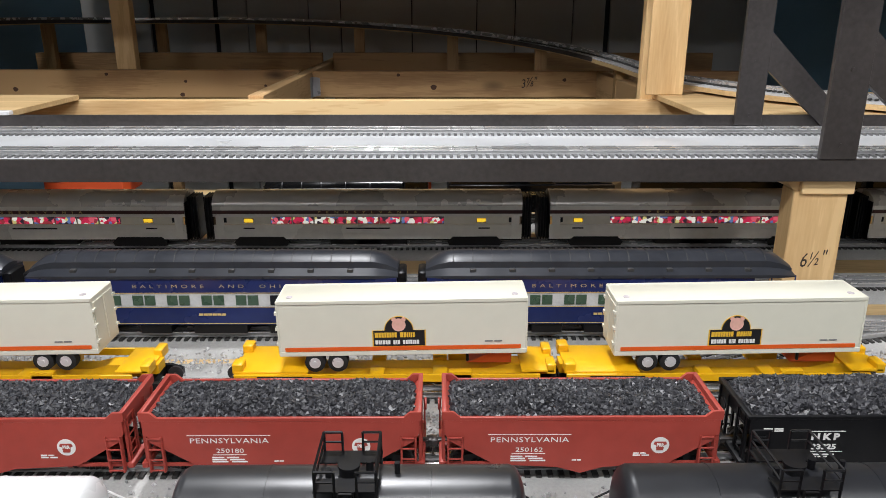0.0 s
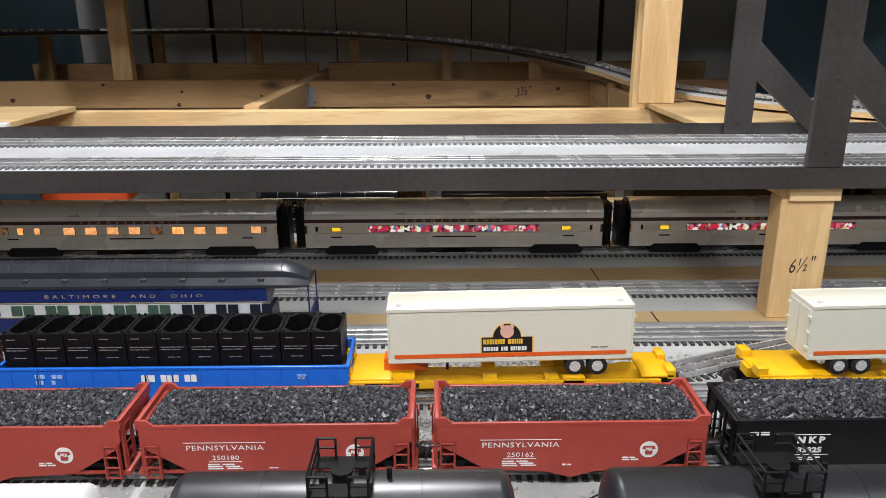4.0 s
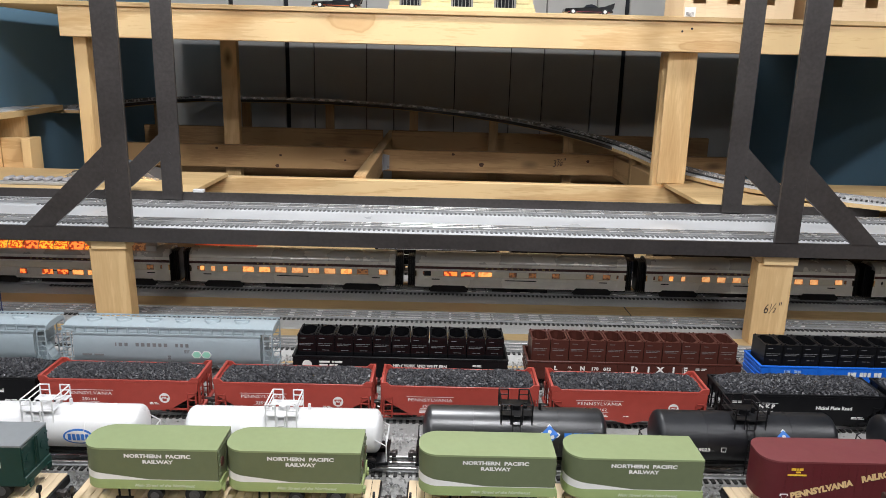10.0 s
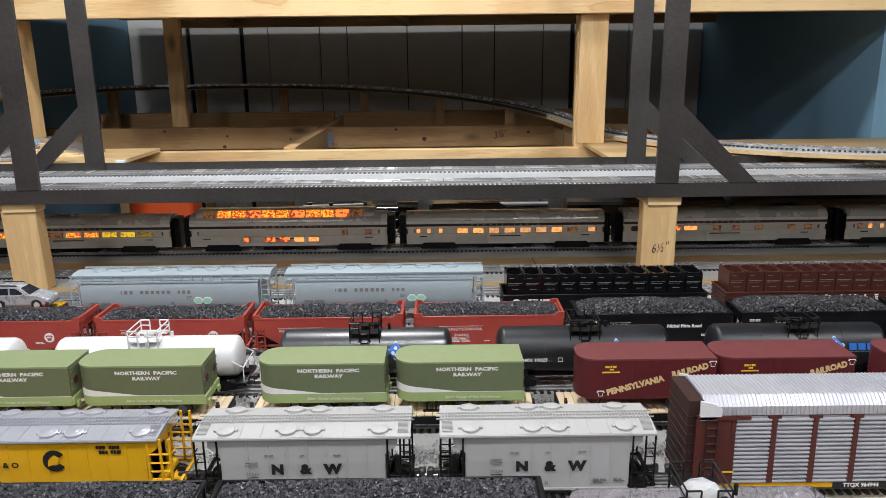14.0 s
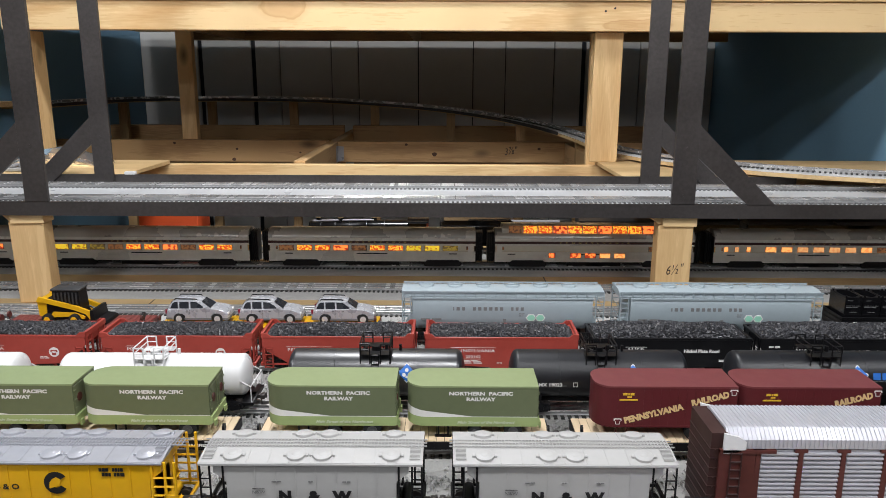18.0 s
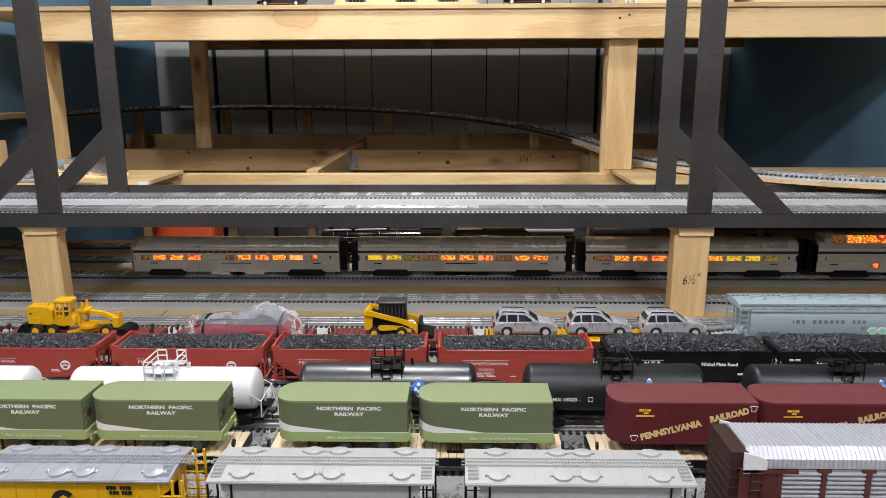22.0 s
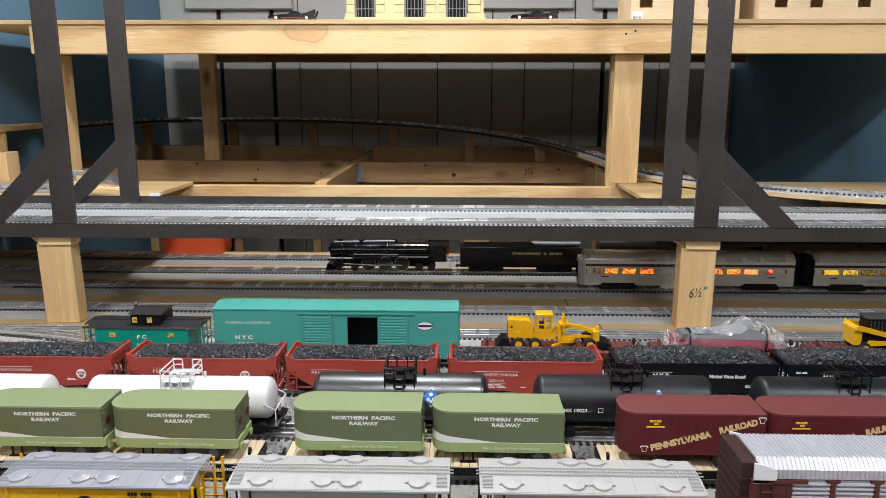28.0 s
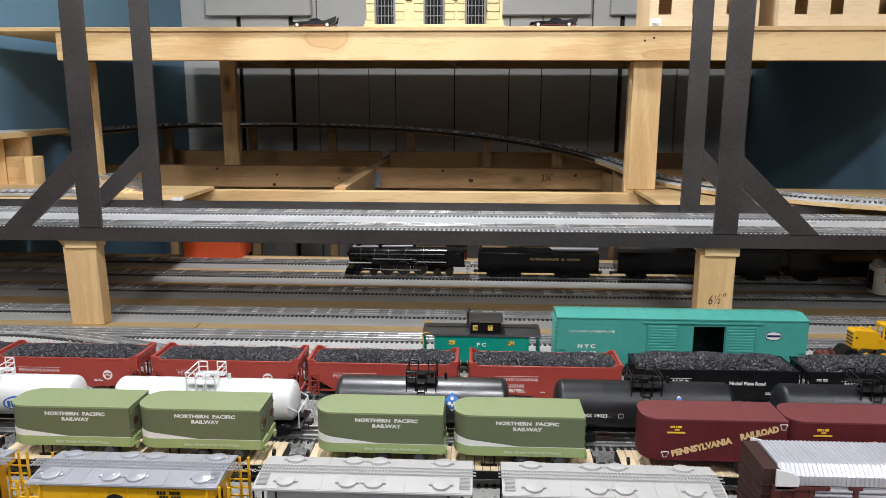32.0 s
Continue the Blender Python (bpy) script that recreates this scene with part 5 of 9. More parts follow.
def green_trailer(x, y=Y_PIGGY, z=0.0415, dark=False):
    body_m, roof_m, band_m = (DARK_GREEN, ROOF_GREY, DARK_GREEN) if dark else (OLIVE, SAGE, LIME)
    t = thing("truck_trailer", "dark green highway trailer with a grey roof on a flat car" if dark else "two-tone green highway trailer with white lettering on a flat car", "trailer",
              "dark green trailers" if dark else "green piggyback trailers", (x, y, deck_z(y) + 0.016 + z))
    L, w, H = 0.174, 0.0312, 0.0575
    plan = nose_outline(L, w, 0.026)
    bm = bmesh.new()
    prism(bm, plan, "z", 0.0135, H - 0.0015)
    part("van_body", bm, body_m, t, smooth=35)
    bm = bmesh.new()
    prism(bm, [(a * 1.006, b * 1.012) for a, b in plan], "z", H - 0.0025, H)
    part("roof", bm, roof_m, t, "grey roof" if dark else "light sage-green roof", smooth=35)
    bm = bmesh.new()
    prism(bm, [(a * 1.004, b * 1.012) for a, b in plan], "z", 0.0, 0.0136)
    part("lower_band", bm, band_m, t, "" if dark else "pale lime-green lower band", smooth=35)
    # white sweep that starts at the nose
    bm = bmesh.new()
    nose = [p for p in plan[11:]] + [(0.0, -w), (L / 2, -w)]
    lo, hi = [], []
    for a, b in nose:
        f = min(1.0, max(0.0, (a + L / 2) / (L * 0.42)))
        lo.append(bm.verts.new((a * 1.005, b * 1.016, 0.0135)))
        hi.append(bm.verts.new((a * 1.005, b * 1.016, 0.0143 + 0.0110 * (1 - f) ** 0.8)))
    for i in range(len(nose) - 1):
        bm.faces.new((lo[i], lo[i + 1], hi[i + 1], hi[i]))
    part("white_sweep", bm, body_m if dark else INK_WHITE, t, smooth=35)
    for s in (-1, 1):
        bm = bmesh.new()
        box(bm, L / 2, L / 2 + 0.0012, s * 0.0153 - 0.0143, s * 0.0153 + 0.0143, 0.014, H - 0.004, 0.0004)
        for zz in (0.02, 0.032, 0.045):
            box(bm, L / 2 + 0.001, L / 2 + 0.0022, s * 0.0272 - 0.003, s * 0.0272 + 0.003, zz, zz + 0.0025)
        rod(bm, (L / 2 + 0.0022, s * 0.004, 0.012), (L / 2 + 0.0022, s * 0.004, H - 0.005), 0.0007, seg=5)
        part("rear_door", bm, body_m, t)
    bm = bmesh.new()
    for s in (-1, 1):
        rod(bm, (L / 2 + 0.001, s * 0.017, 0.034), (L / 2 + 0.0022, s * 0.017, 0.034), 0.006, seg=16)
    part_islands("door_emblem", bm, body_m if dark else RED_BROWN, t)
    bm = bmesh.new()
    box(bm, L / 2, L / 2 + 0.003, -w, w, 0.001, 0.0125, 0.0006)
    for yy in (-0.022, 0.022):
        box(bm, L / 2 + 0.003, L / 2 + 0.0055, yy - 0.004, yy + 0.004, -0.004, 0.004)
    part("bumper", bm, band_m, t)
    bm = bmesh.new()
    box(bm, -L / 2 + 0.03, L / 2 - 0.01, -0.012, 0.012, -0.004, -0.0002)
    for xx in (-0.045, -0.032):
        rod(bm, (xx, -0.022, 0.0), (xx, -0.022, -0.0185), 0.0014, seg=6)
        rod(bm, (xx, 0.022, 0.0), (xx, 0.022, -0.0185), 0.0014, seg=6)
    box(bm, -0.05, -0.028, -0.024, -0.019, -0.0196, -0.0180)
    box(bm, -0.05, -0.028, 0.019, 0.024, -0.0196, -0.0180)
    part("landing_gear", bm, BLACK, t)
    for xx, rw in ((0.004, 0.0098), (0.055, 0.0122)):
        wheel(t, xx, -0.0302, -0.0197 + rw, rw, 0.010, hub=TYRE_HUB)
        wheel(t, xx, 0.0202, -0.0197 + rw, rw, 0.010, hub=TYRE_HUB)
    yf = -w - 0.0004
    if dark:
        for sc, m in ((1.0, INK_WHITE), (0.8, DARK_GREEN)):
            bars([(0.052 - 0.008 * sc, 0.052 + 0.008 * sc, 0.034 - 0.008 * sc, 0.034 + 0.008 * sc)], m, t, yf - 0.0003 * (2 - sc), "square_emblem")
        return t
    lettering("NORTHERN  PACIFIC", 0.0068, INK_WHITE, t, 0.011, yf, 0.0468, stretch=1.3, bold=0.0003)
    lettering("RAILWAY", 0.0068, INK_WHITE, t, 0.011, yf, 0.0388, stretch=1.3, bold=0.0003)
    lettering("Main Street of the Northwest", 0.0056, FADED_WHITE, t, 0.018, yf - 0.0006, 0.0060, stretch=1.12, shear=0.35, bold=0.0002)
    return t


def maroon_trailer(x, y=Y_PIGGY, z=0.0415):
    t = thing("truck_trailer", "maroon highway trailer with slanted cream lettering on a flat car", "trailer", "maroon piggyback trailers", (x, y, deck_z(y) + 0.016 + z))
    L, w, H = 0.187, 0.0312, 0.0585
    plan = nose_outline(L, w, 0.024)
    bm = bmesh.new()
    prism(bm, plan, "z", 0.0, H - 0.0015)
    part("van_body", bm, MAROON, t, smooth=35)
    bm = bmesh.new()
    prism(bm, [(a * 1.005, b * 1.012) for a, b in plan], "z", H - 0.0025, H)
    part("roof", bm, MAROON_ROOF, t, "faded maroon roof", smooth=35)
    bm = bmesh.new()
    for i in range(14):
        xx = -L / 2 + 0.03 + i * (L - 0.04) / 13
        box(bm, xx - 0.0003, xx + 0.0003, -w - 0.0003, -w + 0.0003, 0.003, H - 0.004)
    box(bm, -L / 2 + 0.024, L / 2, -w - 0.0006, -w, 0.0, 0.0025)
    box(bm, L / 2, L / 2 + 0.0015, -0.0295, 0.0295, 0.002, H - 0.003, 0.0004)
    part("panel_seams", bm, MAROON, t)
    yf = -w - 0.0006
    lettering("PENNSYLVANIA", 0.0118, mat("cream_lettering", (0.70, 0.50, 0.24), 0.5) if "cream_lettering" not in bpy.data.materials else bpy.data.materials["cream_lettering"],
              t, -0.016, yf, 0.0195, tilt=15, stretch=0.95, bold=0.0007)
    lettering("RAILROAD", 0.0118, bpy.data.materials["cream_lettering"], t, 0.058, yf, 0.0410, tilt=15, stretch=0.88, bold=0.0007)
    bars(block_word(-0.058, 0.046, (0.006, 0.002, 0.005), 0.003, 0.001) + [(-0.052, -0.046, 0.0425, 0.0445)] + [(-0.062, -0.038, 0.0385, 0.0405)], INK_YELLOW, t, yf)
    for kx, kz in ((-0.063, 0.0085), (0.0885, 0.0505)):
        for sc, m, lift in ((1.0, INK_WHITE, 0.0), (0.75, MAROON, 0.0003)):
            bm = bmesh.new()
            prism(bm, [(kx + a * sc, kz + b * sc) for a, b in ((-0.0045, 0.004), (0.0045, 0.004), (0.0055, 0.0015), (0.0035, 0.0008), (0.0028, -0.0042), (-0.0028, -0.0042), (-0.0035, 0.0008), (-0.0055, 0.0015))], "y", yf - 0.0004 - lift, yf + 0.0004)
            part("keystone", bm, m, t, smooth=0)
    bm = bmesh.new()
    box(bm, -L / 2 + 0.03, L / 2 - 0.01, -0.012, 0.012, -0.004, -0.0002)
    for xx in (-0.06, -0.046):
        for yy in (-0.022, 0.022):
            rod(bm, (xx, yy, 0.0), (xx - 0.004, yy, -0.0196), 0.0013, seg=6)
    part("landing_gear", bm, RED_BROWN, t)
    for xx in (0.04, 0.066):
        wheel(t, xx, -0.0302, -0.0084, 0.0113, 0.010, hub=RED_BROWN)
        wheel(t, xx, 0.0202, -0.0084, 0.0113, 0.010, hub=RED_BROWN)
    return t


def flat_car(x, half, y=Y_PIGGY, paint=BLACK, deck_m=None, label="black flat car with a pale wooden deck", top=0.0218, words="", z0=None, group="flat cars"):
    car = thing("flat_car", label, "flat car", group, (x, y, (deck_z(y) + 0.016) if z0 is None else z0))
    bm = bmesh.new()
    for s in (-1, 1):
        box(bm, -half, half, s * 0.033 - 0.0015, s * 0.033 + 0.0015, top - 0.0137, top - 0.002, 0.0005)
        box(bm, s * half - 0.002, s * half + 0.002, -0.034, 0.034, top - 0.0137, top - 0.002, 0.0005)
    box(bm, -half + 0.002, half - 0.002, -0.0085, 0.0085, top - 0.016, top - 0.002)
    for i in range(24):
        xx = -half + (i + 0.5) * 2 * half / 24
        box(bm, xx - 0.001, xx + 0.001, -0.0362, -0.0345, top - 0.012, top - 0.001)
    part("frame", bm, paint, car)
    n = int(2 * half / 0.011)
    pl = SHARED.get("deck_plank_" + (deck_m or paint).name)
    if pl is None:
        b2 = bmesh.new()
        box(b2, -0.0052, 0.0052, -0.034, 0.034, -0.0018, 0.0, 0.0003)
        pl = SHARED["deck_plank_" + (deck_m or paint).name] = mesh_of("deck_plank", b2, deck_m or paint)
    for i in range(n):
        part("deck_plank", pl, None, car, at=(-half + (i + 0.5) * 2 * half / n, 0, top))
    for s in (-1, 1):
        bm = bmesh.new()
        rod(bm, (s * (half - 0.004), -0.030, top), (s * (half - 0.004), -0.030, top + 0.016), 0.0012, seg=6)
        rod(bm, (s * (half - 0.0055), -0.030, top + 0.016), (s * (half - 0.0025), -0.030, top + 0.016), 0.0052, seg=14)
        part("brake_stand", bm, paint, car)
    if words:
        lettering(words, 0.0058, INK_WHITE, car, half - 0.06, -0.0365, top - 0.008, stretch=1.2, bold=0.0002)
    running_gear(car, (-half + 0.035, half - 0.035), half + 0.004)
    return car


for tx in (-0.537, -0.3560, -0.1080, 0.0810):
    green_trailer(tx)
for tx in (-0.785, -0.968):
    green_trailer(tx, dark=True)
for tx in (0.3380, 0.5275, 0.76, 0.95):
    maroon_trailer(tx)
flat_car(-0.446, 0.198, deck_m=LASER_PLY, words="NORTHERN PACIFIC")
flat_car(-0.011, 0.198, deck_m=LASER_PLY, words="NORTHERN PACIFIC")
flat_car(-0.875, 0.198, deck_m=LASER_PLY)
flat_car(0.434, 0.21, deck_m=LASER_PLY, words="PENNSYLVANIA")
flat_car(0.861, 0.21, deck_m=LASER_PLY)


# ---- covered hoppers ----
def covered_hopper(x, body, roof_m, kind, y=Y_COVER):
    car = thing("covered_hopper", "light grey covered hopper with black lettering" if kind == "grey" else "yellow covered hopper with a silver hatch roof", "hopper car", "covered hoppers", (x, y, deck_z(y) + 0.016))
    h, w, ez, pz = 0.126, 0.0375, 0.0812, 0.0862
    bm = bmesh.new()
    prism(bm, [(-h + 0.016, ez), (-h + 0.016, 0.069), (-h + 0.030, 0.058), (-h + 0.030, 0.010), (h - 0.030, 0.010), (h - 0.030, 0.058), (h - 0.016, 0.069), (h - 0.016, ez)], "y", -w + 0.002, w - 0.002)
    part("body", bm, body, car)
    bm = bmesh.new()
    for xx in (-0.064, -0.041, -0.018, 0.005, 0.028, 0.051, 0.074):
        for s in (-1, 1):
            ya = s * (w - 0.002)
            box(bm, xx - 0.0008, xx + 0.0008, min(ya, ya + s * 0.0008), max(ya, ya + s * 0.0008), 0.0105, ez - 0.001)
    for s in (-1, 1):
        ya = s * (w - 0.002)
        box(bm, -h + 0.03, h - 0.03, min(ya, ya + s * 0.0016), max(ya, ya + s * 0.0016), 0.009, 0.0115)
    part_islands("side_post", bm, body, car)
    bm = bmesh.new()
    hr = h if kind == "grey" else h - 0.014
    prism(bm, [(-w - 0.001, ez), (-w - 0.001, ez + 0.0015), (-0.012, pz), (0.012, pz), (w + 0.001, ez + 0.0015), (w + 0.001, ez)], "x", -hr, hr)
    part("roof", bm, roof_m, car)
    for k in range(9):
        xx = -0.096 + k * 0.024
        bm = bmesh.new()
        prism(bm, [(-w, ez + 0.0016), (-0.012, pz - 0.0002), (0.012, pz - 0.0002), (w, ez + 0.0016), (w, ez + 0.0024), (0.012, pz + 0.0006), (-0.012, pz + 0.0006), (-w, ez + 0.0024)], "x", xx - 0.0005, xx + 0.0005)
        part("roof_seam", bm, roof_m, car, smooth=0)
    bm = bmesh.new()
    for s in (-1, 1):
        box(bm, -hr, hr, s * (w + 0.001) - 0.001, s * (w + 0.001) + 0.001, ez - 0.002, ez + 0.001, 0.0004)
    for i in range(3):
        yy = -0.0075 + i * 0.0075
        box(bm, -h - 0.004, h + 0.004, yy - 0.0003, yy + 0.0003, pz + 0.0006, pz + 0.0022)
    for i in range(64):
        xx = -h + (i + 0.5) * 2 * h / 64
        box(bm, xx - 0.0005, xx + 0.0005, -0.0095, 0.0095, pz + 0.0004, pz + 0.0019)
    part("running_board", bm, roof_m, car)
    sl = math.atan2(pz - ez - 0.0015, w + 0.001 - 0.012)
    for s in (-1, 1):
        for xx in (-0.090, -0.018, 0.012, 0.090):
            def hatch(b):
                rod(b, (0, 0, -0.001), (0, 0, 0.0032), 0.0108, 0.0106, seg=24)
                rod(b, (0, 0, 0.0032), (0, 0, 0.0040), 0.0106, 0.0085, seg=24)
                rod(b, (0, 0, 0.0040), (0, 0, 0.0044), 0.0050, 0.0040, seg=16)
                for e in (-1, 1):
                    box(b, e * 0.0124 - 0.0018, e * 0.0124 + 0.0018, -0.0022, 0.0022, -0.001, 0.0030, 0.0004)
            hb = part("roof_hatch", shared("hatch_" + roof_m.name, hatch, roof_m), None, car, at=(xx, s * 0.0250, (ez + pz) / 2 + 0.0005))
            hb.rotation_euler = (-s * sl, 0, 0)
    bm = bmesh.new()
    for s in (-1, 1):
        for i in range(9):
            yy = -0.032 + i * 0.0023
            box(bm, s * (hr - 0.009) - 0.006, s * (hr - 0.009) + 0.006, yy - 0.0005, yy + 0.0005, ez + 0.002 + (yy + w) * 0.15, ez + 0.0035 + (yy + w) * 0.15)
    part_islands("grating_bar", bm, roof_m, car)
    frame_m = BLACK if kind == "grey" else body
    bm = bmesh.new()
    for s in (-1, 1):
        prism(bm, [(s * (h - 0.030), 0.058), (s * (h - 0.056), 0.012), (s * (h - 0.030), 0.012)], "y", -0.022, 0.022)
        box(bm, s * h - 0.002, s * h + 0.002, -w + 0.001, w - 0.001, 0.012, 0.0165, 0.0005)
        for t in (-1, 1):
            for xx in (s * (h - 0.001), s * (h - 0.012), s * (h - 0.027)):
                rod(bm, (xx, t * (w - 0.001), 0.012), (xx, t * (w - 0.001), ez), 0.0012 if kind == "grey" else 0.0018, seg=6)
            for zz in (0.018, 0.029, 0.040, 0.051, 0.062):
                rod(bm, (s * (h - 0.001), t * (w - 0.001), zz), (s * (h - (0.012 if kind == "grey" else 0.027)), t * (w - 0.001), zz), 0.0008 if kind == "grey" else 0.0013, seg=5)
            rod(bm, (s * (h - 0.027), t * (w - 0.002), 0.03), (s * h, t * (w - 0.002), 0.03), 0.0008, seg=5)
            box(bm, s * (h - 0.031), s * h, t * (w - 0.002) - 0.001, t * (w - 0.002) + 0.001, 0.0115, 0.0145)
        for zz in (0.02, 0.034, 0.048, 0.062):
            rod(bm, (s * h, -w + 0.002, zz), (s * h, -w + 0.014, zz), 0.0008, seg=5)
        rod(bm, (s * (h - 0.02), -0.02, 0.02), (s * (h - 0.02), 0.02, 0.02), 0.006, seg=12)
        prism(bm, [(s * 0.05 - 0.016, 0.013), (s * 0.05 + 0.016, 0.013), (s * 0.05 + 0.006, 0.003), (s * 0.05 - 0.006, 0.003)], "y", -0.025, 0.025)
    box(bm, -h - 0.003, h + 0.003, -0.008, 0.008, 0.0095, 0.013)
    part("end_frame", bm, frame_m, car, "black end frames and ladders" if kind == "grey" else "")
    yf = -w + 0.0008
    if kind == "grey":
        for c, xx in (("N", -0.0220), ("&", 0.0105), ("W", 0.0425)):
            lettering(c, 0.0165, INK_BLACK, car, xx - 0.008, yf, 0.040, stretch=1.1, bold=0.0011)
        bars([(-0.067, -0.053, 0.0492, 0.0496), (-0.067, -0.053, 0.0300, 0.0304)], INK_BLACK, car, yf)
        lettering("N&W", 0.0052, INK_GREY, car, -0.060, yf, 0.045, stretch=1.2)
        lettering("71235" if x < 0.05 else "71234", 0.0052, INK_GREY, car, -0.060, yf, 0.0345, stretch=1.2)
        bars(small_print(-0.0445, 0.0580, 0.013, 1) + small_print(-0.003, 0.0580, 0.006, 1) + small_print(0.0355, 0.0580, 0.013, 1) + small_print(-0.08, 0.0215, 0.03, 1) + small_print(0.054, 0.022, 0.018, 3) + small_print(0.078, 0.022, 0.014, 2) + small_print(-0.003, 0.019, 0.005, 2), INK_GREY, car, yf)
    else:
        ang = [radians(a) for a in range(35, 330, 10)]
        bm = bmesh.new()
        prism(bm, [(-0.010 + 0.0135 * math.cos(a), 0.0555 + 0.0135 * math.sin(a)) for a in ang] + [(-0.010 + 0.0062 * math.cos(a), 0.0555 + 0.0062 * math.sin(a)) for a in ang[::-1]], "y", yf - 0.0003, yf + 0.0003)
        part("round_emblem", bm, INK_BLACK, car, smooth=0)
        bm = bmesh.new()
        prism(bm, [(-0.018, 0.0485), (-0.006, 0.052), (-0.004, 0.0595), (-0.0095, 0.063), (-0.017, 0.0565)], "y", yf - 0.00035, yf + 0.0003)
        part("emblem_field", bm, body, car, smooth=0)
        bars(block_word(0.040, 0.0700, (0.003, 0.003, 0.003, -0.003, 0.0025, 0.0025, 0.0015, 0.003), 0.004, 0.0008) + block_word(0.043, 0.0640, (0.003, 0.003, 0.0025, -0.002, 0.0025, 0.003, 0.0045), 0.004, 0.0008) + small_print(-0.08, 0.024, 0.02, 2), INK_BLACK, car, yf)
        lettering("B & O", 0.0095, INK_BLACK, car, -0.066, yf, 0.050, stretch=1.15, bold=0.0003)
        bars([(0.050, 0.060, 0.0200, 0.0285)], INK_BLACK, car, yf, "data_panel")
    running_gear(car, (-h + 0.030, h - 0.030), h + 0.004)
    return car


covered_hopper(-0.106, GREY_HOPPER, GREY_HOPPER, "grey")
covered_hopper(0.1800, GREY_HOPPER, GREY_HOPPER, "grey")
covered_hopper(-0.3845, DEEP_YELLOW, SILVER, "yellow")
covered_hopper(-0.668, DEEP_YELLOW, SILVER, "yellow")


# ---- enclosed auto rack ----
def auto_rack(x):
    car = thing("auto_rack", "brown auto rack with silver corrugated side screens and roof", "auto rack", "", (x, Y_COVER, deck_z(Y_COVER) + 0.016))
    h, w, top = 0.245, 0.0375, 0.124
    bm = bmesh.new()
    box(bm, -h + 0.006, h - 0.006, -w, w, 0.008, 0.015, 0.0008)
    part("sill", bm, YELLOW, car, "yellow flat-car sill")
    lettering("TTQX 964944", 0.007, INK_WHITE, car, -0.045, -w - 0.0012, 0.0115, bold=0.0003)
    bars([(-0.078, -0.012, 0.0075, 0.0155)], INK_BLACK, car, -w - 0.0004, "black_plate")
    bm = bmesh.new()
    box(bm, -h + 0.02, h - 0.02, -w + 0.004, w - 0.004, 0.016, top - 0.006)
    part("inner_body", bm, RED_BROWN, car)
    post_x = [-h + 0.043 + i * 0.0475 for i in range(9)]
    bm = bmesh.new()
    for s in (-1, 1):
        ya = s * w
        for i, xx in enumerate(post_x):
            prism(bm, [(xx - 0.0022, top - 0.022), (xx + 0.0022, top - 0.022), (xx + 0.004, 0.016), (xx - 0.004, 0.016)], "y", ya - 0.0016, ya + 0.0016)
            box(bm, xx - 0.007, xx + 0.007, ya - 0.0017, ya + 0.0017, top - 0.025, top - 0.0215)
        box(bm, -h, -h + 0.040, ya - 0.0016, ya + 0.0016, 0.016, top - 0.0225)
        box(bm, h - 0.052, h, ya - 0.0016, ya + 0.0016, 0.016, top - 0.0225)
        box(bm, -h, -h + 0.062, ya - 0.003, ya + 0.0025, top - 0.0255, top - 0.0215)
    part_islands("rack_post", bm, RED_BROWN, car)
    for i in range(len(post_x) - 1):
        a, b = post_x[i] + 0.0035, post_x[i + 1] - 0.0035

        def screen(bm2, n=16, wd=b - a):
            st = 0.0845 / n
            out = []
            for k in range(n):
                z0 = k * st
                out += [(-0.0020, z0), (-0.0024, z0 + st * 0.25), (-0.0020, z0 + st * 0.5), (0.0012, z0 + st * 0.62), (0.0012, z0 + st * 0.95)]
            prism(bm2, out + [(0.0022, 0.0845), (0.0022, 0.0)], "x", 0, wd)
        part("side_screen", shared("screen", screen, PALE_SILVER, 0), None, car, "silver corrugated side screen", at=(a, -w + 0.0004, 0.0165))
    bm = bmesh.new()
    prof = [(-w - 0.0005, top - 0.021), (-w - 0.0005, top - 0.010), (-w + 0.010, top), (w - 0.010, top), (w + 0.0005, top - 0.010), (w + 0.0005, top - 0.021), (w - 0.003, top - 0.021), (w - 0.003, top - 0.012), (w - 0.012, top - 0.003), (-w + 0.012, top - 0.003), (-w + 0.003, top - 0.012), (-w + 0.003, top - 0.021)]
    prism(bm, prof, "x", -h + 0.008, h - 0.008)
    part("roof", bm, PALE_SILVER, car, "silver corrugated roof", smooth=0)
    bm = bmesh.new()
    for i in range(96):
        xx = -h + 0.012 + i * (2 * h - 0.024) / 95
        prism(bm, [(-w - 0.0014, top - 0.020), (-w - 0.0014, top - 0.0096), (-w + 0.0097, top + 0.0009), (w - 0.0097, top + 0.0009), (w - 0.0099, top), (-w + 0.0099, top), (-w - 0.0004, top - 0.010), (-w - 0.0004, top - 0.020)], "x", xx - 0.0012, xx + 0.0012)
    part("roof_corrugation", bm, PALE_SILVER, car, smooth=0)["kind"] = "stuff"
    # Dark blocks stand in for the shaded hollow of the open ends.
    bm = bmesh.new()
    for s in (-1, 1):
        box(bm, s * (h - 0.003) - 0.012, s * (h - 0.003) + 0.006, -w + 0.003, w - 0.003, 0.012, top - 0.004)
        for k in range(8):
            zz = 0.02 + k * 0.0115
            rod(bm, (s * (h + 0.004), -w + 0.001, zz), (s * (h + 0.004), -w + 0.011, zz), 0.0008, seg=5)
            box(bm, s * (h - 0.0), s * (h + 0.010), -w + 0.002, w - 0.002, zz, zz + 0.001)
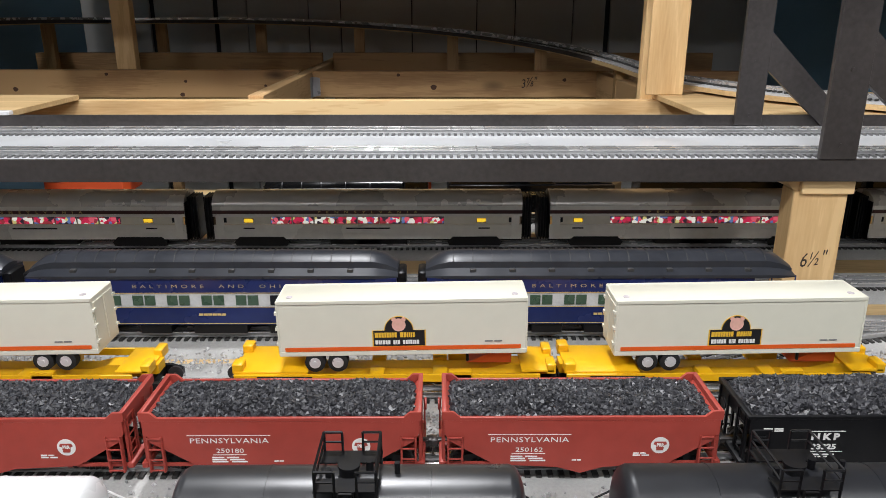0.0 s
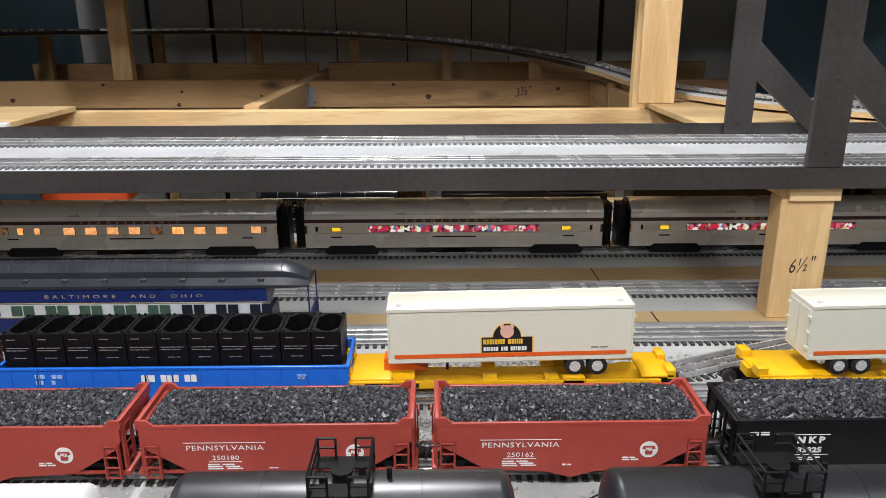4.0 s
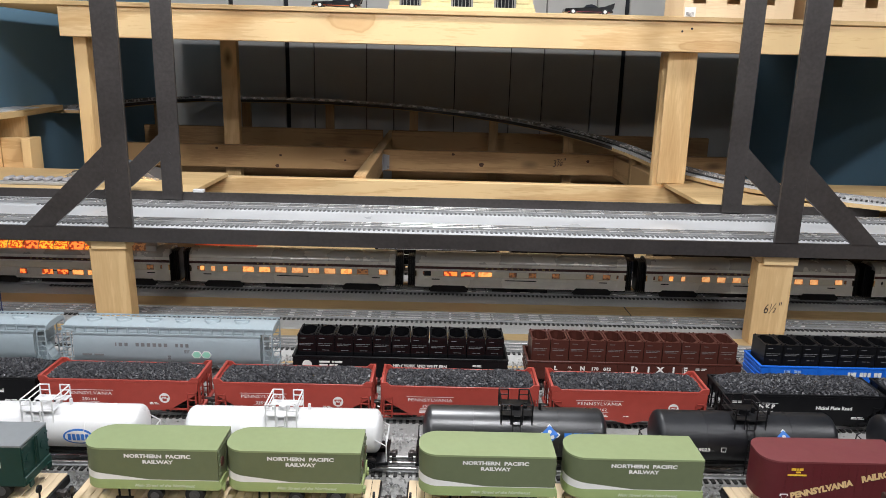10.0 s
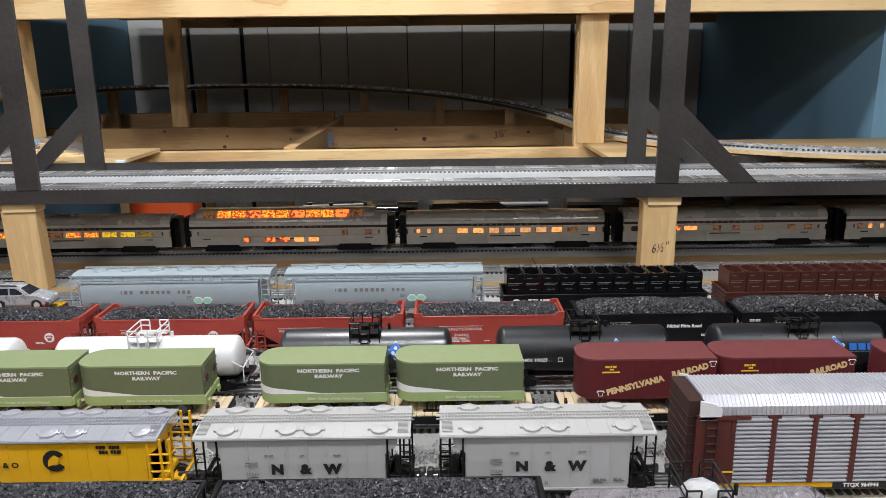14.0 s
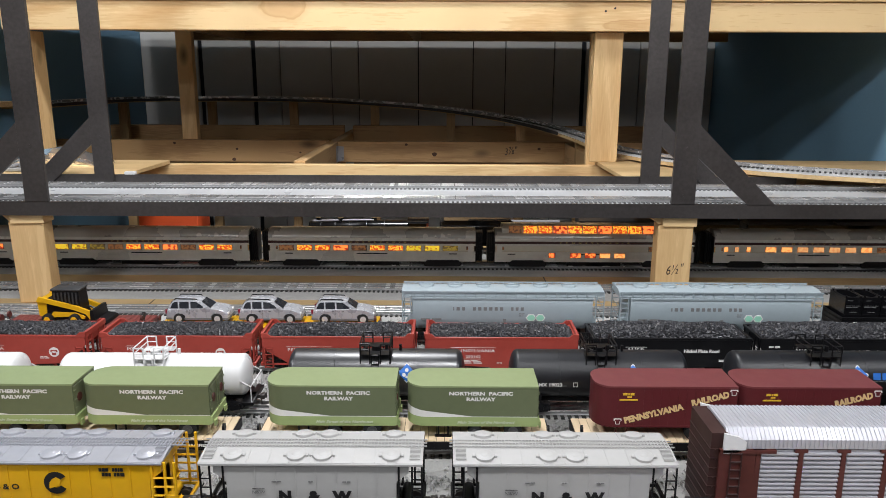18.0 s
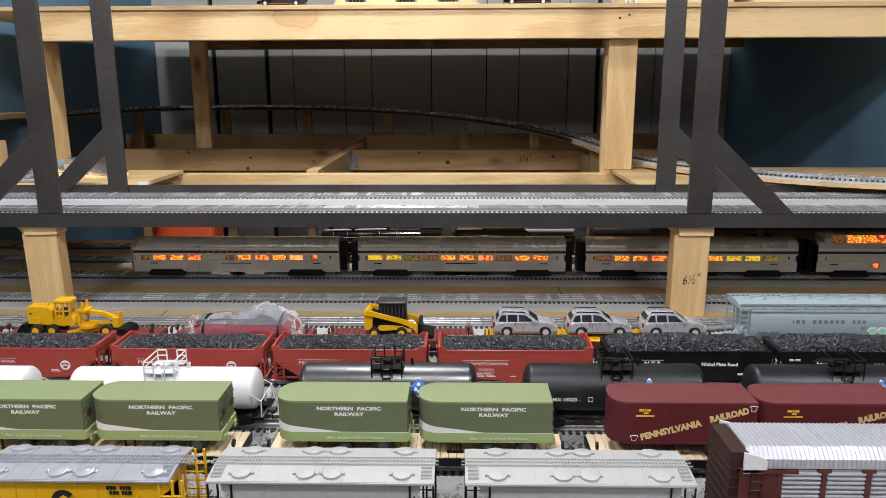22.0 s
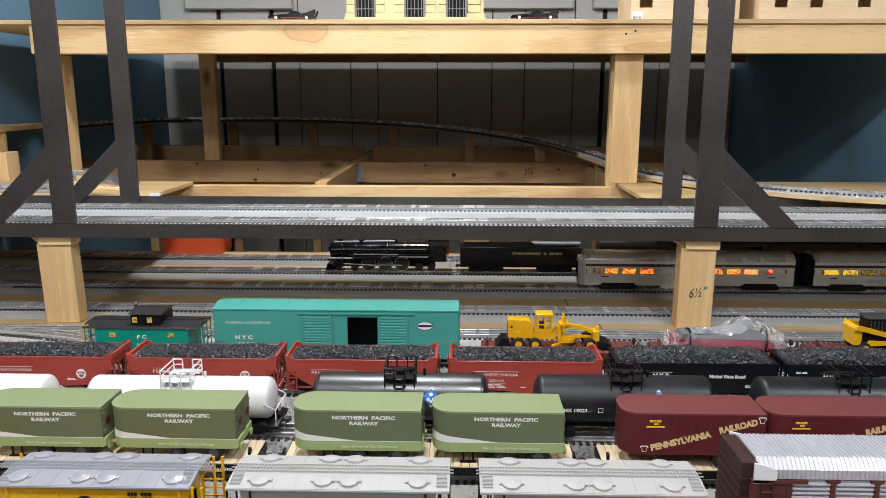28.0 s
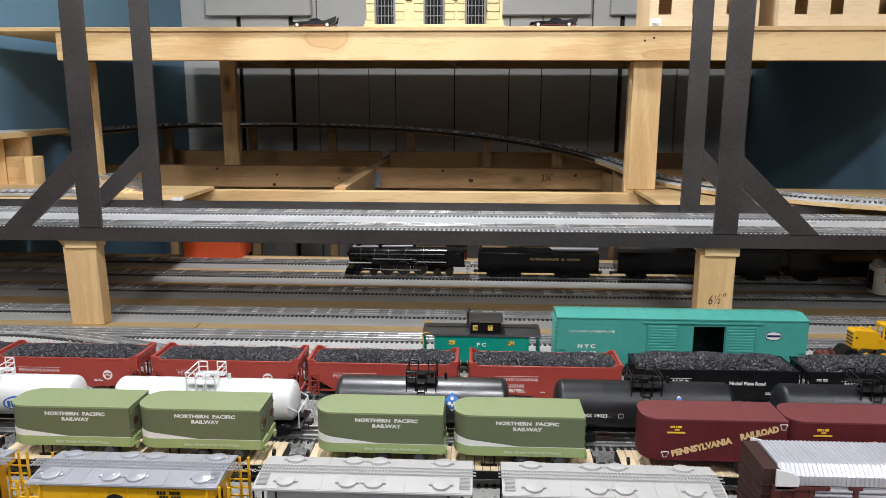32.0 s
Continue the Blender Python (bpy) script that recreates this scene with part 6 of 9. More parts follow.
    ladder(bm, -h + 0.018, -w - 0.003, 0.018, 0.098, w=0.012, n=9, r=0.001)
    part_islands("end_door", bm, SHADOW_BROWN, car)
    for s in (-1, 1):
        bm = bmesh.new()
        prism(bm, [(-h + 0.003, top - 0.026), (-h + 0.014, top - 0.026), (-h + 0.028, top - 0.021), (-h + 0.028, top - 0.012), (-h + 0.020, top - 0.006), (-h + 0.003, top - 0.002)], "y", s * (w + 0.0015) - 0.0015, s * (w + 0.0015) + 0.0015)
        part("corner_gusset", bm, WHITE, car)
    bars([(-h + 0.034, -h + 0.048, 0.030, 0.0325)], INK_YELLOW, car, -w - 0.0018)
    running_gear(car, (-h + 0.05, h - 0.05), h + 0.008, lift=-0.002)
    return car


auto_rack(0.595)

# ---- the moving freight train ----
Z_F = DECK + 0.016


def in_freight(ob, tilt=0.0):
    """Rides with the freight train; tilt: degrees about the axle line."""
    MOVERS.append((ob, ob.location.x, ob.location.y, ob.location.z, FREIGHT, tilt))
    return ob


def spine_car(x, half=0.165, hitch=1):
    car = thing("spine_car", "yellow articulated spine car for trailers", "spine car", "yellow spine cars", (x, Y_FREIGHT, Z_F))
    bm = bmesh.new()
    prism(bm, [(-half, 0.020), (-half, 0.031), (-half + 0.055, 0.031), (-half + 0.075, 0.026), (half - 0.075, 0.026), (half - 0.055, 0.031), (half, 0.031), (half, 0.020), (half - 0.06, 0.012), (-half + 0.06, 0.012)], "y", -0.010, 0.010)
    part("spine", bm, YELLOW, car)
    bm = bmesh.new()
    box(bm, -half + 0.004, -half + 0.085, -0.033, 0.033, 0.0305, 0.0335, 0.0005)
    box(bm, half - 0.04, half - 0.004, -0.030, 0.030, 0.0305, 0.0335, 0.0005)
    for s in (-1, 1):
        box(bm, -half + 0.004, half - 0.02, s * 0.034 - 0.0015, s * 0.034 + 0.0015, 0.022, 0.031, 0.0005)
        for xx in (-half + 0.03, -0.02, 0.05):
            box(bm, xx - 0.008, xx + 0.008, s * 0.022 - 0.013, s * 0.022 + 0.013, 0.0235, 0.029, 0.0005)
        box(bm, 0.06, 0.085, s * 0.0315 - 0.004, s * 0.0315 + 0.004, 0.016, 0.035, 0.001)
        box(bm, half - 0.012, half - 0.002, s * 0.02 - 0.010, s * 0.02 + 0.010, 0.028, 0.040, 0.001)
        box(bm, -half + 0.002, -half + 0.014, s * 0.024 - 0.008, s * 0.024 + 0.008, 0.030, 0.042, 0.001)
    part("deck_plate", bm, YELLOW, car)
    bm = bmesh.new()
    e = half - 0.05
    prism(bm, [(hitch * (e - 0.050), 0.0335), (hitch * e, 0.0335), (hitch * e, 0.046), (hitch * (e - 0.012), 0.050)], "y", -0.011, 0.011)
    part("trailer_hitch", bm, ORANGE, car)
    bars([(-half + 0.03, -half + 0.09, 0.0238, 0.0288)], INK_BLACK, car, -0.0357, "black_plate")
    lettering("ALL PURPOSE SPINE CAR", 0.0042, INK_WHITE, car, -half + 0.060, -0.0361, 0.0263, stretch=1.02)
    running_gear(car, (-half + 0.01, half - 0.01), half - 0.005, couplers=False)
    return in_freight(car)


def cream_trailer(x, flip=False):
    t = thing("truck_trailer", "cream-white highway trailer with an orange stripe and a black badge", "trailer", "cream trailers", (x, Y_FREIGHT - 0.004, Z_F + 0.0535))
    L, w, H = 0.268, 0.0258, 0.0635
    bm = bmesh.new()
    box(bm, -L / 2, L / 2, -w, w, 0.0, H, 0.0014)
    part("van_body", bm, CREAM, t)
    bm = bmesh.new()
    for s in (-1, 1):
        box(bm, -L / 2 - 0.0006, L / 2 + 0.0006, s * w - 0.0012, s * w + 0.0012, H - 0.004, H + 0.0004, 0.0005)
        box(bm, -L / 2 - 0.0006, L / 2 + 0.0006, s * w - 0.001, s * w + 0.001, -0.0008, 0.0045, 0.0004)
        box(bm, s * L / 2 - 0.0012, s * L / 2 + 0.0012, -w - 0.0006, w + 0.0006, 0.0, H, 0.0005)
    sg = -1 if not flip else 1
    for k in (-1, 1):
        box(bm, sg * L / 2 - 0.004 if sg > 0 else sg * L / 2 - 0.002, sg * L / 2 + 0.002 if sg > 0 else sg * L / 2 + 0.004, k * 0.0125 - 0.0110, k * 0.0125 + 0.0110, 0.006, H - 0.006)
        for zz in (0.012, 0.03, 0.048):
            box(bm, sg * (L / 2 + 0.0012) - 0.002, sg * (L / 2 + 0.0012) + 0.002, k * 0.0235 - 0.003, k * 0.0235 + 0.003, zz, zz + 0.003)
    part("frame_rail", bm, CREAM, t)
    for s in (-1, 1):
        bm = bmesh.new()
        box(bm, -L / 2 + 0.006, L / 2 - 0.006, s * (w + 0.0012) - 0.0003, s * (w + 0.0012) + 0.0003, 0.0052, 0.0097)
        part("orange_stripe", bm, ORANGE, t)
    for xx in (-L / 2 + 0.012, L / 2 - 0.012):
        bm = bmesh.new()
        rod(bm, (xx, -0.014, H - 0.001), (xx, -0.014, H + 0.0006), 0.0036, seg=12)
        part("roof_marker", bm, FADED_INK, t)
    yf = -w - 0.0006
    arch = [(0.0160 * math.cos(a), 0.0285 + 0.0165 * math.sin(a)) for a in [math.pi * i / 16 for i in range(17)]]
    outline = [(-0.029, 0.0095), (0.029, 0.0095), (0.029, 0.0285)] + arch + [(-0.029, 0.0285)]
    bx = -0.004
    for k, (sc, m, nm) in enumerate(((1.0, INK_YELLOW, "badge"), (0.955, INK_BLACK, "badge_field"))):
        bm = bmesh.new()
        prism(bm, [(bx + a * sc, 0.0265 + (b - 0.0265) * sc) for a, b in outline], "y", yf - 0.0002 - 0.0003 * k, yf + 0.0004)
        if k == 0:
            badge = part(nm, bm, m, t, smooth=0)
        else:
            part(nm, bm, m, badge, smooth=0)
    bm = bmesh.new()
    for q, (a, b, r1) in enumerate(((0, 0.0350, 0.0075), (-0.0052, 0.0412, 0.0024), (0.0052, 0.0412, 0.0024))):
        rod(bm, (bx + a, yf - 0.0010 - 0.0003 * q, b), (bx + a, yf - 0.0002, b), r1, seg=18)
    part("round_figure", bm, bpy.data.materials.get("pale_pink_print") or mat("pale_pink_print", (0.75, 0.42, 0.34), 0.5), badge)
    bars(block_word(bx - 0.0262, 0.0205, (0.0034, 0.0026, 0.0025, 0.0018, 0.0025, 0.0024, 0.0018, 0.0025, -0.0024, 0.0034, 0.0026, 0.0018, 0.0015, 0.0014, 0.0024), 0.0056, 0.0006), INK_YELLOW, badge, yf - 0.0007)
    bars(block_word(bx - 0.0258, 0.0125, (0.0028, 0.0022, 0.0012, 0.0024, 0.0022, 0.0024, -0.002, 0.0024, 0.001, 0.0026, -0.002, 0.0024, 0.0022, 0.0016, 0.0022, 0.001, 0.0022, 0.0024), 0.0046, 0.0006), INK_WHITE, badge, yf - 0.0007)
    bars(small_print(L / 2 - 0.045, 0.0135, 0.03, 1), INK_GREY, t, yf)
    sx = 1 if flip else -1
    bm = bmesh.new()
    box(bm, sx * (L / 2 - 0.075) - 0.0 if sx > 0 else -L / 2 + 0.02, L / 2 - 0.02 if sx > 0 else -L / 2 + 0.085, -0.013, 0.013, -0.006, -0.0008)
    part("bogie_frame", bm, BLACK, t)
    for xx in (L / 2 - 0.062, L / 2 - 0.037):
        wheel(t, sx * xx, -0.0255, -0.0092, 0.0112, 0.009)
        wheel(t, sx * xx, 0.0165, -0.0092, 0.0112, 0.009)
    bm = bmesh.new()
    for yy in (-0.020, 0.020):
        rod(bm, (-sx * 0.07, yy, 0), (-sx * 0.07, yy, -0.012), 0.0018, seg=6)
    part("landing_gear", bm, BLACK, t)
    return in_freight(t, tilt=-0.9)


for cx, fl in ((0.335, False), (-0.030, False), (-0.4955, True), (0.80, False)):
    cream_trailer(cx, fl)
for cx in (0.335, -0.030, -0.492, 0.80):
    spine_car(cx - 0.01 if cx > -0.4 else cx - 0.005, 0.18 if cx > -0.4 else 0.19, 1 if cx > -0.4 else -1)


def gondola(x, paint, tub, style):
    half = 0.192
    names = {"blue": "bright blue gondola carrying a row of black open coke tubs", "brown": "brown gondola carrying a row of brown open coke tubs", "black": "black gondola carrying a row of black open coke tubs"}
    car = thing("gondola_car", names[style], "gondola", "gondolas with tubs", (x, Y_FREIGHT, Z_F))
    w, top = 0.0365, 0.0515
    for s in (-1, 1):
        bm = bmesh.new()
        prism(bm, [(-half, top), (-half, 0.018), (-half + 0.03, 0.018), (-half + 0.045, 0.011), (half - 0.045, 0.011), (half - 0.03, 0.018), (half, 0.018), (half, top)], "y", s * w - 0.001, s * w + 0.001)
        part("side", bm, paint, car)
        bm = bmesh.new()
        for k in range(3):
            zz = 0.024 + k * 0.009
            box(bm, s * half - 0.0015 if s < 0 else half - 0.001, s * half + 0.001 if s < 0 else half + 0.0015, -w, w, zz, zz + 0.004)
        box(bm, min(s * half, s * (half - 0.002)), max(s * half, s * (half - 0.002)), -w + 0.001, w - 0.001, 0.016, top)
        part("end", bm, paint, car)
    bm = bmesh.new()
    for s in (-1, 1):
        box(bm, -half - 0.002, half + 0.002, s * w - 0.0022, s * w + 0.0018, top - 0.002, top + 0.001, 0.0004)
        for i in range(13):
            xx = -half + 0.015 + i * (2 * half - 0.03) / 12
            ya = s * (w + 0.001)
            box(bm, xx - 0.0009, xx + 0.0009, min(ya, ya + s * 0.0009), max(ya, ya + s * 0.0009), 0.016, top - 0.002)
        box(bm, s * half - 0.002, s * half + 0.002, -w, w, top - 0.002, top + 0.001, 0.0004)
    part("top_rail", bm, paint, car)
    bm = bmesh.new()
    box(bm, -half + 0.002, half - 0.002, -w + 0.001, w - 0.001, 0.016, 0.019)
    part("floor", bm, paint, car)

    def tub_mesh(b):
        wx, wy, hh = 0.0162, 0.0275, 0.069
        oc = [(-wx, -wy), (wx, -wy), (wx, wy), (-wx, wy)]
        c = 0.0095
        inner = [(-wx + 0.003 + c, -wy + 0.003), (wx - 0.003 - c, -wy + 0.003), (wx - 0.003, -wy + 0.003 + c), (wx - 0.003, wy - 0.003 - c), (wx - 0.003 - c, wy - 0.003), (-wx + 0.003 + c, wy - 0.003), (-wx + 0.003, wy - 0.003 - c), (-wx + 0.003, -wy + 0.003 + c)]
        lo = [b.verts.new((px, py, 0)) for px, py in oc]
        up = [b.verts.new((px, py, hh)) for px, py in oc]
        rim = [b.verts.new((px, py, hh)) for px, py in inner]
        bot = [b.verts.new((px, py, 0.03)) for px, py in inner]
        for i in range(4):
            b.faces.new((lo[i], lo[(i + 1) % 4], up[(i + 1) % 4], up[i]))
        b.faces.new(lo[::-1])
        for i in range(8):
            b.faces.new((rim[i], rim[(i + 1) % 8], bot[(i + 1) % 8], bot[i]))
        b.faces.new(bot)
        for i in range(4):
            a, d = rim[2 * i], rim[2 * i + 1]
            b.faces.new((up[i], up[(i + 1) % 4], d, a))
            b.faces.new((up[(i + 1) % 4], rim[(2 * i + 2) % 8], d))
        for sx in (-1, 1):
            for sy in (-1, 1):
                box(b, sx * (wx - 0.003) - 0.0012, sx * (wx - 0.003) + 0.0012, sy * (wy - 0.003) - 0.0012, sy * (wy - 0.003) + 0.0012, hh, hh + 0.002)
    for i in range(11):
        tb = part("coke_tub", shared("tub_" + tub.name, tub_mesh, tub, 20), None, car, at=((i - 5) * 0.0338, 0, 0.0195))
        part("tub_print", shared("tub_print", lambda b: [box(b, xa, xb, -0.0279, -0.0274, za, za + 0.0008) for xa, xb, za in ((-0.011, -0.002, 0.062), (-0.013, -0.004, 0.052), (-0.003, 0.004, 0.052), (0.005, 0.012, 0.052), (-0.013, -0.002, 0.049), (-0.001, 0.008, 0.049), (-0.006, 0.001, 0.040), (0.002, 0.007, 0.040))], INK_GREY, 0), None, tb)
    yf = -w - 0.0016
    if style == "blue":
        bars(block_word(-0.0345, 0.0350, (0.0068, 0.0068, -0.0045, 0.006, 0.006, 0.0055, -0.0042, 0.006, 0.006), 0.0082, 0.0011), INK_WHITE, car, yf)
        bars(block_word(-0.150, 0.040, (0.004, 0.005, -0.005, 0.005, 0.005), 0.0045, 0.0014) + block_word(-0.150, 0.033, (0.004, 0.003, -0.006, 0.004), 0.0045, 0.0014) + small_print(0.137, 0.041, 0.012, 3), mat("pale_blue_lettering", (0.30, 0.45, 0.75), 0.5), car, yf)
    elif style == "brown":
        for c, xx in (("D", 0.0), ("I", 0.0255), ("X", 0.0466), ("I", 0.0706), ("E", 0.091)):
            lettering(c, 0.0148, INK_WHITE, car, xx, yf, 0.0395, stretch=1.1, bold=0.0008)
        for c, xx in (("L", -0.142), ("&", -0.117), ("N", -0.0935)):
            lettering(c, 0.0105, INK_WHITE, car, xx, yf, 0.0392, stretch=1.1, bold=0.0006)
        for c, xx in (("170", -0.0715), ("012", -0.0490)):
            lettering(c, 0.0082, INK_WHITE, car, xx, yf, 0.0390, stretch=1.1, bold=0.0004)
        lettering("R o u t e", 0.0085, INK_WHITE, car, 0.03, yf, 0.026, stretch=1.0)
        bars(small_print(0.11, 0.043, 0.02, 2), INK_WHITE, car, yf)
    else:
        lettering("NEW YORK AND WEST ERN", 0.0072, INK_WHITE, car, 0.035, yf, 0.037, stretch=1.05, bold=0.0003)
        bars(small_print(-0.145, 0.040, 0.05, 2, step=0.006, h=0.0035) + small_print(0.13, 0.040, 0.02, 2), INK_WHITE, car, yf)
        bm = bmesh.new()
        rod(bm, (-0.167, yf - 0.0003, 0.036), (-0.167, yf + 0.0005, 0.036), 0.0085, seg=22)
        part("round_emblem", bm, INK_WHITE, car)
    running_gear(car, (-half + 0.05, half - 0.05), half + 0.005)
    return in_freight(car)


gondola(-0.8675, BLUE, BLACK, "blue")
gondola(-1.288, BROWN, BROWN, "brown")
gondola(-1.709, BLACK, GLOSS_BLACK, "black")


def cylinder_hopper(x):
    car = thing("cylindrical_hopper", "pale blue-grey cylindrical covered hopper car", "hopper car", "cylindrical hoppers", (x, Y_FREIGHT, Z_F))
    h = 0.187
    bm = bmesh.new()
    prof = [(-0.030, 0.088), (-0.0355, 0.078), (-0.0365, 0.062), (-0.0355, 0.046), (-0.030, 0.032), (-0.018, 0.022), (0.018, 0.022), (0.030, 0.032), (0.0355, 0.046), (0.0365, 0.062), (0.0355, 0.078), (0.030, 0.088)]
    prism(bm, prof, "x", -h + 0.020, h - 0.022)
    part("body", bm, SLATE, car, smooth=50)
    bm = bmesh.new()
    prism(bm, [(-0.032, 0.088), (-0.030, 0.0945), (-0.012, 0.099), (0.012, 0.099), (0.030, 0.0945), (0.032, 0.088)], "x", -h, h)
    part("roof", bm, SLATE, car, smooth=20)
    bm = bmesh.new()
    for s in (-1, 1):
        box(bm, -h, h, s * 0.0335 - 0.0005, s * 0.0335 + 0.0005, 0.0955, 0.0985)
        for i in range(40):
            xx = -h + (i + 0.5) * 2 * h / 40
            box(bm, xx - 0.0006, xx + 0.0006, s * 0.028 - 0.006, s * 0.028 + 0.006, 0.0955, 0.0968)
            if i % 2 == 0:
                box(bm, xx - 0.0008, xx + 0.0008, s * 0.0335 - 0.0012, s * 0.0335 + 0.0012, 0.084, 0.096)
        box(bm, -h + 0.02, h - 0.02, s * 0.0352 - 0.0012, s * 0.0352 + 0.0012, 0.0835, 0.0862)
    part("running_board", bm, SLATE, car)
    for i in range(6):
        def trough(b):
            rod(b, (0, 0, 0), (0, 0, 0.003), 0.013, 0.0115, seg=18)
            box(b, -0.0145, 0.0145, -0.0012, 0.0012, 0.0025, 0.0048)
        part("roof_hatch", shared("trough", trough, SLATE), None, car, at=(-h + 0.045 + i * 0.0535, 0, 0.099))
    bm = bmesh.new()
    for s in (-1, 1):
        for t in (-1, 1):
            for xx in (s * (h - 0.001), s * (h - 0.016)):
                rod(bm, (xx, t * 0.034, 0.014), (xx, t * 0.034, 0.09), 0.0012, seg=6)
            for k in range(8):
                zz = 0.02 + k * 0.0095
                rod(bm, (s * (h - 0.001), t * 0.034, zz), (s * (h - 0.016), t * 0.034, zz), 0.0009, seg=5)
                if k % 2:
                    rod(bm, (s * (h - 0.001), -0.034, zz), (s * (h - 0.001), 0.034, zz), 0.0009, seg=5)
        box(bm, s * (h - 0.012) - 0.012, s * (h - 0.012) + 0.012, -0.034, 0.034, 0.012, 0.0165)
        prism(bm, [(s * (h - 0.024), 0.06), (s * (h - 0.002), 0.02), (s * (h - 0.024), 0.02)], "y", -0.012, 0.012)
        for k in (0.03, 0.1):
            prism(bm, [(s * k - 0.02, 0.026), (s * k + 0.02, 0.026), (s * k + 0.007, 0.006), (s * k - 0.007, 0.006)], "y", -0.02, 0.02)
    part_islands("cage_bar", bm, SLATE, car)
    yf = -0.0366
    bars(block_word(-0.092, 0.0625, (0.002, 0.006, 0.0055, -0.006, 0.0055, 0.006, 0.006, 0.006, 0.0055, 0.006, -0.006, 0.0045, 0.005, 0.0055), 0.0065, 0.0042), INK_GREY, car, yf)
    bars(small_print(-0.152, 0.044, 0.05, 1, h=0.003) + small_print(0.0, 0.043, 0.006, 2, step=0.004, h=0.003) + small_print(0.03, 0.056, 0.012, 3), INK_GREY, car, yf + 0.0004)
    bm = bmesh.new()
    for cx in (0.052, 0.069):
        prism(bm, [(cx + 0.0095 * math.cos(a), 0.049 + 0.0075 * math.sin(a)) for a in [math.pi * i / 3 for i in range(6)]], "y", yf - 0.0003, yf + 0.0008)
    hexes = part("hexagon_emblem", bm, INK_WHITE, car, smooth=0)
    bm = bmesh.new()
    for cx in (0.052, 0.069):
        prism(bm, [(cx + 0.0078 * math.cos(a), 0.049 + 0.006 * math.sin(a)) for a in [math.pi * i / 3 for i in range(6)]], "y", yf - 0.0006, yf - 0.0001)
    part("emblem_field", bm, SIGN_GREEN, hexes, smooth=0)
    running_gear(car, (-h + 0.032, h - 0.032), h + 0.005)
    return in_freight(car)


cylinder_hopper(-2.125)
cylinder_hopper(-2.527)


LIT_OLIVE = glow("dim_olive_window", (0.42, 0.30, 0.05), 0.4, 0.4, 240, (0.16, 0.10, 0.03))


# flat cars with vehicles
RED_FLAT = mat("oxide_red_deck", (0.17, 0.035, 0.028), 0.6, vary=0.2)


def moving_flat(x, half, paint, deck_m, label):
    brown = deck_m is RED_FLAT
    c = flat_car(x, half, y=Y_FREIGHT, paint=paint, deck_m=deck_m, label=label, top=0.027, z0=Z_F, group="flat cars with loads")
    if brown:
        for e in (-1, 1):
            b = bmesh.new()
            rod(b, (e * (half - 0.008), -0.012, 0.027), (e * (half - 0.008), -0.012, 0.045), 0.0012, seg=6)
            rod(b, (e * (half - 0.010), -0.012, 0.043), (e * (half - 0.006), -0.012, 0.043), 0.0055, seg=12)
            part("brake_stand", b, RED_BROWN if e < 0 else BLACK, c)
    return in_freight(c)


moving_flat(-2.965, 0.205, RED_BROWN, YELLOW, "flat car with a yellow deck carrying three toy cars")
moving_flat(-3.330, 0.135, RED_BROWN, RED_FLAT, "red-brown flat car carrying a skid-steer loader")
moving_flat(-3.628, 0.130, RED_BROWN, RED_FLAT, "red-brown flat car carrying a wrapped load")
moving_flat(-3.934, 0.145, RED_BROWN, RED_FLAT, "red-brown flat car carrying a road grader")


DARK_TRIM = mat("dark_grey_trim", (0.035, 0.035, 0.036), 0.5)
CAR_SILVER = mat("silver_car_lacquer", (0.47, 0.48, 0.51), 0.28, metal=0.3, vary=0.04)
CAR_GLASS = mat("dark_tinted_toy_glass", (0.018, 0.021, 0.027), 0.25, vary=0.05)
CLADDING = mat("grey_lower_cladding", (0.14, 0.145, 0.155), 0.5, vary=0.05)


def loft_side(bm, profile, stations):
    """A closed outline in x and z, repeated across y; each station is y, shrink and the height to shrink towards."""
    cx = sum(a for a, _ in profile) / len(profile)
    rings = [[bm.verts.new((cx + (a - cx) * k, y, zc + (b - zc) * k)) for a, b in profile] for y, k, zc in stations]
    n = len(profile)
    for a, b in zip(rings, rings[1:]):
        for i in range(n):
            bm.faces.new((a[i], a[(i + 1) % n], b[(i + 1) % n], b[i]))
    bm.faces.new(rings[0])
    bm.faces.new(rings[-1])


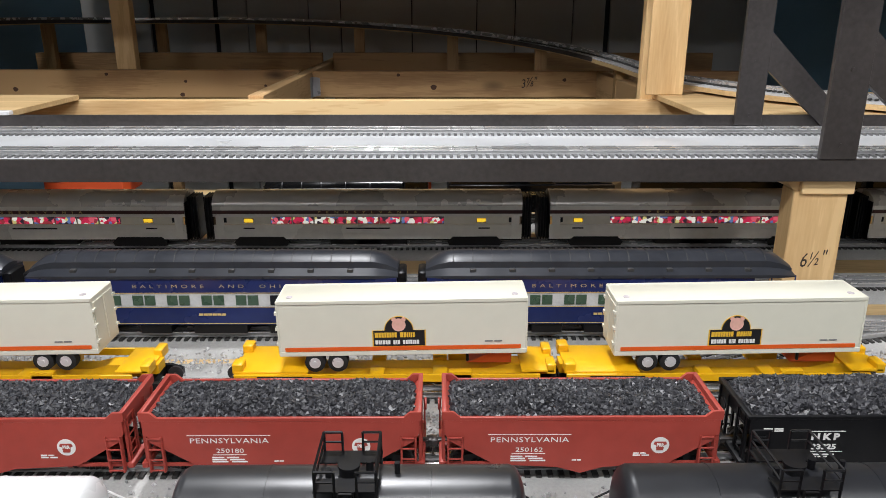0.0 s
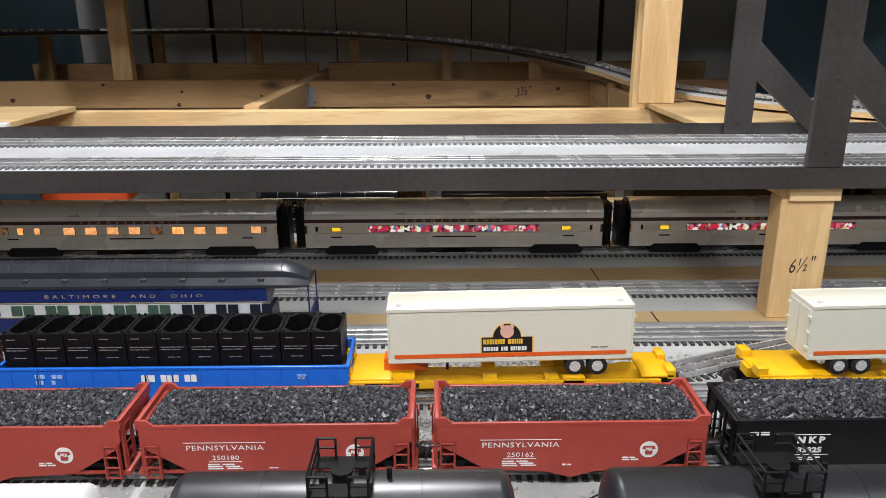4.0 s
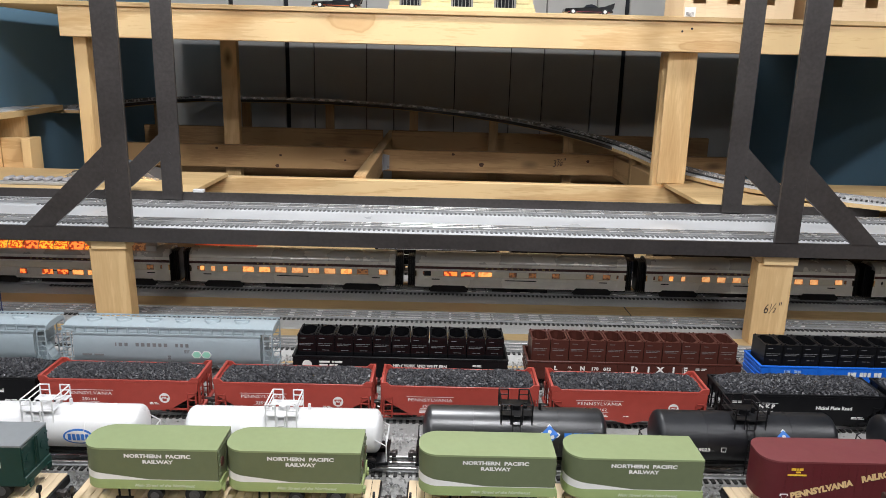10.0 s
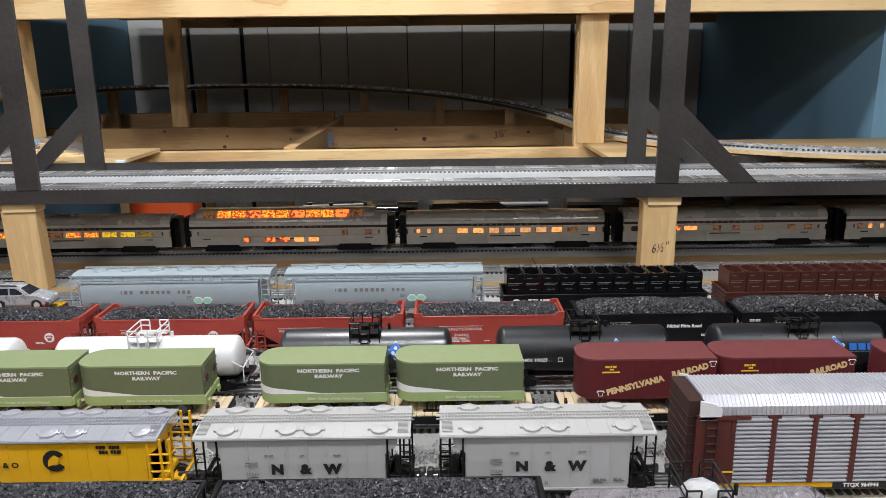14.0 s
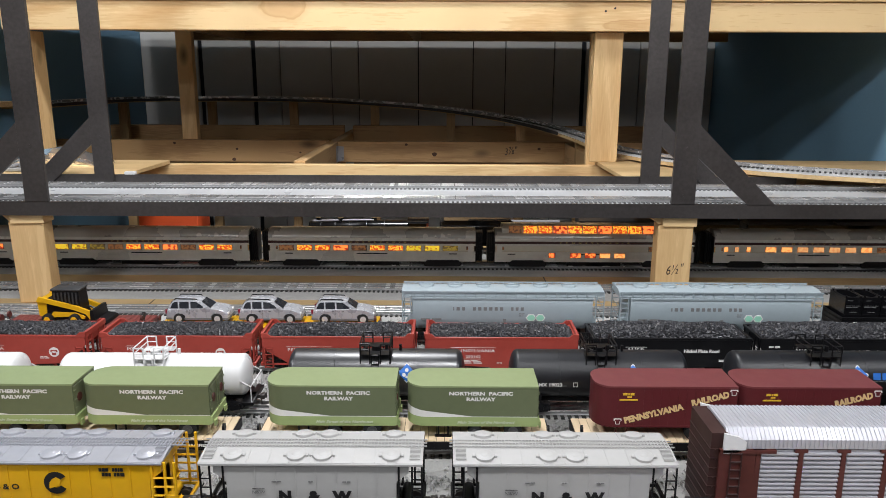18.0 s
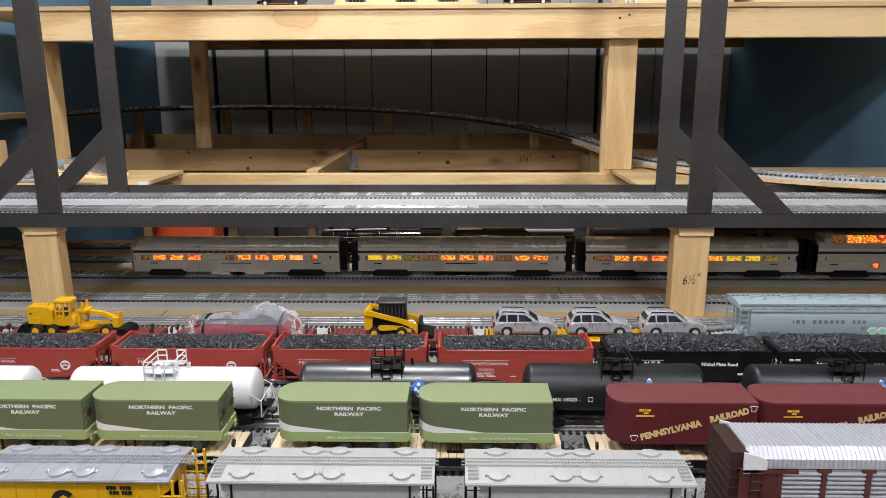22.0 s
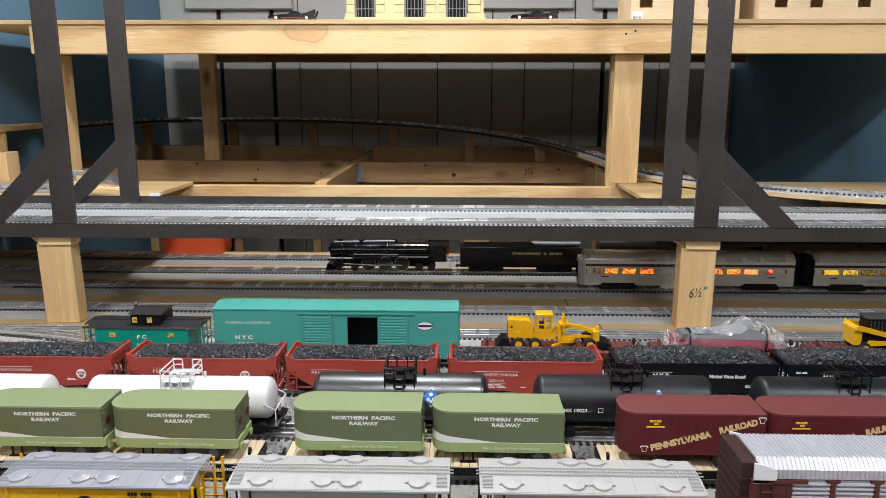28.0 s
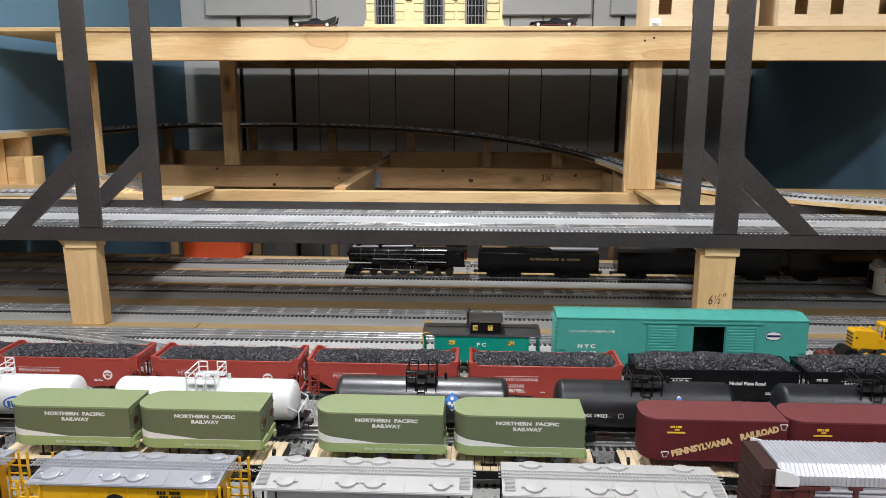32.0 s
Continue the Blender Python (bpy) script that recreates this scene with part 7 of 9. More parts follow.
def suv(x):
    t = thing("toy_suv", "silver die-cast toy sport utility car chained on a flat car", "toy car", "silver toy cars", (x, Y_FREIGHT, Z_F + 0.0290))
    w = 0.021
    # lower body with wheel arches, rounded over at both flanks
    low = [(-0.0545, 0.0085), (-0.0565, 0.013), (-0.0560, 0.020), (-0.0540, 0.0250), (-0.0515, 0.0275), (0.020, 0.0285), (0.034, 0.0275), (0.046, 0.0250), (0.0535, 0.0215), (0.0562, 0.0160), (0.0562, 0.0100), (0.0535, 0.0075),
           (0.0475, 0.0075), (0.0460, 0.0150), (0.0410, 0.0192), (0.0310, 0.0192), (0.0260, 0.0150), (0.0245, 0.0070),
           (-0.0215, 0.0070), (-0.0230, 0.0150), (-0.0280, 0.0192), (-0.0380, 0.0192), (-0.0430, 0.0150), (-0.0445, 0.0075)]
    bm = bmesh.new()
    loft_side(bm, low, [(-w, 0.965, 0.014), (-w + 0.0012, 0.99, 0.014), (-w + 0.004, 1.0, 0.014), (w - 0.004, 1.0, 0.014), (w - 0.0012, 0.99, 0.014), (w, 0.965, 0.014)])
    part("body", bm, CAR_SILVER, t, smooth=50)
    bm = bmesh.new()
    box(bm, -0.0235, 0.0265, -w - 0.0005, w + 0.0005, 0.0068, 0.0112, 0.0008)
    for s in (-1, 1):
        box(bm, s * 0.0505 - 0.0065, s * 0.0505 + 0.0065, -w - 0.0002, w + 0.0002, 0.0072, 0.0120, 0.0010)
    part_islands("bumper_trim", bm, CLADDING, t)
    # greenhouse, leaning in towards the roof
    edge = [(-0.0520, 0.0270), (-0.0490, 0.0345), (-0.0455, 0.0400), (-0.0400, 0.0432), (-0.0280, 0.0442), (-0.0100, 0.0440), (0.0000, 0.0430), (0.0060, 0.0405), (0.0150, 0.0345), (0.0240, 0.0280)]
    bm = bmesh.new()
    lean = [(-1.0, 0.0004), (-0.80, -0.0002), (0.80, -0.0002), (1.0, 0.0004)]
    rings = [[bm.verts.new((a, math.copysign(w - 0.0006 - (b - 0.027) * 0.24, k) * abs(k), b - (0.0016 if abs(k) == 1.0 and b > 0.039 else 0.0))) for a, b in edge] for k, _ in lean]
    for ra, rb in zip(rings, rings[1:]):
        for i in range(len(edge) - 1):
            bm.faces.new((ra[i], ra[i + 1], rb[i + 1], rb[i]))
    bm.faces.new(rings[0])
    bm.faces.new(rings[-1])
    part("cabin", bm, CAR_SILVER, t, smooth=45)
    panes = ([(-0.0478, 0.0288), (-0.0440, 0.0370), (-0.0405, 0.0398), (-0.0345, 0.0402), (-0.0338, 0.0286)],
             [(-0.0312, 0.0286), (-0.0316, 0.0404), (-0.0150, 0.0404), (-0.0140, 0.0286)],
             [(-0.0112, 0.0286), (-0.0118, 0.0402), (-0.0015, 0.0398), (0.0030, 0.0375), (0.0150, 0.0292)])
    for s in (-1, 1):
        for pts in panes:
            bm = bmesh.new()
            bm.faces.new([bm.verts.new((a, s * (w - 0.0003 - (b - 0.027) * 0.24), b)) for a, b in pts])
            part("side_window", bm, CAR_GLASS, t, smooth=0)
    for name, p, q in (("windscreen", (0.0072, 0.0402), (0.0232, 0.0292)), ("rear_window", (-0.0462, 0.0395), (-0.0506, 0.0312))):
        bm = bmesh.new()
        k = 0.0004 if name == "windscreen" else -0.0004
        bm.faces.new([bm.verts.new(v) for v in ((p[0] + k, -w + 0.0062, p[1]), (q[0] + k, -w + 0.0035, q[1]), (q[0] + k, w - 0.0035, q[1]), (p[0] + k, w - 0.0062, p[1]))])
        part(name, bm, CAR_GLASS, t, smooth=0)
    for s in (-1, 1):
        bm = bmesh.new()
        prism(bm, [(-0.0420, 0.0425), (-0.0390, 0.0458), (-0.0020, 0.0452), (0.0010, 0.0425), (-0.0030, 0.0440), (-0.0380, 0.0446)], "y", s * 0.0142 - 0.0009, s * 0.0142 + 0.0009)
        part("roof_rail", bm, BLACK, t)
        bm = bmesh.new()
        box(bm, 0.012, 0.0155, s * (w + 0.0012) - 0.0018, s * (w + 0.0012) + 0.0018, 0.0285, 0.0315, 0.0006)
        part("wing_mirror", bm, CAR_SILVER, t)
        bm = bmesh.new()
        box(bm, 0.0500, 0.0560, s * 0.0155 - 0.0042, s * 0.0155 + 0.0042, 0.0165, 0.0210, 0.0010)
        part("headlight", bm, WHITE, t)
        bm = bmesh.new()
        box(bm, -0.0572, -0.0535, s * 0.0182 - 0.0022, s * 0.0182 + 0.0022, 0.0185, 0.0265, 0.0004)
        part("tail_light", bm, RED_TOY, t)
        bm = bmesh.new()
        for a in (-0.0325, -0.0130, 0.0165):
            box(bm, a - 0.0002, a + 0.0002, s * (w - 0.0001) - 0.0003, s * (w - 0.0001) + 0.0003, 0.0120, 0.0265)
        for a in (-0.0180, 0.0000):
            box(bm, a - 0.0020, a + 0.0020, s * (w + 0.0001) - 0.0004, s * (w + 0.0001) + 0.0004, 0.0238, 0.0246)
        part_islands("door_seam", bm, DARK_TRIM, t, smooth=0)
    for xx in (-0.033, 0.036):
        wheel(t, xx, -w - 0.0004, 0.0098, 0.0098, 0.007)
        wheel(t, xx, w - 0.0066, 0.0098, 0.0098, 0.007)
    return in_freight(t)


for sx in (-3.0985, -2.962, -2.825):
    suv(sx).scale = (1.04, 1.04, 1.04)
    b = bmesh.new()
    box(b, -0.045, 0.045, -0.018, 0.018, 0.0, 0.0015, 0.0003)
    pad = thing("loading_skid", "thin yellow skid under a toy car", "skid", "yellow skids", (sx, Y_FREIGHT, Z_F + 0.0272))
    part("plate", b, YELLOW, pad)
    in_freight(pad)


def skid_steer(x):
    t = thing("skid_steer_loader", "yellow and black toy skid-steer loader on a flat car", "toy loader", "", (x, Y_FREIGHT, Z_F + 0.0278))
    bm = bmesh.new()
    prism(bm, [(-0.040, 0.009), (-0.044, 0.036), (-0.036, 0.040), (-0.016, 0.030), (0.022, 0.020), (0.026, 0.008), (-0.036, 0.006)], "y", -0.015, 0.015)
    part("chassis", bm, BLACK, t)
    bm = bmesh.new()
    prism(bm, [(-0.046, 0.012), (-0.048, 0.040), (-0.040, 0.044), (-0.033, 0.036), (-0.034, 0.012)], "y", -0.017, 0.017)
    part("engine_cover", bm, DEEP_YELLOW, t)
    bm = bmesh.new()
    prism(bm, [(-0.024, 0.026), (-0.023, 0.054), (0.020, 0.054), (0.022, 0.022)], "y", -0.0142, 0.0142)
    part("cab", bm, BLACK, t)
    bm = bmesh.new()
    box(bm, -0.026, 0.022, -0.0155, 0.0155, 0.054, 0.058, 0.0012)
    part("cab_roof", bm, DARK_TRIM, t)
    bm = bmesh.new()
    for k in range(7):
        box(bm, -0.021 + k * 0.006, -0.0185 + k * 0.006, -0.0149, 0.0149, 0.032, 0.052)
    part_islands("cab_bar", bm, DARK_TRIM, t)
    for s in (-1, 1):
        bm = bmesh.new()
        prism(bm, [(-0.047, 0.038), (-0.043, 0.046), (-0.034, 0.044), (0.020, 0.030), (0.040, 0.022), (0.048, 0.008), (0.040, 0.006), (0.032, 0.017), (0.014, 0.024), (-0.034, 0.036)], "y", s * 0.0192 - 0.002, s * 0.0192 + 0.002)
        prism(bm, [(-0.026, 0.014), (-0.022, 0.020), (0.014, 0.019), (0.030, 0.012), (0.028, 0.008), (0.010, 0.013), (-0.024, 0.011)], "y", s * 0.0182 - 0.0016, s * 0.0182 + 0.0016)
        part("lift_arm", bm, DEEP_YELLOW, t)
        for xx in (-0.030, 0.014):
            wheel(t, xx, -0.0255 if s < 0 else 0.0185, 0.009, 0.009, 0.007, hub=DEEP_YELLOW)
    bm = bmesh.new()
    prism(bm, [(0.040, 0.002), (0.066, 0.001), (0.064, 0.005), (0.048, 0.008), (0.046, 0.024), (0.041, 0.024)], "y", -0.024, 0.024)
    part("bucket", bm, BLACK, t)
    return in_freight(t)


skid_steer(-3.343).scale = (1.14, 1.14, 1.14)


def grader(x):
    t = thing("road_grader", "yellow toy motor grader with big tyres on a flat car", "toy grader", "", (x, Y_FREIGHT, Z_F + 0.0278))
    bm = bmesh.new()
    prism(bm, [(-0.085, 0.022), (-0.086, 0.056), (-0.083, 0.059), (-0.045, 0.057), (-0.038, 0.050), (-0.038, 0.020)], "y", -0.0125, 0.0125)
    box(bm, -0.074, -0.062, -0.0135, 0.0135, 0.014, 0.036, 0.001)
    part("engine_cover", bm, DEEP_YELLOW, t)
    bm = bmesh.new()
    for k in range(4):
        box(bm, -0.0865, -0.0855, -0.011, 0.011, 0.028 + k * 0.007, 0.031 + k * 0.007)
    box(bm, -0.081, -0.077, -0.0129, -0.0124, 0.042, 0.046)
    part_islands("louvre", bm, DARK_TRIM, t)
    bm = bmesh.new()
    rod(bm, (-0.050, 0.002, 0.057), (-0.050, 0.002, 0.0635), 0.0024, seg=8)
    rod(bm, (-0.064, 0.003, 0.057), (-0.064, 0.003, 0.061), 0.0050, seg=10)
    box(bm, -0.078, -0.072, -0.004, 0.006, 0.0575, 0.0605, 0.0006)
    part_islands("exhaust", bm, DEEP_YELLOW, t)
    bm = bmesh.new()
    prism(bm, [(-0.038, 0.018), (-0.038, 0.030), (-0.030, 0.040), (-0.004, 0.036), (0.004, 0.024), (0.000, 0.018)], "y", -0.0105, 0.0105)
    part("cab_base", bm, DEEP_YELLOW, t)
    for xx in (-0.031, -0.017, -0.004):
        for yy in (-0.0115, 0.0115):
            bm = bmesh.new()
            box(bm, xx - 0.0014, xx + 0.0014, yy - 0.0012, yy + 0.0012, 0.034, 0.066)
            part("cab_pillar", bm, DEEP_YELLOW, t)
    bm = bmesh.new()
    for yy in (-0.0115, 0.0115):
        box(bm, -0.030, -0.005, yy - 0.0009, yy + 0.0009, 0.048, 0.0505)
    part_islands("cab_rail", bm, DEEP_YELLOW, t)
    bm = bmesh.new()
    box(bm, -0.0335, -0.0015, -0.0140, 0.0140, 0.0655, 0.0725, 0.0012)
    part("cab_roof", bm, DEEP_YELLOW, t)
    bm = bmesh.new()
    box(bm, -0.026, -0.016, -0.006, 0.006, 0.036, 0.052, 0.001)
    part("seat", bm, DARK_TRIM, t)
    bm = bmesh.new()
    prism(bm, [(-0.002, 0.030), (0.006, 0.044), (0.018, 0.050), (0.054, 0.045), (0.074, 0.036), (0.074, 0.028), (0.052, 0.038), (0.018, 0.041), (0.010, 0.032), (0.002, 0.022)], "y", -0.0045, 0.0045)
    part("front_boom", bm, DEEP_YELLOW, t)
    bm = bmesh.new()
    box(bm, 0.074, 0.086, -0.012, 0.012, 0.014, 0.036, 0.001)
    prism(bm, [(0.078, 0.036), (0.086, 0.036), (0.086, 0.044), (0.083, 0.044)], "y", -0.006, 0.006)
    part("front_axle_box", bm, DEEP_YELLOW, t)
    for yy in (-0.009, 0.009):
        bm = bmesh.new()
        rod(bm, (0.0195, yy, 0.034), (0.0195, yy, 0.060), 0.0034, seg=10)
        rod(bm, (0.0195, yy, 0.060), (0.0195, yy, 0.067), 0.0026, seg=10)
        rod(bm, (0.0195, yy, 0.034), (0.016, yy, 0.014), 0.0016, seg=6)
        part("blade_cylinder", bm, DEEP_YELLOW, t)
    bm = bmesh.new()
    box(bm, 0.010, 0.029, -0.0135, 0.0135, 0.046, 0.0525, 0.001)
    box(bm, 0.008, 0.014, -0.013, -0.008, 0.018, 0.046, 0.001)
    part("saddle", bm, DEEP_YELLOW, t)
    bm = bmesh.new()
    rod(bm, (0.024, 0, 0.0125), (0.024, 0, 0.019), 0.018, seg=22)
    prism(bm, [(0.010, -0.010), (0.072, -0.002), (0.072, 0.002), (0.010, 0.010)], "z", 0.0192, 0.0235)
    part("drawbar", bm, DEEP_YELLOW, t)
    bm = bmesh.new()
    prism(bm, [(-0.006, -0.027), (0.044, 0.022), (0.048, 0.020), (-0.002, -0.029)], "z", 0.001, 0.0120)
    part("blade", bm, DEEP_YELLOW, t)
    for xx in (-0.0660, -0.0350, 0.0670):
        for yy in (-0.025, 0.016):
            wheel(t, xx, yy, 0.0117, 0.0117, 0.009, hub=DEEP_YELLOW)
    bm = bmesh.new()
    prism(bm, [(0.0865, 0.003), (0.110, 0.001), (0.105, 0.012), (0.093, 0.016), (0.0865, 0.014)], "y", -0.022, 0.022)
    part("scarifier", bm, BLACK, t)
    bm = bmesh.new()
    prism(bm, [(-0.080, 0.004), (-0.108, 0.001), (-0.104, 0.010), (-0.097, 0.021), (-0.086, 0.021)], "y", -0.018, 0.018)
    part("ripper", bm, BLACK, t)
    return in_freight(t)


grader(-3.947).scale = (1.0, 1.0, 0.92)


def wrapped_load(x):
    t = thing("wrapped_load", "dark red machine strapped under clear crumpled plastic", "wrapped load", "", (x, Y_FREIGHT, Z_F + 0.0278))
    bm = bmesh.new()
    prism(bm, [(-0.092, 0.002), (-0.094, 0.021), (-0.060, 0.023), (0.070, 0.021), (0.082, 0.016), (0.086, 0.002)], "y", -0.0215, 0.0215)
    part("machine_bed", bm, RED_TOY, t)
    bm = bmesh.new()
    prism(bm, [(-0.090, 0.0235), (-0.086, 0.032), (0.020, 0.034), (0.032, 0.043), (0.050, 0.040), (0.074, 0.022)], "y", -0.019, 0.019)
    part("machine_cover", bm, CLADDING, t)
    bm = bmesh.new()
    rnd = random.Random(4)
    n, m = 30, 16
    rings = []
    for i in range(n + 1):
        u = -0.112 + 0.216 * i / n
        hi = 0.034 + 0.027 * max(0.0, 1 - abs(u - 0.038) / 0.06) - 0.010 * math.exp(-((u + 0.086) / 0.012) ** 2)
        wide = 0.026
        if i in (0, n):
            hi, wide = 0.014, 0.020
        ring = []
        for k in range(m):
            a = 2 * math.pi * k / m
            cy, cz = math.cos(a), math.sin(a)
            cy = math.copysign(abs(cy) ** 0.6, cy)
            cz = math.copysign(abs(cz) ** 0.6, cz)
            ring.append(bm.verts.new((u + rnd.uniform(-0.003, 0.003), wide * cy + rnd.uniform(-0.003, 0.003), max(0.0006, hi / 2 + hi / 2 * cz + rnd.uniform(-0.0035, 0.0035)))))
        rings.append(ring)
    for a, b in zip(rings, rings[1:]):
        for k in range(m):
            bm.faces.new((a[k], a[(k + 1) % m], b[(k + 1) % m], b[k]))
    ob = part("plastic_wrap", bm, PLASTIC_BAG, t, smooth=12)
    ob.visible_shadow = False
    for xx in (-0.076, 0.064):
        bm = bmesh.new()
        pts = [(xx + 0.005 * math.sin(a), 0.0275 * math.cos(a), 0.002 + 0.034 * math.sin(a) ** 0.7) for a in [math.pi * i / 12 for i in range(13)]]
        rings = [[bm.verts.new((p[0] + a, p[1] * b, p[2] * b)) for a, b in ((-0.0018, 0.99), (0.0018, 0.99), (0.0018, 1.04), (-0.0018, 1.04))] for p in pts]
        for ra, rb in zip(rings, rings[1:]):
            for k in range(4):
                bm.faces.new((ra[k], ra[(k + 1) % 4], rb[(k + 1) % 4], rb[k]))
        part("strap", bm, BLACK, t)
    return in_freight(t)


wrapped_load(-3.622)


def box_car(x):
    car = thing("box_car", "teal-green double-door box car with one door open", "box car", "", (x, Y_FREIGHT, Z_F))
    h, w, top = 0.226, 0.036, 0.104
    for a, b, c, d in ((-h, 0.022, 0.012, top), (0.078, h, 0.012, top), (0.022, 0.078, top - 0.012, top), (0.022, 0.078, 0.012, 0.022)):
        bm = bmesh.new()
        box(bm, a, b, -w, -w + 0.002, c, d)
        part("side_wall", bm, TEAL, car, smooth=0)
    bm = bmesh.new()
    box(bm, -h, h, w - 0.002, w, 0.012, top)
    part("side_wall", bm, TEAL, car, smooth=0)
    bm = bmesh.new()
    box(bm, -h + 0.001, h - 0.001, -w + 0.002, w - 0.002, 0.012, 0.015)
    part("floor_plate", bm, TEAL, car, smooth=0)
    # Black sheets inside the open door stand in for the interior's shade.
    bm = bmesh.new()
    box(bm, -h + 0.004, h - 0.004, -w + 0.004, -w + 0.0045, 0.015, 0.016)
    box(bm, -h + 0.003, h - 0.003, w - 0.0028, w - 0.0022, 0.0155, top - 0.001)
    part("dark_inner_lining", bm, BLACK, car)
    bm = bmesh.new()
    for s in (-1, 1):
        box(bm, s * h - 0.0015, s * h + 0.0015, -w + 0.0005, w - 0.0005, 0.012, top)
        for k in range(9):
            zz = 0.018 + k * 0.0092
            prism(bm, [(s * (h + 0.001), zz), (s * (h + 0.0042), zz + 0.003), (s * (h + 0.001), zz + 0.0068)], "y", -w + 0.003, w - 0.003)
    part_islands("end_rib", bm, TEAL, car, smooth=0)
    bm = bmesh.new()
    prism(bm, [(-w - 0.0015, top), (-w - 0.0015, top + 0.002), (0, top + 0.0085), (w + 0.0015, top + 0.002), (w + 0.0015, top)], "x", -h - 0.002, h + 0.002)
    for i in range(15):
        xx = -h + 0.015 + i * (2 * h - 0.03) / 14
        prism(bm, [(-w - 0.0015, top + 0.002), (0, top + 0.0095), (w + 0.0015, top + 0.002), (w, top + 0.001), (0, top + 0.0075), (-w, top + 0.001)], "x", xx - 0.0008, xx + 0.0008)
    part("roof", bm, TEAL, car, smooth=0)

    def door(b):
        box(b, -0.0275, 0.0275, -0.0008, 0.0008, 0.0, 0.080)
        for k in range(14):
            zz = 0.003 + k * 0.0055
            prism(b, [(-0.0016, zz + 0.0008), (-0.0006, zz), (-0.0006, zz + 0.0040), (-0.0016, zz + 0.0032)], "x", -0.024, 0.024)
        for xx in (-0.0265, 0.0265):
            box(b, xx - 0.001, xx + 0.001, -0.0022, 0.0, 0.0, 0.080)
    for dx in (-0.034, 0.107):
        part("sliding_door", shared("box_door", door, TEAL, 0), None, car, "ribbed teal sliding door", at=(dx, -w - 0.0012, 0.014))
    bm = bmesh.new()
    for xx in (-0.165, -0.105, 0.155, 0.195):
        box(bm, xx - 0.0004, xx + 0.0004, -w - 0.0004, -w, 0.013, top)
    box(bm, -0.07, 0.145, -w - 0.003, -w + 0.0, top - 0.0068, top - 0.0048)
    box(bm, -0.07, 0.145, -w - 0.003, -w + 0.0, 0.0105, 0.0125)
    for s in (-1, 1):
        ladder(bm, s * (h - 0.009), -w - 0.0015, 0.016, 0.045, w=0.012, n=5, r=0.0008)
    part("door_track", bm, TEAL, car)
    yf = -w - 0.0005
    lettering("CUSHION UNDERFRAME", 0.0066, INK_WHITE, car, -0.163, yf, 0.0795, stretch=1.15)
    lettering("N Y C", 0.010, INK_WHITE, car, -0.172, yf, 0.051, stretch=1.25, bold=0.0004)
    lettering("53423", 0.010, INK_WHITE, car, -0.168, yf, 0.037, stretch=1.2, bold=0.0004)
    for sc, m, lift in ((1.0, INK_BLACK, 0), (0.90, INK_WHITE, 0.0003)):
        bm = bmesh.new()
        prism(bm, [(0.166 + 0.0155 * sc * math.cos(a), 0.0765 + 0.0082 * sc * math.sin(a)) for a in [2 * math.pi * i / 24 for i in range(24)]], "y", yf - 0.0003 - lift, yf)
        part("oval_emblem", bm, m, car, smooth=0)
    bars([(0.1535, 0.1785, 0.0745, 0.0785)], NAVY, car, yf - 0.0006, "emblem_bar")
    running_gear(car, (-h + 0.045, h - 0.045), h + 0.005)
    return in_freight(car)


box_car(-4.353)


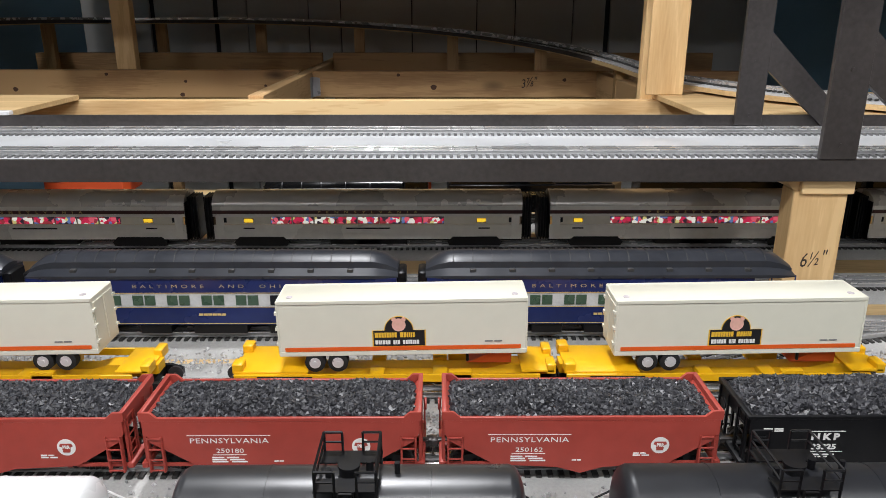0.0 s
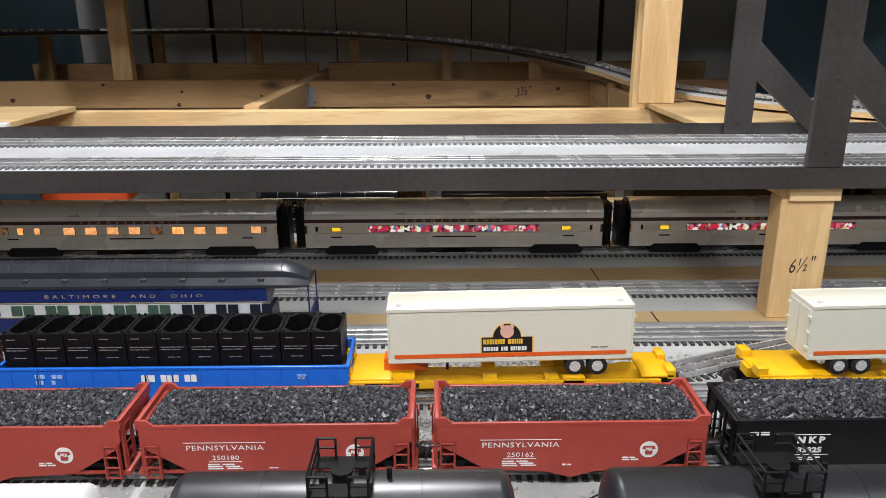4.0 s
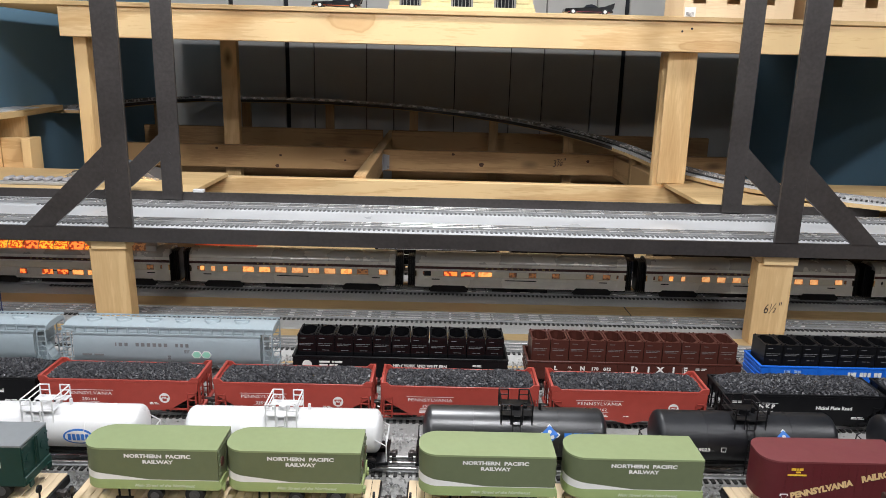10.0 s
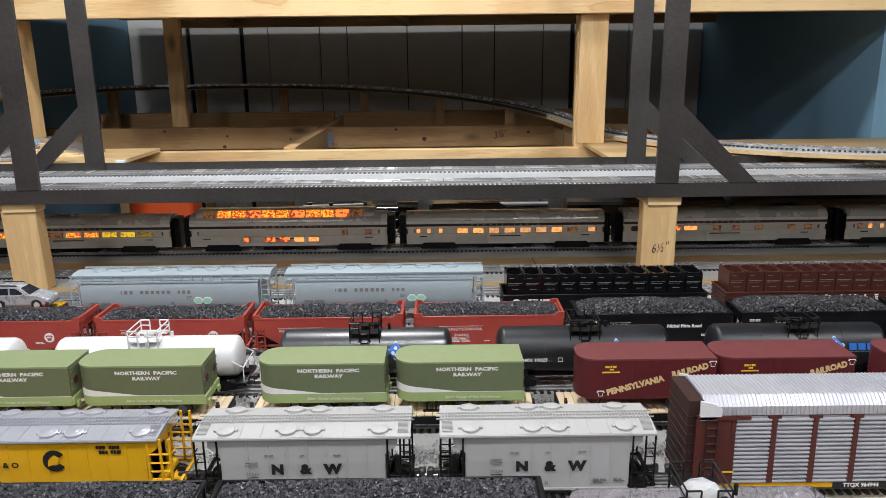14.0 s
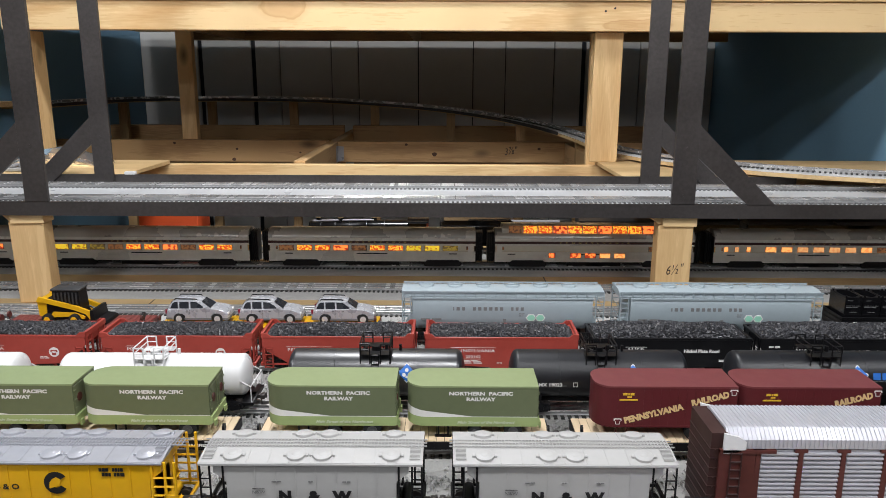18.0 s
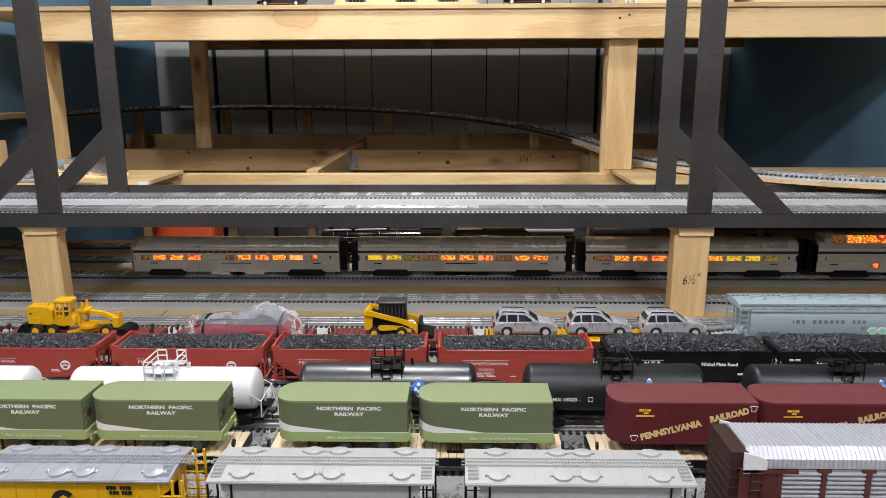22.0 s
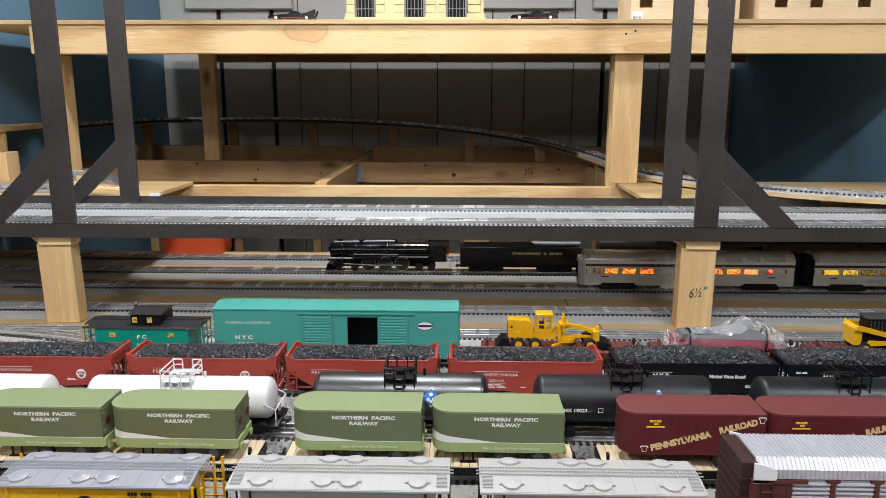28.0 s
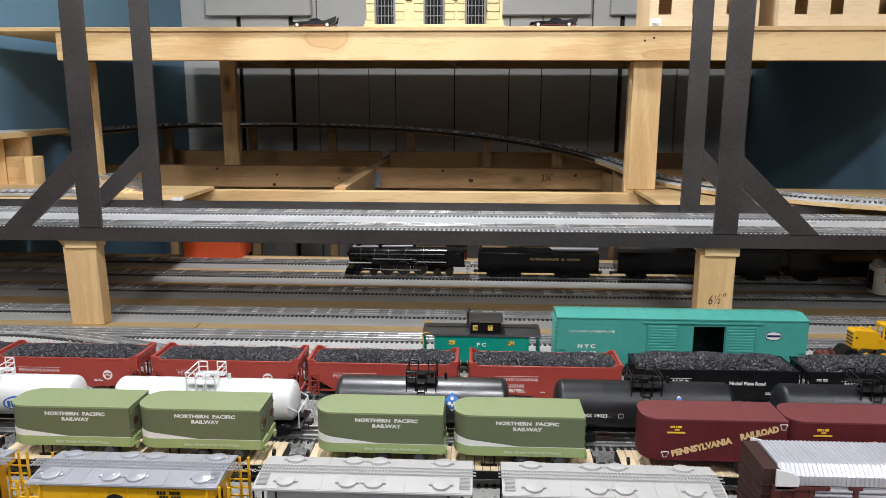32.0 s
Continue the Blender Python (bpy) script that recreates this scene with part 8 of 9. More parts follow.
def caboose(x):
    car = thing("caboose", "jade-green caboose with a black roof and cupola", "caboose", "", (x, Y_FREIGHT, Z_F))
    h, w, top = 0.088, 0.034, 0.066
    bm = bmesh.new()
    box(bm, -h, h, -w, w, 0.014, top)
    part("body", bm, GREEN_TEAL, car)
    bm = bmesh.new()
    prism(bm, [(-w - 0.003, top), (-w - 0.002, top + 0.003), (-0.015, top + 0.008), (0.015, top + 0.008), (w + 0.002, top + 0.003), (w + 0.003, top)], "x", -h - 0.022, h + 0.022)
    box(bm, -h - 0.016, h + 0.016, -0.007, 0.007, top + 0.008, top + 0.010)
    part("roof", bm, SATIN_BLACK, car)
    bm = bmesh.new()
    box(bm, -0.020, 0.036, -w + 0.004, w - 0.004, top + 0.006, top + 0.026)
    part("cupola", bm, BLACK, car)
    bm = bmesh.new()
    prism(bm, [(-w + 0.001, top + 0.026), (0, top + 0.031), (w - 0.001, top + 0.026)], "x", -0.024, 0.040)
    rod(bm, (-0.026, 0.01, top), (-0.026, 0.01, top + 0.036), 0.003, seg=8)
    rod(bm, (-0.026, 0.01, top + 0.036), (-0.026, 0.01, top + 0.041), 0.0055, 0.003, seg=8)
    part("cupola_roof", bm, SATIN_BLACK, car)
    for xx in (-0.012, 0.016):
        bm = bmesh.new()
        box(bm, xx - 0.0045, xx + 0.0045, -w + 0.0030, -w + 0.0042, top + 0.010, top + 0.020)
        part("cupola_window", bm, LIT_OLIVE, car)
    for xx in (-0.055, 0.055):
        bm = bmesh.new()
        box(bm, xx - 0.006, xx + 0.006, -w - 0.0006, -w + 0.0004, 0.049, 0.057)
        part("side_window", bm, LIT_OLIVE, car)
    lettering("P C", 0.0100, INK_WHITE, car, 0.0, -w - 0.0004, 0.049, stretch=1.2, bold=0.0003)
    lettering("1802", 0.0090, INK_WHITE, car, 0.0, -w - 0.0004, 0.033, stretch=1.2, bold=0.0003)
    bm = bmesh.new()
    for s in (-1, 1):
        box(bm, s * (h + 0.010) - 0.011, s * (h + 0.010) + 0.011, -w, w, 0.013, 0.0155)
        for yy in (-w + 0.001, -0.012, 0.012, w - 0.001):
            rod(bm, (s * (h + 0.020), yy, 0.015), (s * (h + 0.020), yy, top), 0.001, seg=5)
        for zz in (0.030, 0.042):
            rod(bm, (s * (h + 0.020), -w, zz), (s * (h + 0.020), w, zz), 0.0009, seg=5)
        ladder(bm, s * (h + 0.021), -0.012, 0.016, top + 0.004, w=0.010, n=7, along="y")
    part_islands("railing_bar", bm, GREEN_TEAL, car)
    for yy in (-w - 0.001, w + 0.001):
        bm = bmesh.new()
        rod(bm, (-h - 0.021, yy, 0.018), (-h - 0.021, yy, top + 0.004), 0.0012, seg=6)
        rod(bm, (-h - 0.021, yy, top + 0.004), (-h - 0.010, yy, top + 0.006), 0.0012, seg=6)
        part("grab_iron", bm, DEEP_YELLOW, car, "yellow grab iron")
    running_gear(car, (-h + 0.02, h - 0.02), h + 0.022)
    return in_freight(car)


caboose(-4.719)


# ---- the stainless passenger train ----
WINDOW_BAND = mat("pale_window_band", (0.80, 0.77, 0.67), 0.4, vary=0.06, scale=20)
LIT_AMBER = glow("soft_amber_window", (0.90, 0.42, 0.16), 0.85, 0.35, 200, (0.72, 0.31, 0.11))
LIT_FLAME = glow("flame_orange_window", (1.0, 0.42, 0.04), 1.3, 0.5, 330, (0.45, 0.05, 0.01))


# the cars are not all of one length: how far each gap stands off an even spacing
GAP_SHIFT = (0, 0, 0, 0.003, -0.014, -0.029, -0.028, -0.031, -0.020, 0.004, 0.004, 0.004)


def silver_car(k):
    g0, g1 = GAP_SHIFT[k], GAP_SHIFT[k + 1]
    cx = -5.045 + 0.2685 + 0.5833 * k + (g0 + g1) / 2
    dome = k == 3
    tail = k == 0
    kind = {0: "tail", 1: "coach", 2: "coach", 3: "dome", 4: "sleeper", 5: "mixed", 6: "sleeper"}.get(k, "bright")
    labels = {"tail": "stainless observation car at the end of the train, lit inside", "coach": "stainless coach with yellow-lit ribbon windows", "dome": "stainless dome car with glowing orange windows",
              "sleeper": "stainless sleeping car with amber-lit windows", "mixed": "stainless dining car with some lit windows", "bright": "stainless coach with bright colourful seats behind its windows"}
    car = thing("passenger_car", labels[kind], "passenger car", "stainless passenger train", (cx, Y_SILVER, DECK + 0.016))
    h, w = 0.2665 + (g1 - g0) / 2, 0.0345
    sill, eave = 0.012, 0.0765
    for s in (-1, 1):
        for z0, z1, nm in ((sill + 0.003, 0.0405, "lower_side"), (0.0585, eave, "upper_side")):
            bm = bmesh.new()
            box(bm, -h, h, s * w - 0.0012, s * w + 0.0012, z0, z1)
            part(nm, bm, STAINLESS, car)
        bm = bmesh.new()
        for j in range(9):
            zz = sill + 0.004 + j * 0.0021
            ya = s * (w + 0.0012)
            box(bm, -h + 0.002, h - 0.002, min(ya, ya + s * 0.0005), max(ya, ya + s * 0.0005), zz, zz + 0.0012)
        box(bm, -h, h, s * w - 0.0016, s * w + 0.0016, 0.0405, 0.042)
        box(bm, -h, h, s * w - 0.0016, s * w + 0.0016, 0.0575, 0.059)
        part("fluting", bm, STAINLESS, car, smooth=0)["kind"] = "stuff"
    for s in (-1, 1):
        bm = bmesh.new()
        box(bm, -h, h, s * (w + 0.0014) - 0.0003, s * (w + 0.0014) + 0.0003, 0.0625, 0.0690)
        part("letterboard", bm, STRIPE, car)
    lettering("PENNSYLVANIA", 0.0064, INK_GOLD, car, 0, -w - 0.0019, 0.0657, stretch=1.5, space=3.1, bold=0.0001)
    bm = bmesh.new()
    prism(bm, [(-(w + 0.001) * math.cos(a), eave + 0.022 * math.sin(a) ** 0.85) for a in [math.pi * i / 18 for i in range(19)]], "x", -h, h)
    part("roof", bm, STAINLESS_ROOF, car, smooth=50)
    bm = bmesh.new()
    for s in (-1, 1):
        box(bm, s * h - 0.0012, s * h + 0.0012, -w, w, sill, eave + 0.006)
    box(bm, -h, h, -w + 0.001, w - 0.001, sill, sill + 0.0025)
    for xx in (-0.02, 0.03):
        box(bm, xx - 0.05, xx + 0.04, -w + 0.004, w - 0.004, 0.004, sill)
    part("car_floor", bm, STAINLESS if tail else BLACK, car)
    for s in (-1, 1):
        bm = bmesh.new()
        if tail and s < 0:
            box(bm, -h - 0.0175, -h - 0.0155, -0.012, 0.012, 0.02, 0.07, 0.0005)
            part("end_door", bm, GLASS_DARK, car)
            continue
        box(bm, s * (h + 0.010) - 0.009, s * (h + 0.010) + 0.009, -0.017, 0.017, 0.012, 0.088, 0.002)
        for k2 in range(4):
            xx = s * (h + 0.003 + k2 * 0.005)
            box(bm, xx - 0.0008, xx + 0.0008, -0.021, 0.021, 0.010, 0.090)
        part("diaphragm", bm, BLACK, car, "black bellows between cars")
    if tail:
        bm = bmesh.new()
        prism(bm, [(-h, -w), (-h - 0.012, -w + 0.010), (-h - 0.016, 0), (-h - 0.012, w - 0.010), (-h, w)], "z", sill, eave + 0.004)
        part("rounded_end", bm, STAINLESS, car, smooth=60)
    # interior glow and windows
    bm = bmesh.new()
    box(bm, -h + 0.006, h - 0.006, -0.002, 0.002, sill + 0.004, eave)
    part("inner_wall", bm, SHADE_TAN, car)
    rnd = random.Random(k)

    def pane(x0, x1, m, z0=0.0425, z1=0.0570, name="window"):
        b = bmesh.new()
        box(b, x0, x1, -w - 0.0002, -w + 0.0006, z0, z1)
        return part(name, b, m, car)
    pane(-h + 0.004, h - 0.004, WINDOW_BAND, name="window_panel").location.y = 0.0004

    def lit(xx, wd, m, z0=0.0440, z1=0.0560, y=-0.0006):
        frame_of = pane(xx - wd / 2 - 0.0008, xx + wd / 2 + 0.0008, DARK_TRIM, z0 - 0.0007, z1 + 0.0007, "window_frame")
        frame_of.location.y = y
        p = pane(xx - wd / 2, xx + wd / 2, m, z0, z1)
        p.location.y = y - 0.0003
    for xx in (-h + 0.020, h - 0.020):
        lit(xx, 0.006, GLASS_DARK if kind == "bright" else LIT_BROWN, 0.047, 0.0545)
    if kind == "sleeper":
        wd, step = (0.0275, 0.0412) if k == 4 else (0.0205, 0.0394)
        for xx in (-0.2275, -0.200, -0.1695):
            lit(xx, 0.010, rnd.choice((LIT_ORANGE, LIT_AMBER, LIT_BROWN)), 0.0445, 0.0565)
        for j in range(8):
            lit(-0.112 + j * step, wd, rnd.choice((LIT_AMBER, LIT_AMBER, LIT_AMBER, LIT_ORANGE, LIT_BROWN)), 0.0438, 0.0568)
        lit(0.2265, 0.018, LIT_AMBER, 0.0445, 0.0568)
    elif kind == "mixed":
        for xx, wd, m in ((-0.236, 0.016, GLASS_DARK), (-0.178, 0.034, LIT_RED), (-0.134, 0.034, LIT_RED), (-0.090, 0.034, LIT_ORANGE), (-0.02, 0.018, LIT_BROWN), (0.03, 0.018, LIT_BROWN), (0.089, 0.018, LIT_BROWN), (0.175, 0.018, LIT_BROWN), (0.218, 0.018, LIT_BROWN)):
            lit(xx, wd, m, 0.0445, 0.056)
    elif kind == "dome":
        for xx, wd in ((-0.11, 0.016), (-0.049, 0.027), (-0.011, 0.027), (0.027, 0.027), (0.065, 0.027)):
            lit(xx, wd, LIT_RED if wd < 0.02 or xx < 0 else LIT_ORANGE, 0.0265, 0.0385, -0.0026)
        for xx, wd in ((0.147, 0.014), (0.204, 0.007), (0.213, 0.007)):
            lit(xx, wd, LIT_BROWN, 0.0440, 0.0555)
        b = bmesh.new()
        prism(b, [(-0.029, eave + 0.012), (-0.0275, eave + 0.026), (-0.016, eave + 0.0335), (0.016, eave + 0.0335), (0.0275, eave + 0.026), (0.029, eave + 0.012)], "x", -0.24, 0.225)
        part("dome_roof", b, STAINLESS_ROOF, car, smooth=50)
        for j in range(11):
            xx = -0.205 + j * 0.0385
            b = bmesh.new()
            prism(b, [(-0.0298, eave + 0.014), (-0.0283, eave + 0.0255), (-0.0195, eave + 0.0313), (-0.0185, eave + 0.030), (-0.0265, eave + 0.0245), (-0.028, eave + 0.014)], "x", xx - 0.0175, xx + 0.0175)
            d = part("dome_window", b, LIT_BROWN if j in (0, 10) else (LIT_RED, LIT_FLAME, LIT_FLAME)[j % 3], car)
            d.location.y = -0.0009
    elif kind == "bright":
        for j in range(8):
            lit(-0.150 + j * 0.0392 + (0.012 if k % 2 else -0.006), 0.0365, LIT_SEATS, 0.0445, 0.0565)
        for xx in (-0.215, 0.205):
            lit(xx, 0.016, LIT_YELLOW, 0.0465, 0.0535)
    else:
        for j in range(10):
            if kind == "tail":
                m = (LIT_BROWN, LIT_FLAME, LIT_FLAME, LIT_RED, LIT_BROWN, LIT_FLAME, LIT_RED, LIT_FLAME, LIT_ORANGE, LIT_RED)[j]
            else:
                m = (LIT_YELLOW, LIT_YELLOW, LIT_OLIVE, LIT_BROWN, LIT_FLAME, LIT_FLAME, LIT_RED, LIT_BROWN, LIT_FLAME, LIT_FLAME)[j if k == 1 else (j + 3) % 10]
            if kind == "tail":
                xx = (-0.246, -0.199, -0.154, -0.108, -0.017, 0.022, 0.068, 0.113, 0.157, 0.204)[j]
                lit(xx, {4: 0.021, 9: 0.014}.get(j, 0.0345), m, 0.0440, 0.0570)
            else:
                lit(-0.222 + j * 0.0472, 0.038, m, 0.0440, 0.0570)
    bm = bmesh.new()
    for xx in (-h + 0.012, h - 0.012):
        box(bm, xx - 0.007, xx + 0.007, -w - 0.0020, -w - 0.0012, sill + 0.004, 0.061)
    part_islands("vestibule_door", bm, STAINLESS, car)
    bars([(-0.04, 0.04, 0.0345, 0.0368), (-0.225, -0.205, 0.0345, 0.0368), (0.2, 0.22, 0.0345, 0.0368)], GLASS_DARK, car, -w - 0.0019, "name_plate")
    for s in (-1, 1):
        xa = s * (h - 0.085)
        bm = bmesh.new()
        box(bm, -0.008, 0.008, -0.031, 0.031, 0.009, 0.0195)
        tr = part("truck", bm, BLACK, car, at=(xa, 0, 0))
        for t in (-1, 1):
            bm = bmesh.new()
            prism(bm, [(-0.046, 0.003), (0.046, 0.003), (0.050, 0.010), (0.040, 0.0195), (-0.040, 0.0195), (-0.050, 0.010)], "y", t * 0.0340 - 0.0035, t * 0.0340 + 0.0035)
            part("side_frame", bm, BLACK, tr)
        for dx in (-0.029, 0.029):
            part("wheelset", shared("wheelset", wheel_mesh, STEEL_BLACK), None, tr, at=(dx, 0, 0.0085))
    MOVERS.append((car, cx, Y_SILVER, DECK + 0.016, SILVER_TRAIN, 0.0))
    return car


for k in range(0, 11):
    silver_car(k)


# ---- the blue heavyweight train ----
def blue_car(cx, last):
    car = thing("heavyweight_car", "navy-blue heavyweight passenger car with a ribbed black roof", "passenger car", "navy-blue passenger train", (cx, Y_BLUE, DECK + 0.016))
    h, w, sill, eave = 0.238, 0.0345, 0.018, 0.082
    body_end = h - 0.052 if last else h
    for z0, z1, nm in ((sill, 0.043, "lower_body"), (0.0615, eave, "letterboard")):
        bm = bmesh.new()
        box(bm, -h, body_end, -w, w, z0, z1)
        part(nm, bm, NAVY, car)
    bm = bmesh.new()
    box(bm, -h + 0.006, body_end - 0.006, -w + 0.0008, w - 0.0008, 0.043, 0.0615)
    part("window_band", bm, mat("grey_window_band", (0.50, 0.51, 0.51), 0.4) if "grey_window_band" not in bpy.data.materials else bpy.data.materials["grey_window_band"], car, "grey band between the windows")
    for j in range(9):
        xx = -0.1785 + j * 0.0445
        for dx in (-0.0078, 0.0078):
            bm = bmesh.new()
            box(bm, xx + dx - 0.0067, xx + dx + 0.0067, -w - 0.0004, -w + 0.0006, 0.0455, 0.0590)
            part("window", bm, GLASS_GREEN if 0 < j < 6 else GLASS_DARK, car)
    bm = bmesh.new()
    for zz in (0.0425, 0.0622, 0.0195):
        box(bm, -h, body_end, -w - 0.0008, -w, zz, zz + 0.0006)
    part("gold_lining", bm, INK_GOLD, car)
    lettering("BALTIMORE  AND  OHIO", 0.0066, DIM_GOLD, car, 0, -w - 0.0004, 0.0715, stretch=1.7, space=1.75)
    bars(block_word(-0.02, 0.031, (0.005,) * 6, 0.0028, 0.001), INK_GOLD, car, -w - 0.0004)
    prof = [(-w - 0.002, eave), (-w - 0.0015, eave + 0.004), (-0.022, eave + 0.010), (-0.021, eave + 0.018), (-0.012, eave + 0.025), (0, eave + 0.027), (0.012, eave + 0.025), (0.021, eave + 0.018), (0.022, eave + 0.010), (w + 0.0015, eave + 0.004), (w + 0.002, eave)]
    bm = bmesh.new()
    rings = []
    n = 30
    for i in range(n + 1):
        u = -h - 0.002 + (2 * h + 0.004) * i / n
        e = max(0.0, abs(u) - (h - 0.035)) / 0.037
        drop = e * e
        rings.append([bm.verts.new((u, a * (1 - 0.12 * drop), b - (b - eave) * 0.62 * drop)) for a, b in prof])
    for ra, rb in zip(rings, rings[1:]):
        for i in range(len(prof) - 1):
            bm.faces.new((ra[i], ra[i + 1], rb[i + 1], rb[i]))
    bm.faces.new(rings[0])
    bm.faces.new(rings[-1])
    part("roof", bm, ROOF_BLACK, car, smooth=35)
    bm = bmesh.new()
    for i in range(17):
        xx = -h + 0.034 + i * (2 * h - 0.068) / 16
        for (a, b), (c, d) in zip(prof[3:7], prof[4:8]):
            prism(bm, [(a, b), (c, d), (c, d + 0.0008), (a, b + 0.0008)], "x", xx - 0.0006, xx + 0.0006)
        if i % 2:
            box(bm, xx - 0.004, xx + 0.004, -0.030, -0.024, eave + 0.006, eave + 0.011, 0.0006)
    part("roof_ribbing", bm, DARK_TRIM, car)["kind"] = "stuff"
    bm = bmesh.new()
    for s in (-1,) if last else (-1, 1):
        box(bm, s * (h + 0.006) - 0.006, s * (h + 0.006) + 0.006, -0.018, 0.018, 0.014, 0.085, 0.002)
    for a, b in ((-0.10, -0.06), (-0.03, 0.04), (0.07, 0.10)):
        box(bm, a, b, -w + 0.004, w - 0.004, 0.004, sill)
    part_islands("underframe_box", bm, BLACK, car)
    if last:
        bm = bmesh.new()
        box(bm, body_end, h + 0.004, -w + 0.002, w - 0.002, sill - 0.002, sill + 0.002)
        box(bm, h - 0.002, h + 0.004, -w + 0.002, w - 0.002, sill + 0.002, sill + 0.010)
        part("platform", bm, BLACK, car)
        bm = bmesh.new()
        rod(bm, (h + 0.004, -0.020, 0.034), (h + 0.0055, -0.020, 0.034), 0.0055, seg=16)
        part("drumhead_lamp", bm, INK_WHITE, car)
        bm = bmesh.new()
        for zz in (0.034, 0.046):
            rod(bm, (h + 0.003, -w + 0.002, zz), (h + 0.003, w - 0.002, zz), 0.0008, seg=5)
        for yy in np.linspace(-w + 0.002, w - 0.002, 9):
            rod(bm, (h + 0.003, float(yy), 0.020), (h + 0.003, float(yy), 0.047), 0.0007, seg=5)
        for yy in (-w + 0.003, w - 0.003):
            rod(bm, (h + 0.002, yy, 0.02), (h + 0.002, yy, eave + 0.002), 0.0010, seg=6)
        part("end_railing", bm, NAVY, car)
    for s in (-1, 1):
        xa = s * (h - 0.06)
        bm = bmesh.new()
        box(bm, -0.008, 0.008, -0.0245, 0.0245, 0.007, 0.0165)
        tr = part("truck", bm, BLACK, car, at=(xa, 0, 0))
        for t in (-1, 1):
            bm = bmesh.new()
            prism(bm, [(-0.045, 0.003), (0.045, 0.003), (0.048, 0.010), (0.030, 0.0165), (-0.030, 0.0165), (-0.048, 0.010)], "y", t * 0.027 - 0.003, t * 0.027 + 0.0035)
            part("side_frame", bm, BLACK, tr)
        for dx in (-0.030, 0.0, 0.030):
            part("wheelset", shared("wheelset", wheel_mesh, STEEL_BLACK), None, tr, at=(dx, 0, 0.0085))
    MOVERS.append((car, cx, Y_BLUE, DECK + 0.016, BLUE_TRAIN, 0.0))
    return car


blue_car(0.232, True)
blue_car(-0.284, False)
blue_car(-0.800, False)


# ---- parked steam engine behind ----
eng = thing("steam_locomotive", "black model steam locomotive parked on a rear track", "locomotive", "", (-0.18, Y_LOCO, DECK + 0.016))
bm = bmesh.new()
lathe(bm, [(-0.165, 0), (-0.165, 0.021), (-0.160, 0.0225), (-0.05, 0.0225), (0.05, 0.026), (0.12, 0.026), (0.12, 0)], 0, 0.058, 24)
part("boiler", bm, GLOSS_BLACK, eng, smooth=35)
bm = bmesh.new()
for zz in (-0.13, -0.09, -0.05, 0.0, 0.05):
    lathe(bm, [(zz - 0.001, 0.0232 if zz < -0.04 else 0.0262), (zz + 0.001, 0.0232 if zz < -0.04 else 0.0262)], 0, 0.058, 24)
part("boiler_band", bm, SATIN_BLACK, eng)
bm = bmesh.new()
box(bm, 0.12, 0.168, -0.030, 0.030, 0.030, 0.082, 0.002)
prism(bm, [(-0.033, 0.080), (-0.020, 0.090), (0.020, 0.090), (0.033, 0.080)], "x", 0.116, 0.176)
part("cab", bm, GLOSS_BLACK, eng)
for xx in (0.134, 0.152):
    bm = bmesh.new()
    box(bm, xx - 0.006, xx + 0.006, -0.0306, -0.0298, 0.056, 0.070)
    part("cab_window", bm, GLASS_DARK, eng)
bm = bmesh.new()
rod(bm, (-0.138, 0, 0.078), (-0.138, 0, 0.091), 0.008, 0.009, seg=14)
rod(bm, (-0.075, 0, 0.076), (-0.075, 0, 0.090), 0.012, 0.009, seg=14)
rod(bm, (0.02, 0, 0.08), (0.02, 0, 0.091), 0.010, 0.007, seg=14)
box(bm, -0.172, -0.165, -0.006, 0.006, 0.055, 0.066, 0.001)
rod(bm, (-0.10, -0.026, 0.040), (-0.02, -0.026, 0.040), 0.006, seg=10)
part_islands("boiler_fitting", bm, GLOSS_BLACK, eng)
for a, b, z in ((-0.165, -0.098, 0.0385), (-0.095, 0.030, 0.0505), (0.034, 0.116, 0.043)):
    bm = bmesh.new()
    box(bm, a, b, -0.0318, -0.0290, z, z + 0.0016)
    part("white_lined_edge", bm, INK_WHITE, eng)
for a in (0.118, 0.128, 0.138):
    bm = bmesh.new()
    box(bm, 0.172, 0.182, -0.030, -0.020, 0.012 + (a - 0.118) * 1.1, 0.0145 + (a - 0.118) * 1.1)
    part("cab_step", bm, INK_WHITE, eng)
bm = bmesh.new()
box(bm, 0.169, 0.175, -0.028, 0.028, 0.050, 0.084, 0.001)
part("cab_curtain", bm, BOX_ORANGE, eng)
bm = bmesh.new()
rod(bm, (-0.155, -0.006, 0.0812), (0.02, -0.006, 0.0845), 0.0035, seg=10)
part("top_pipe", bm, PALE_SILVER, eng)
for xx in (-0.0546, -0.0070, 0.0410):
    bm = bmesh.new()
    for q in range(24):
        a0, a1 = 2 * math.pi * q / 24, 2 * math.pi * (q + 1) / 24
        rod(bm, (0.0205 * math.cos(a0), -0.0180, 0.0205 * math.sin(a0)), (0.0205 * math.cos(a1), -0.0180, 0.0205 * math.sin(a1)), 0.0007, seg=4, caps=False)
    part("wheel_rim", bm, CHROME, eng, at=(xx, 0, 0.0214))
bm = bmesh.new()
box(bm, -0.17, 0.17, -0.031, -0.027, 0.034, 0.0365)
box(bm, -0.17, 0.17, 0.027, 0.031, 0.034, 0.0365)
box(bm, -0.155, -0.125, -0.032, -0.018, 0.012, 0.030, 0.003)
box(bm, -0.15, 0.12, -0.012, 0.012, 0.012, 0.030)
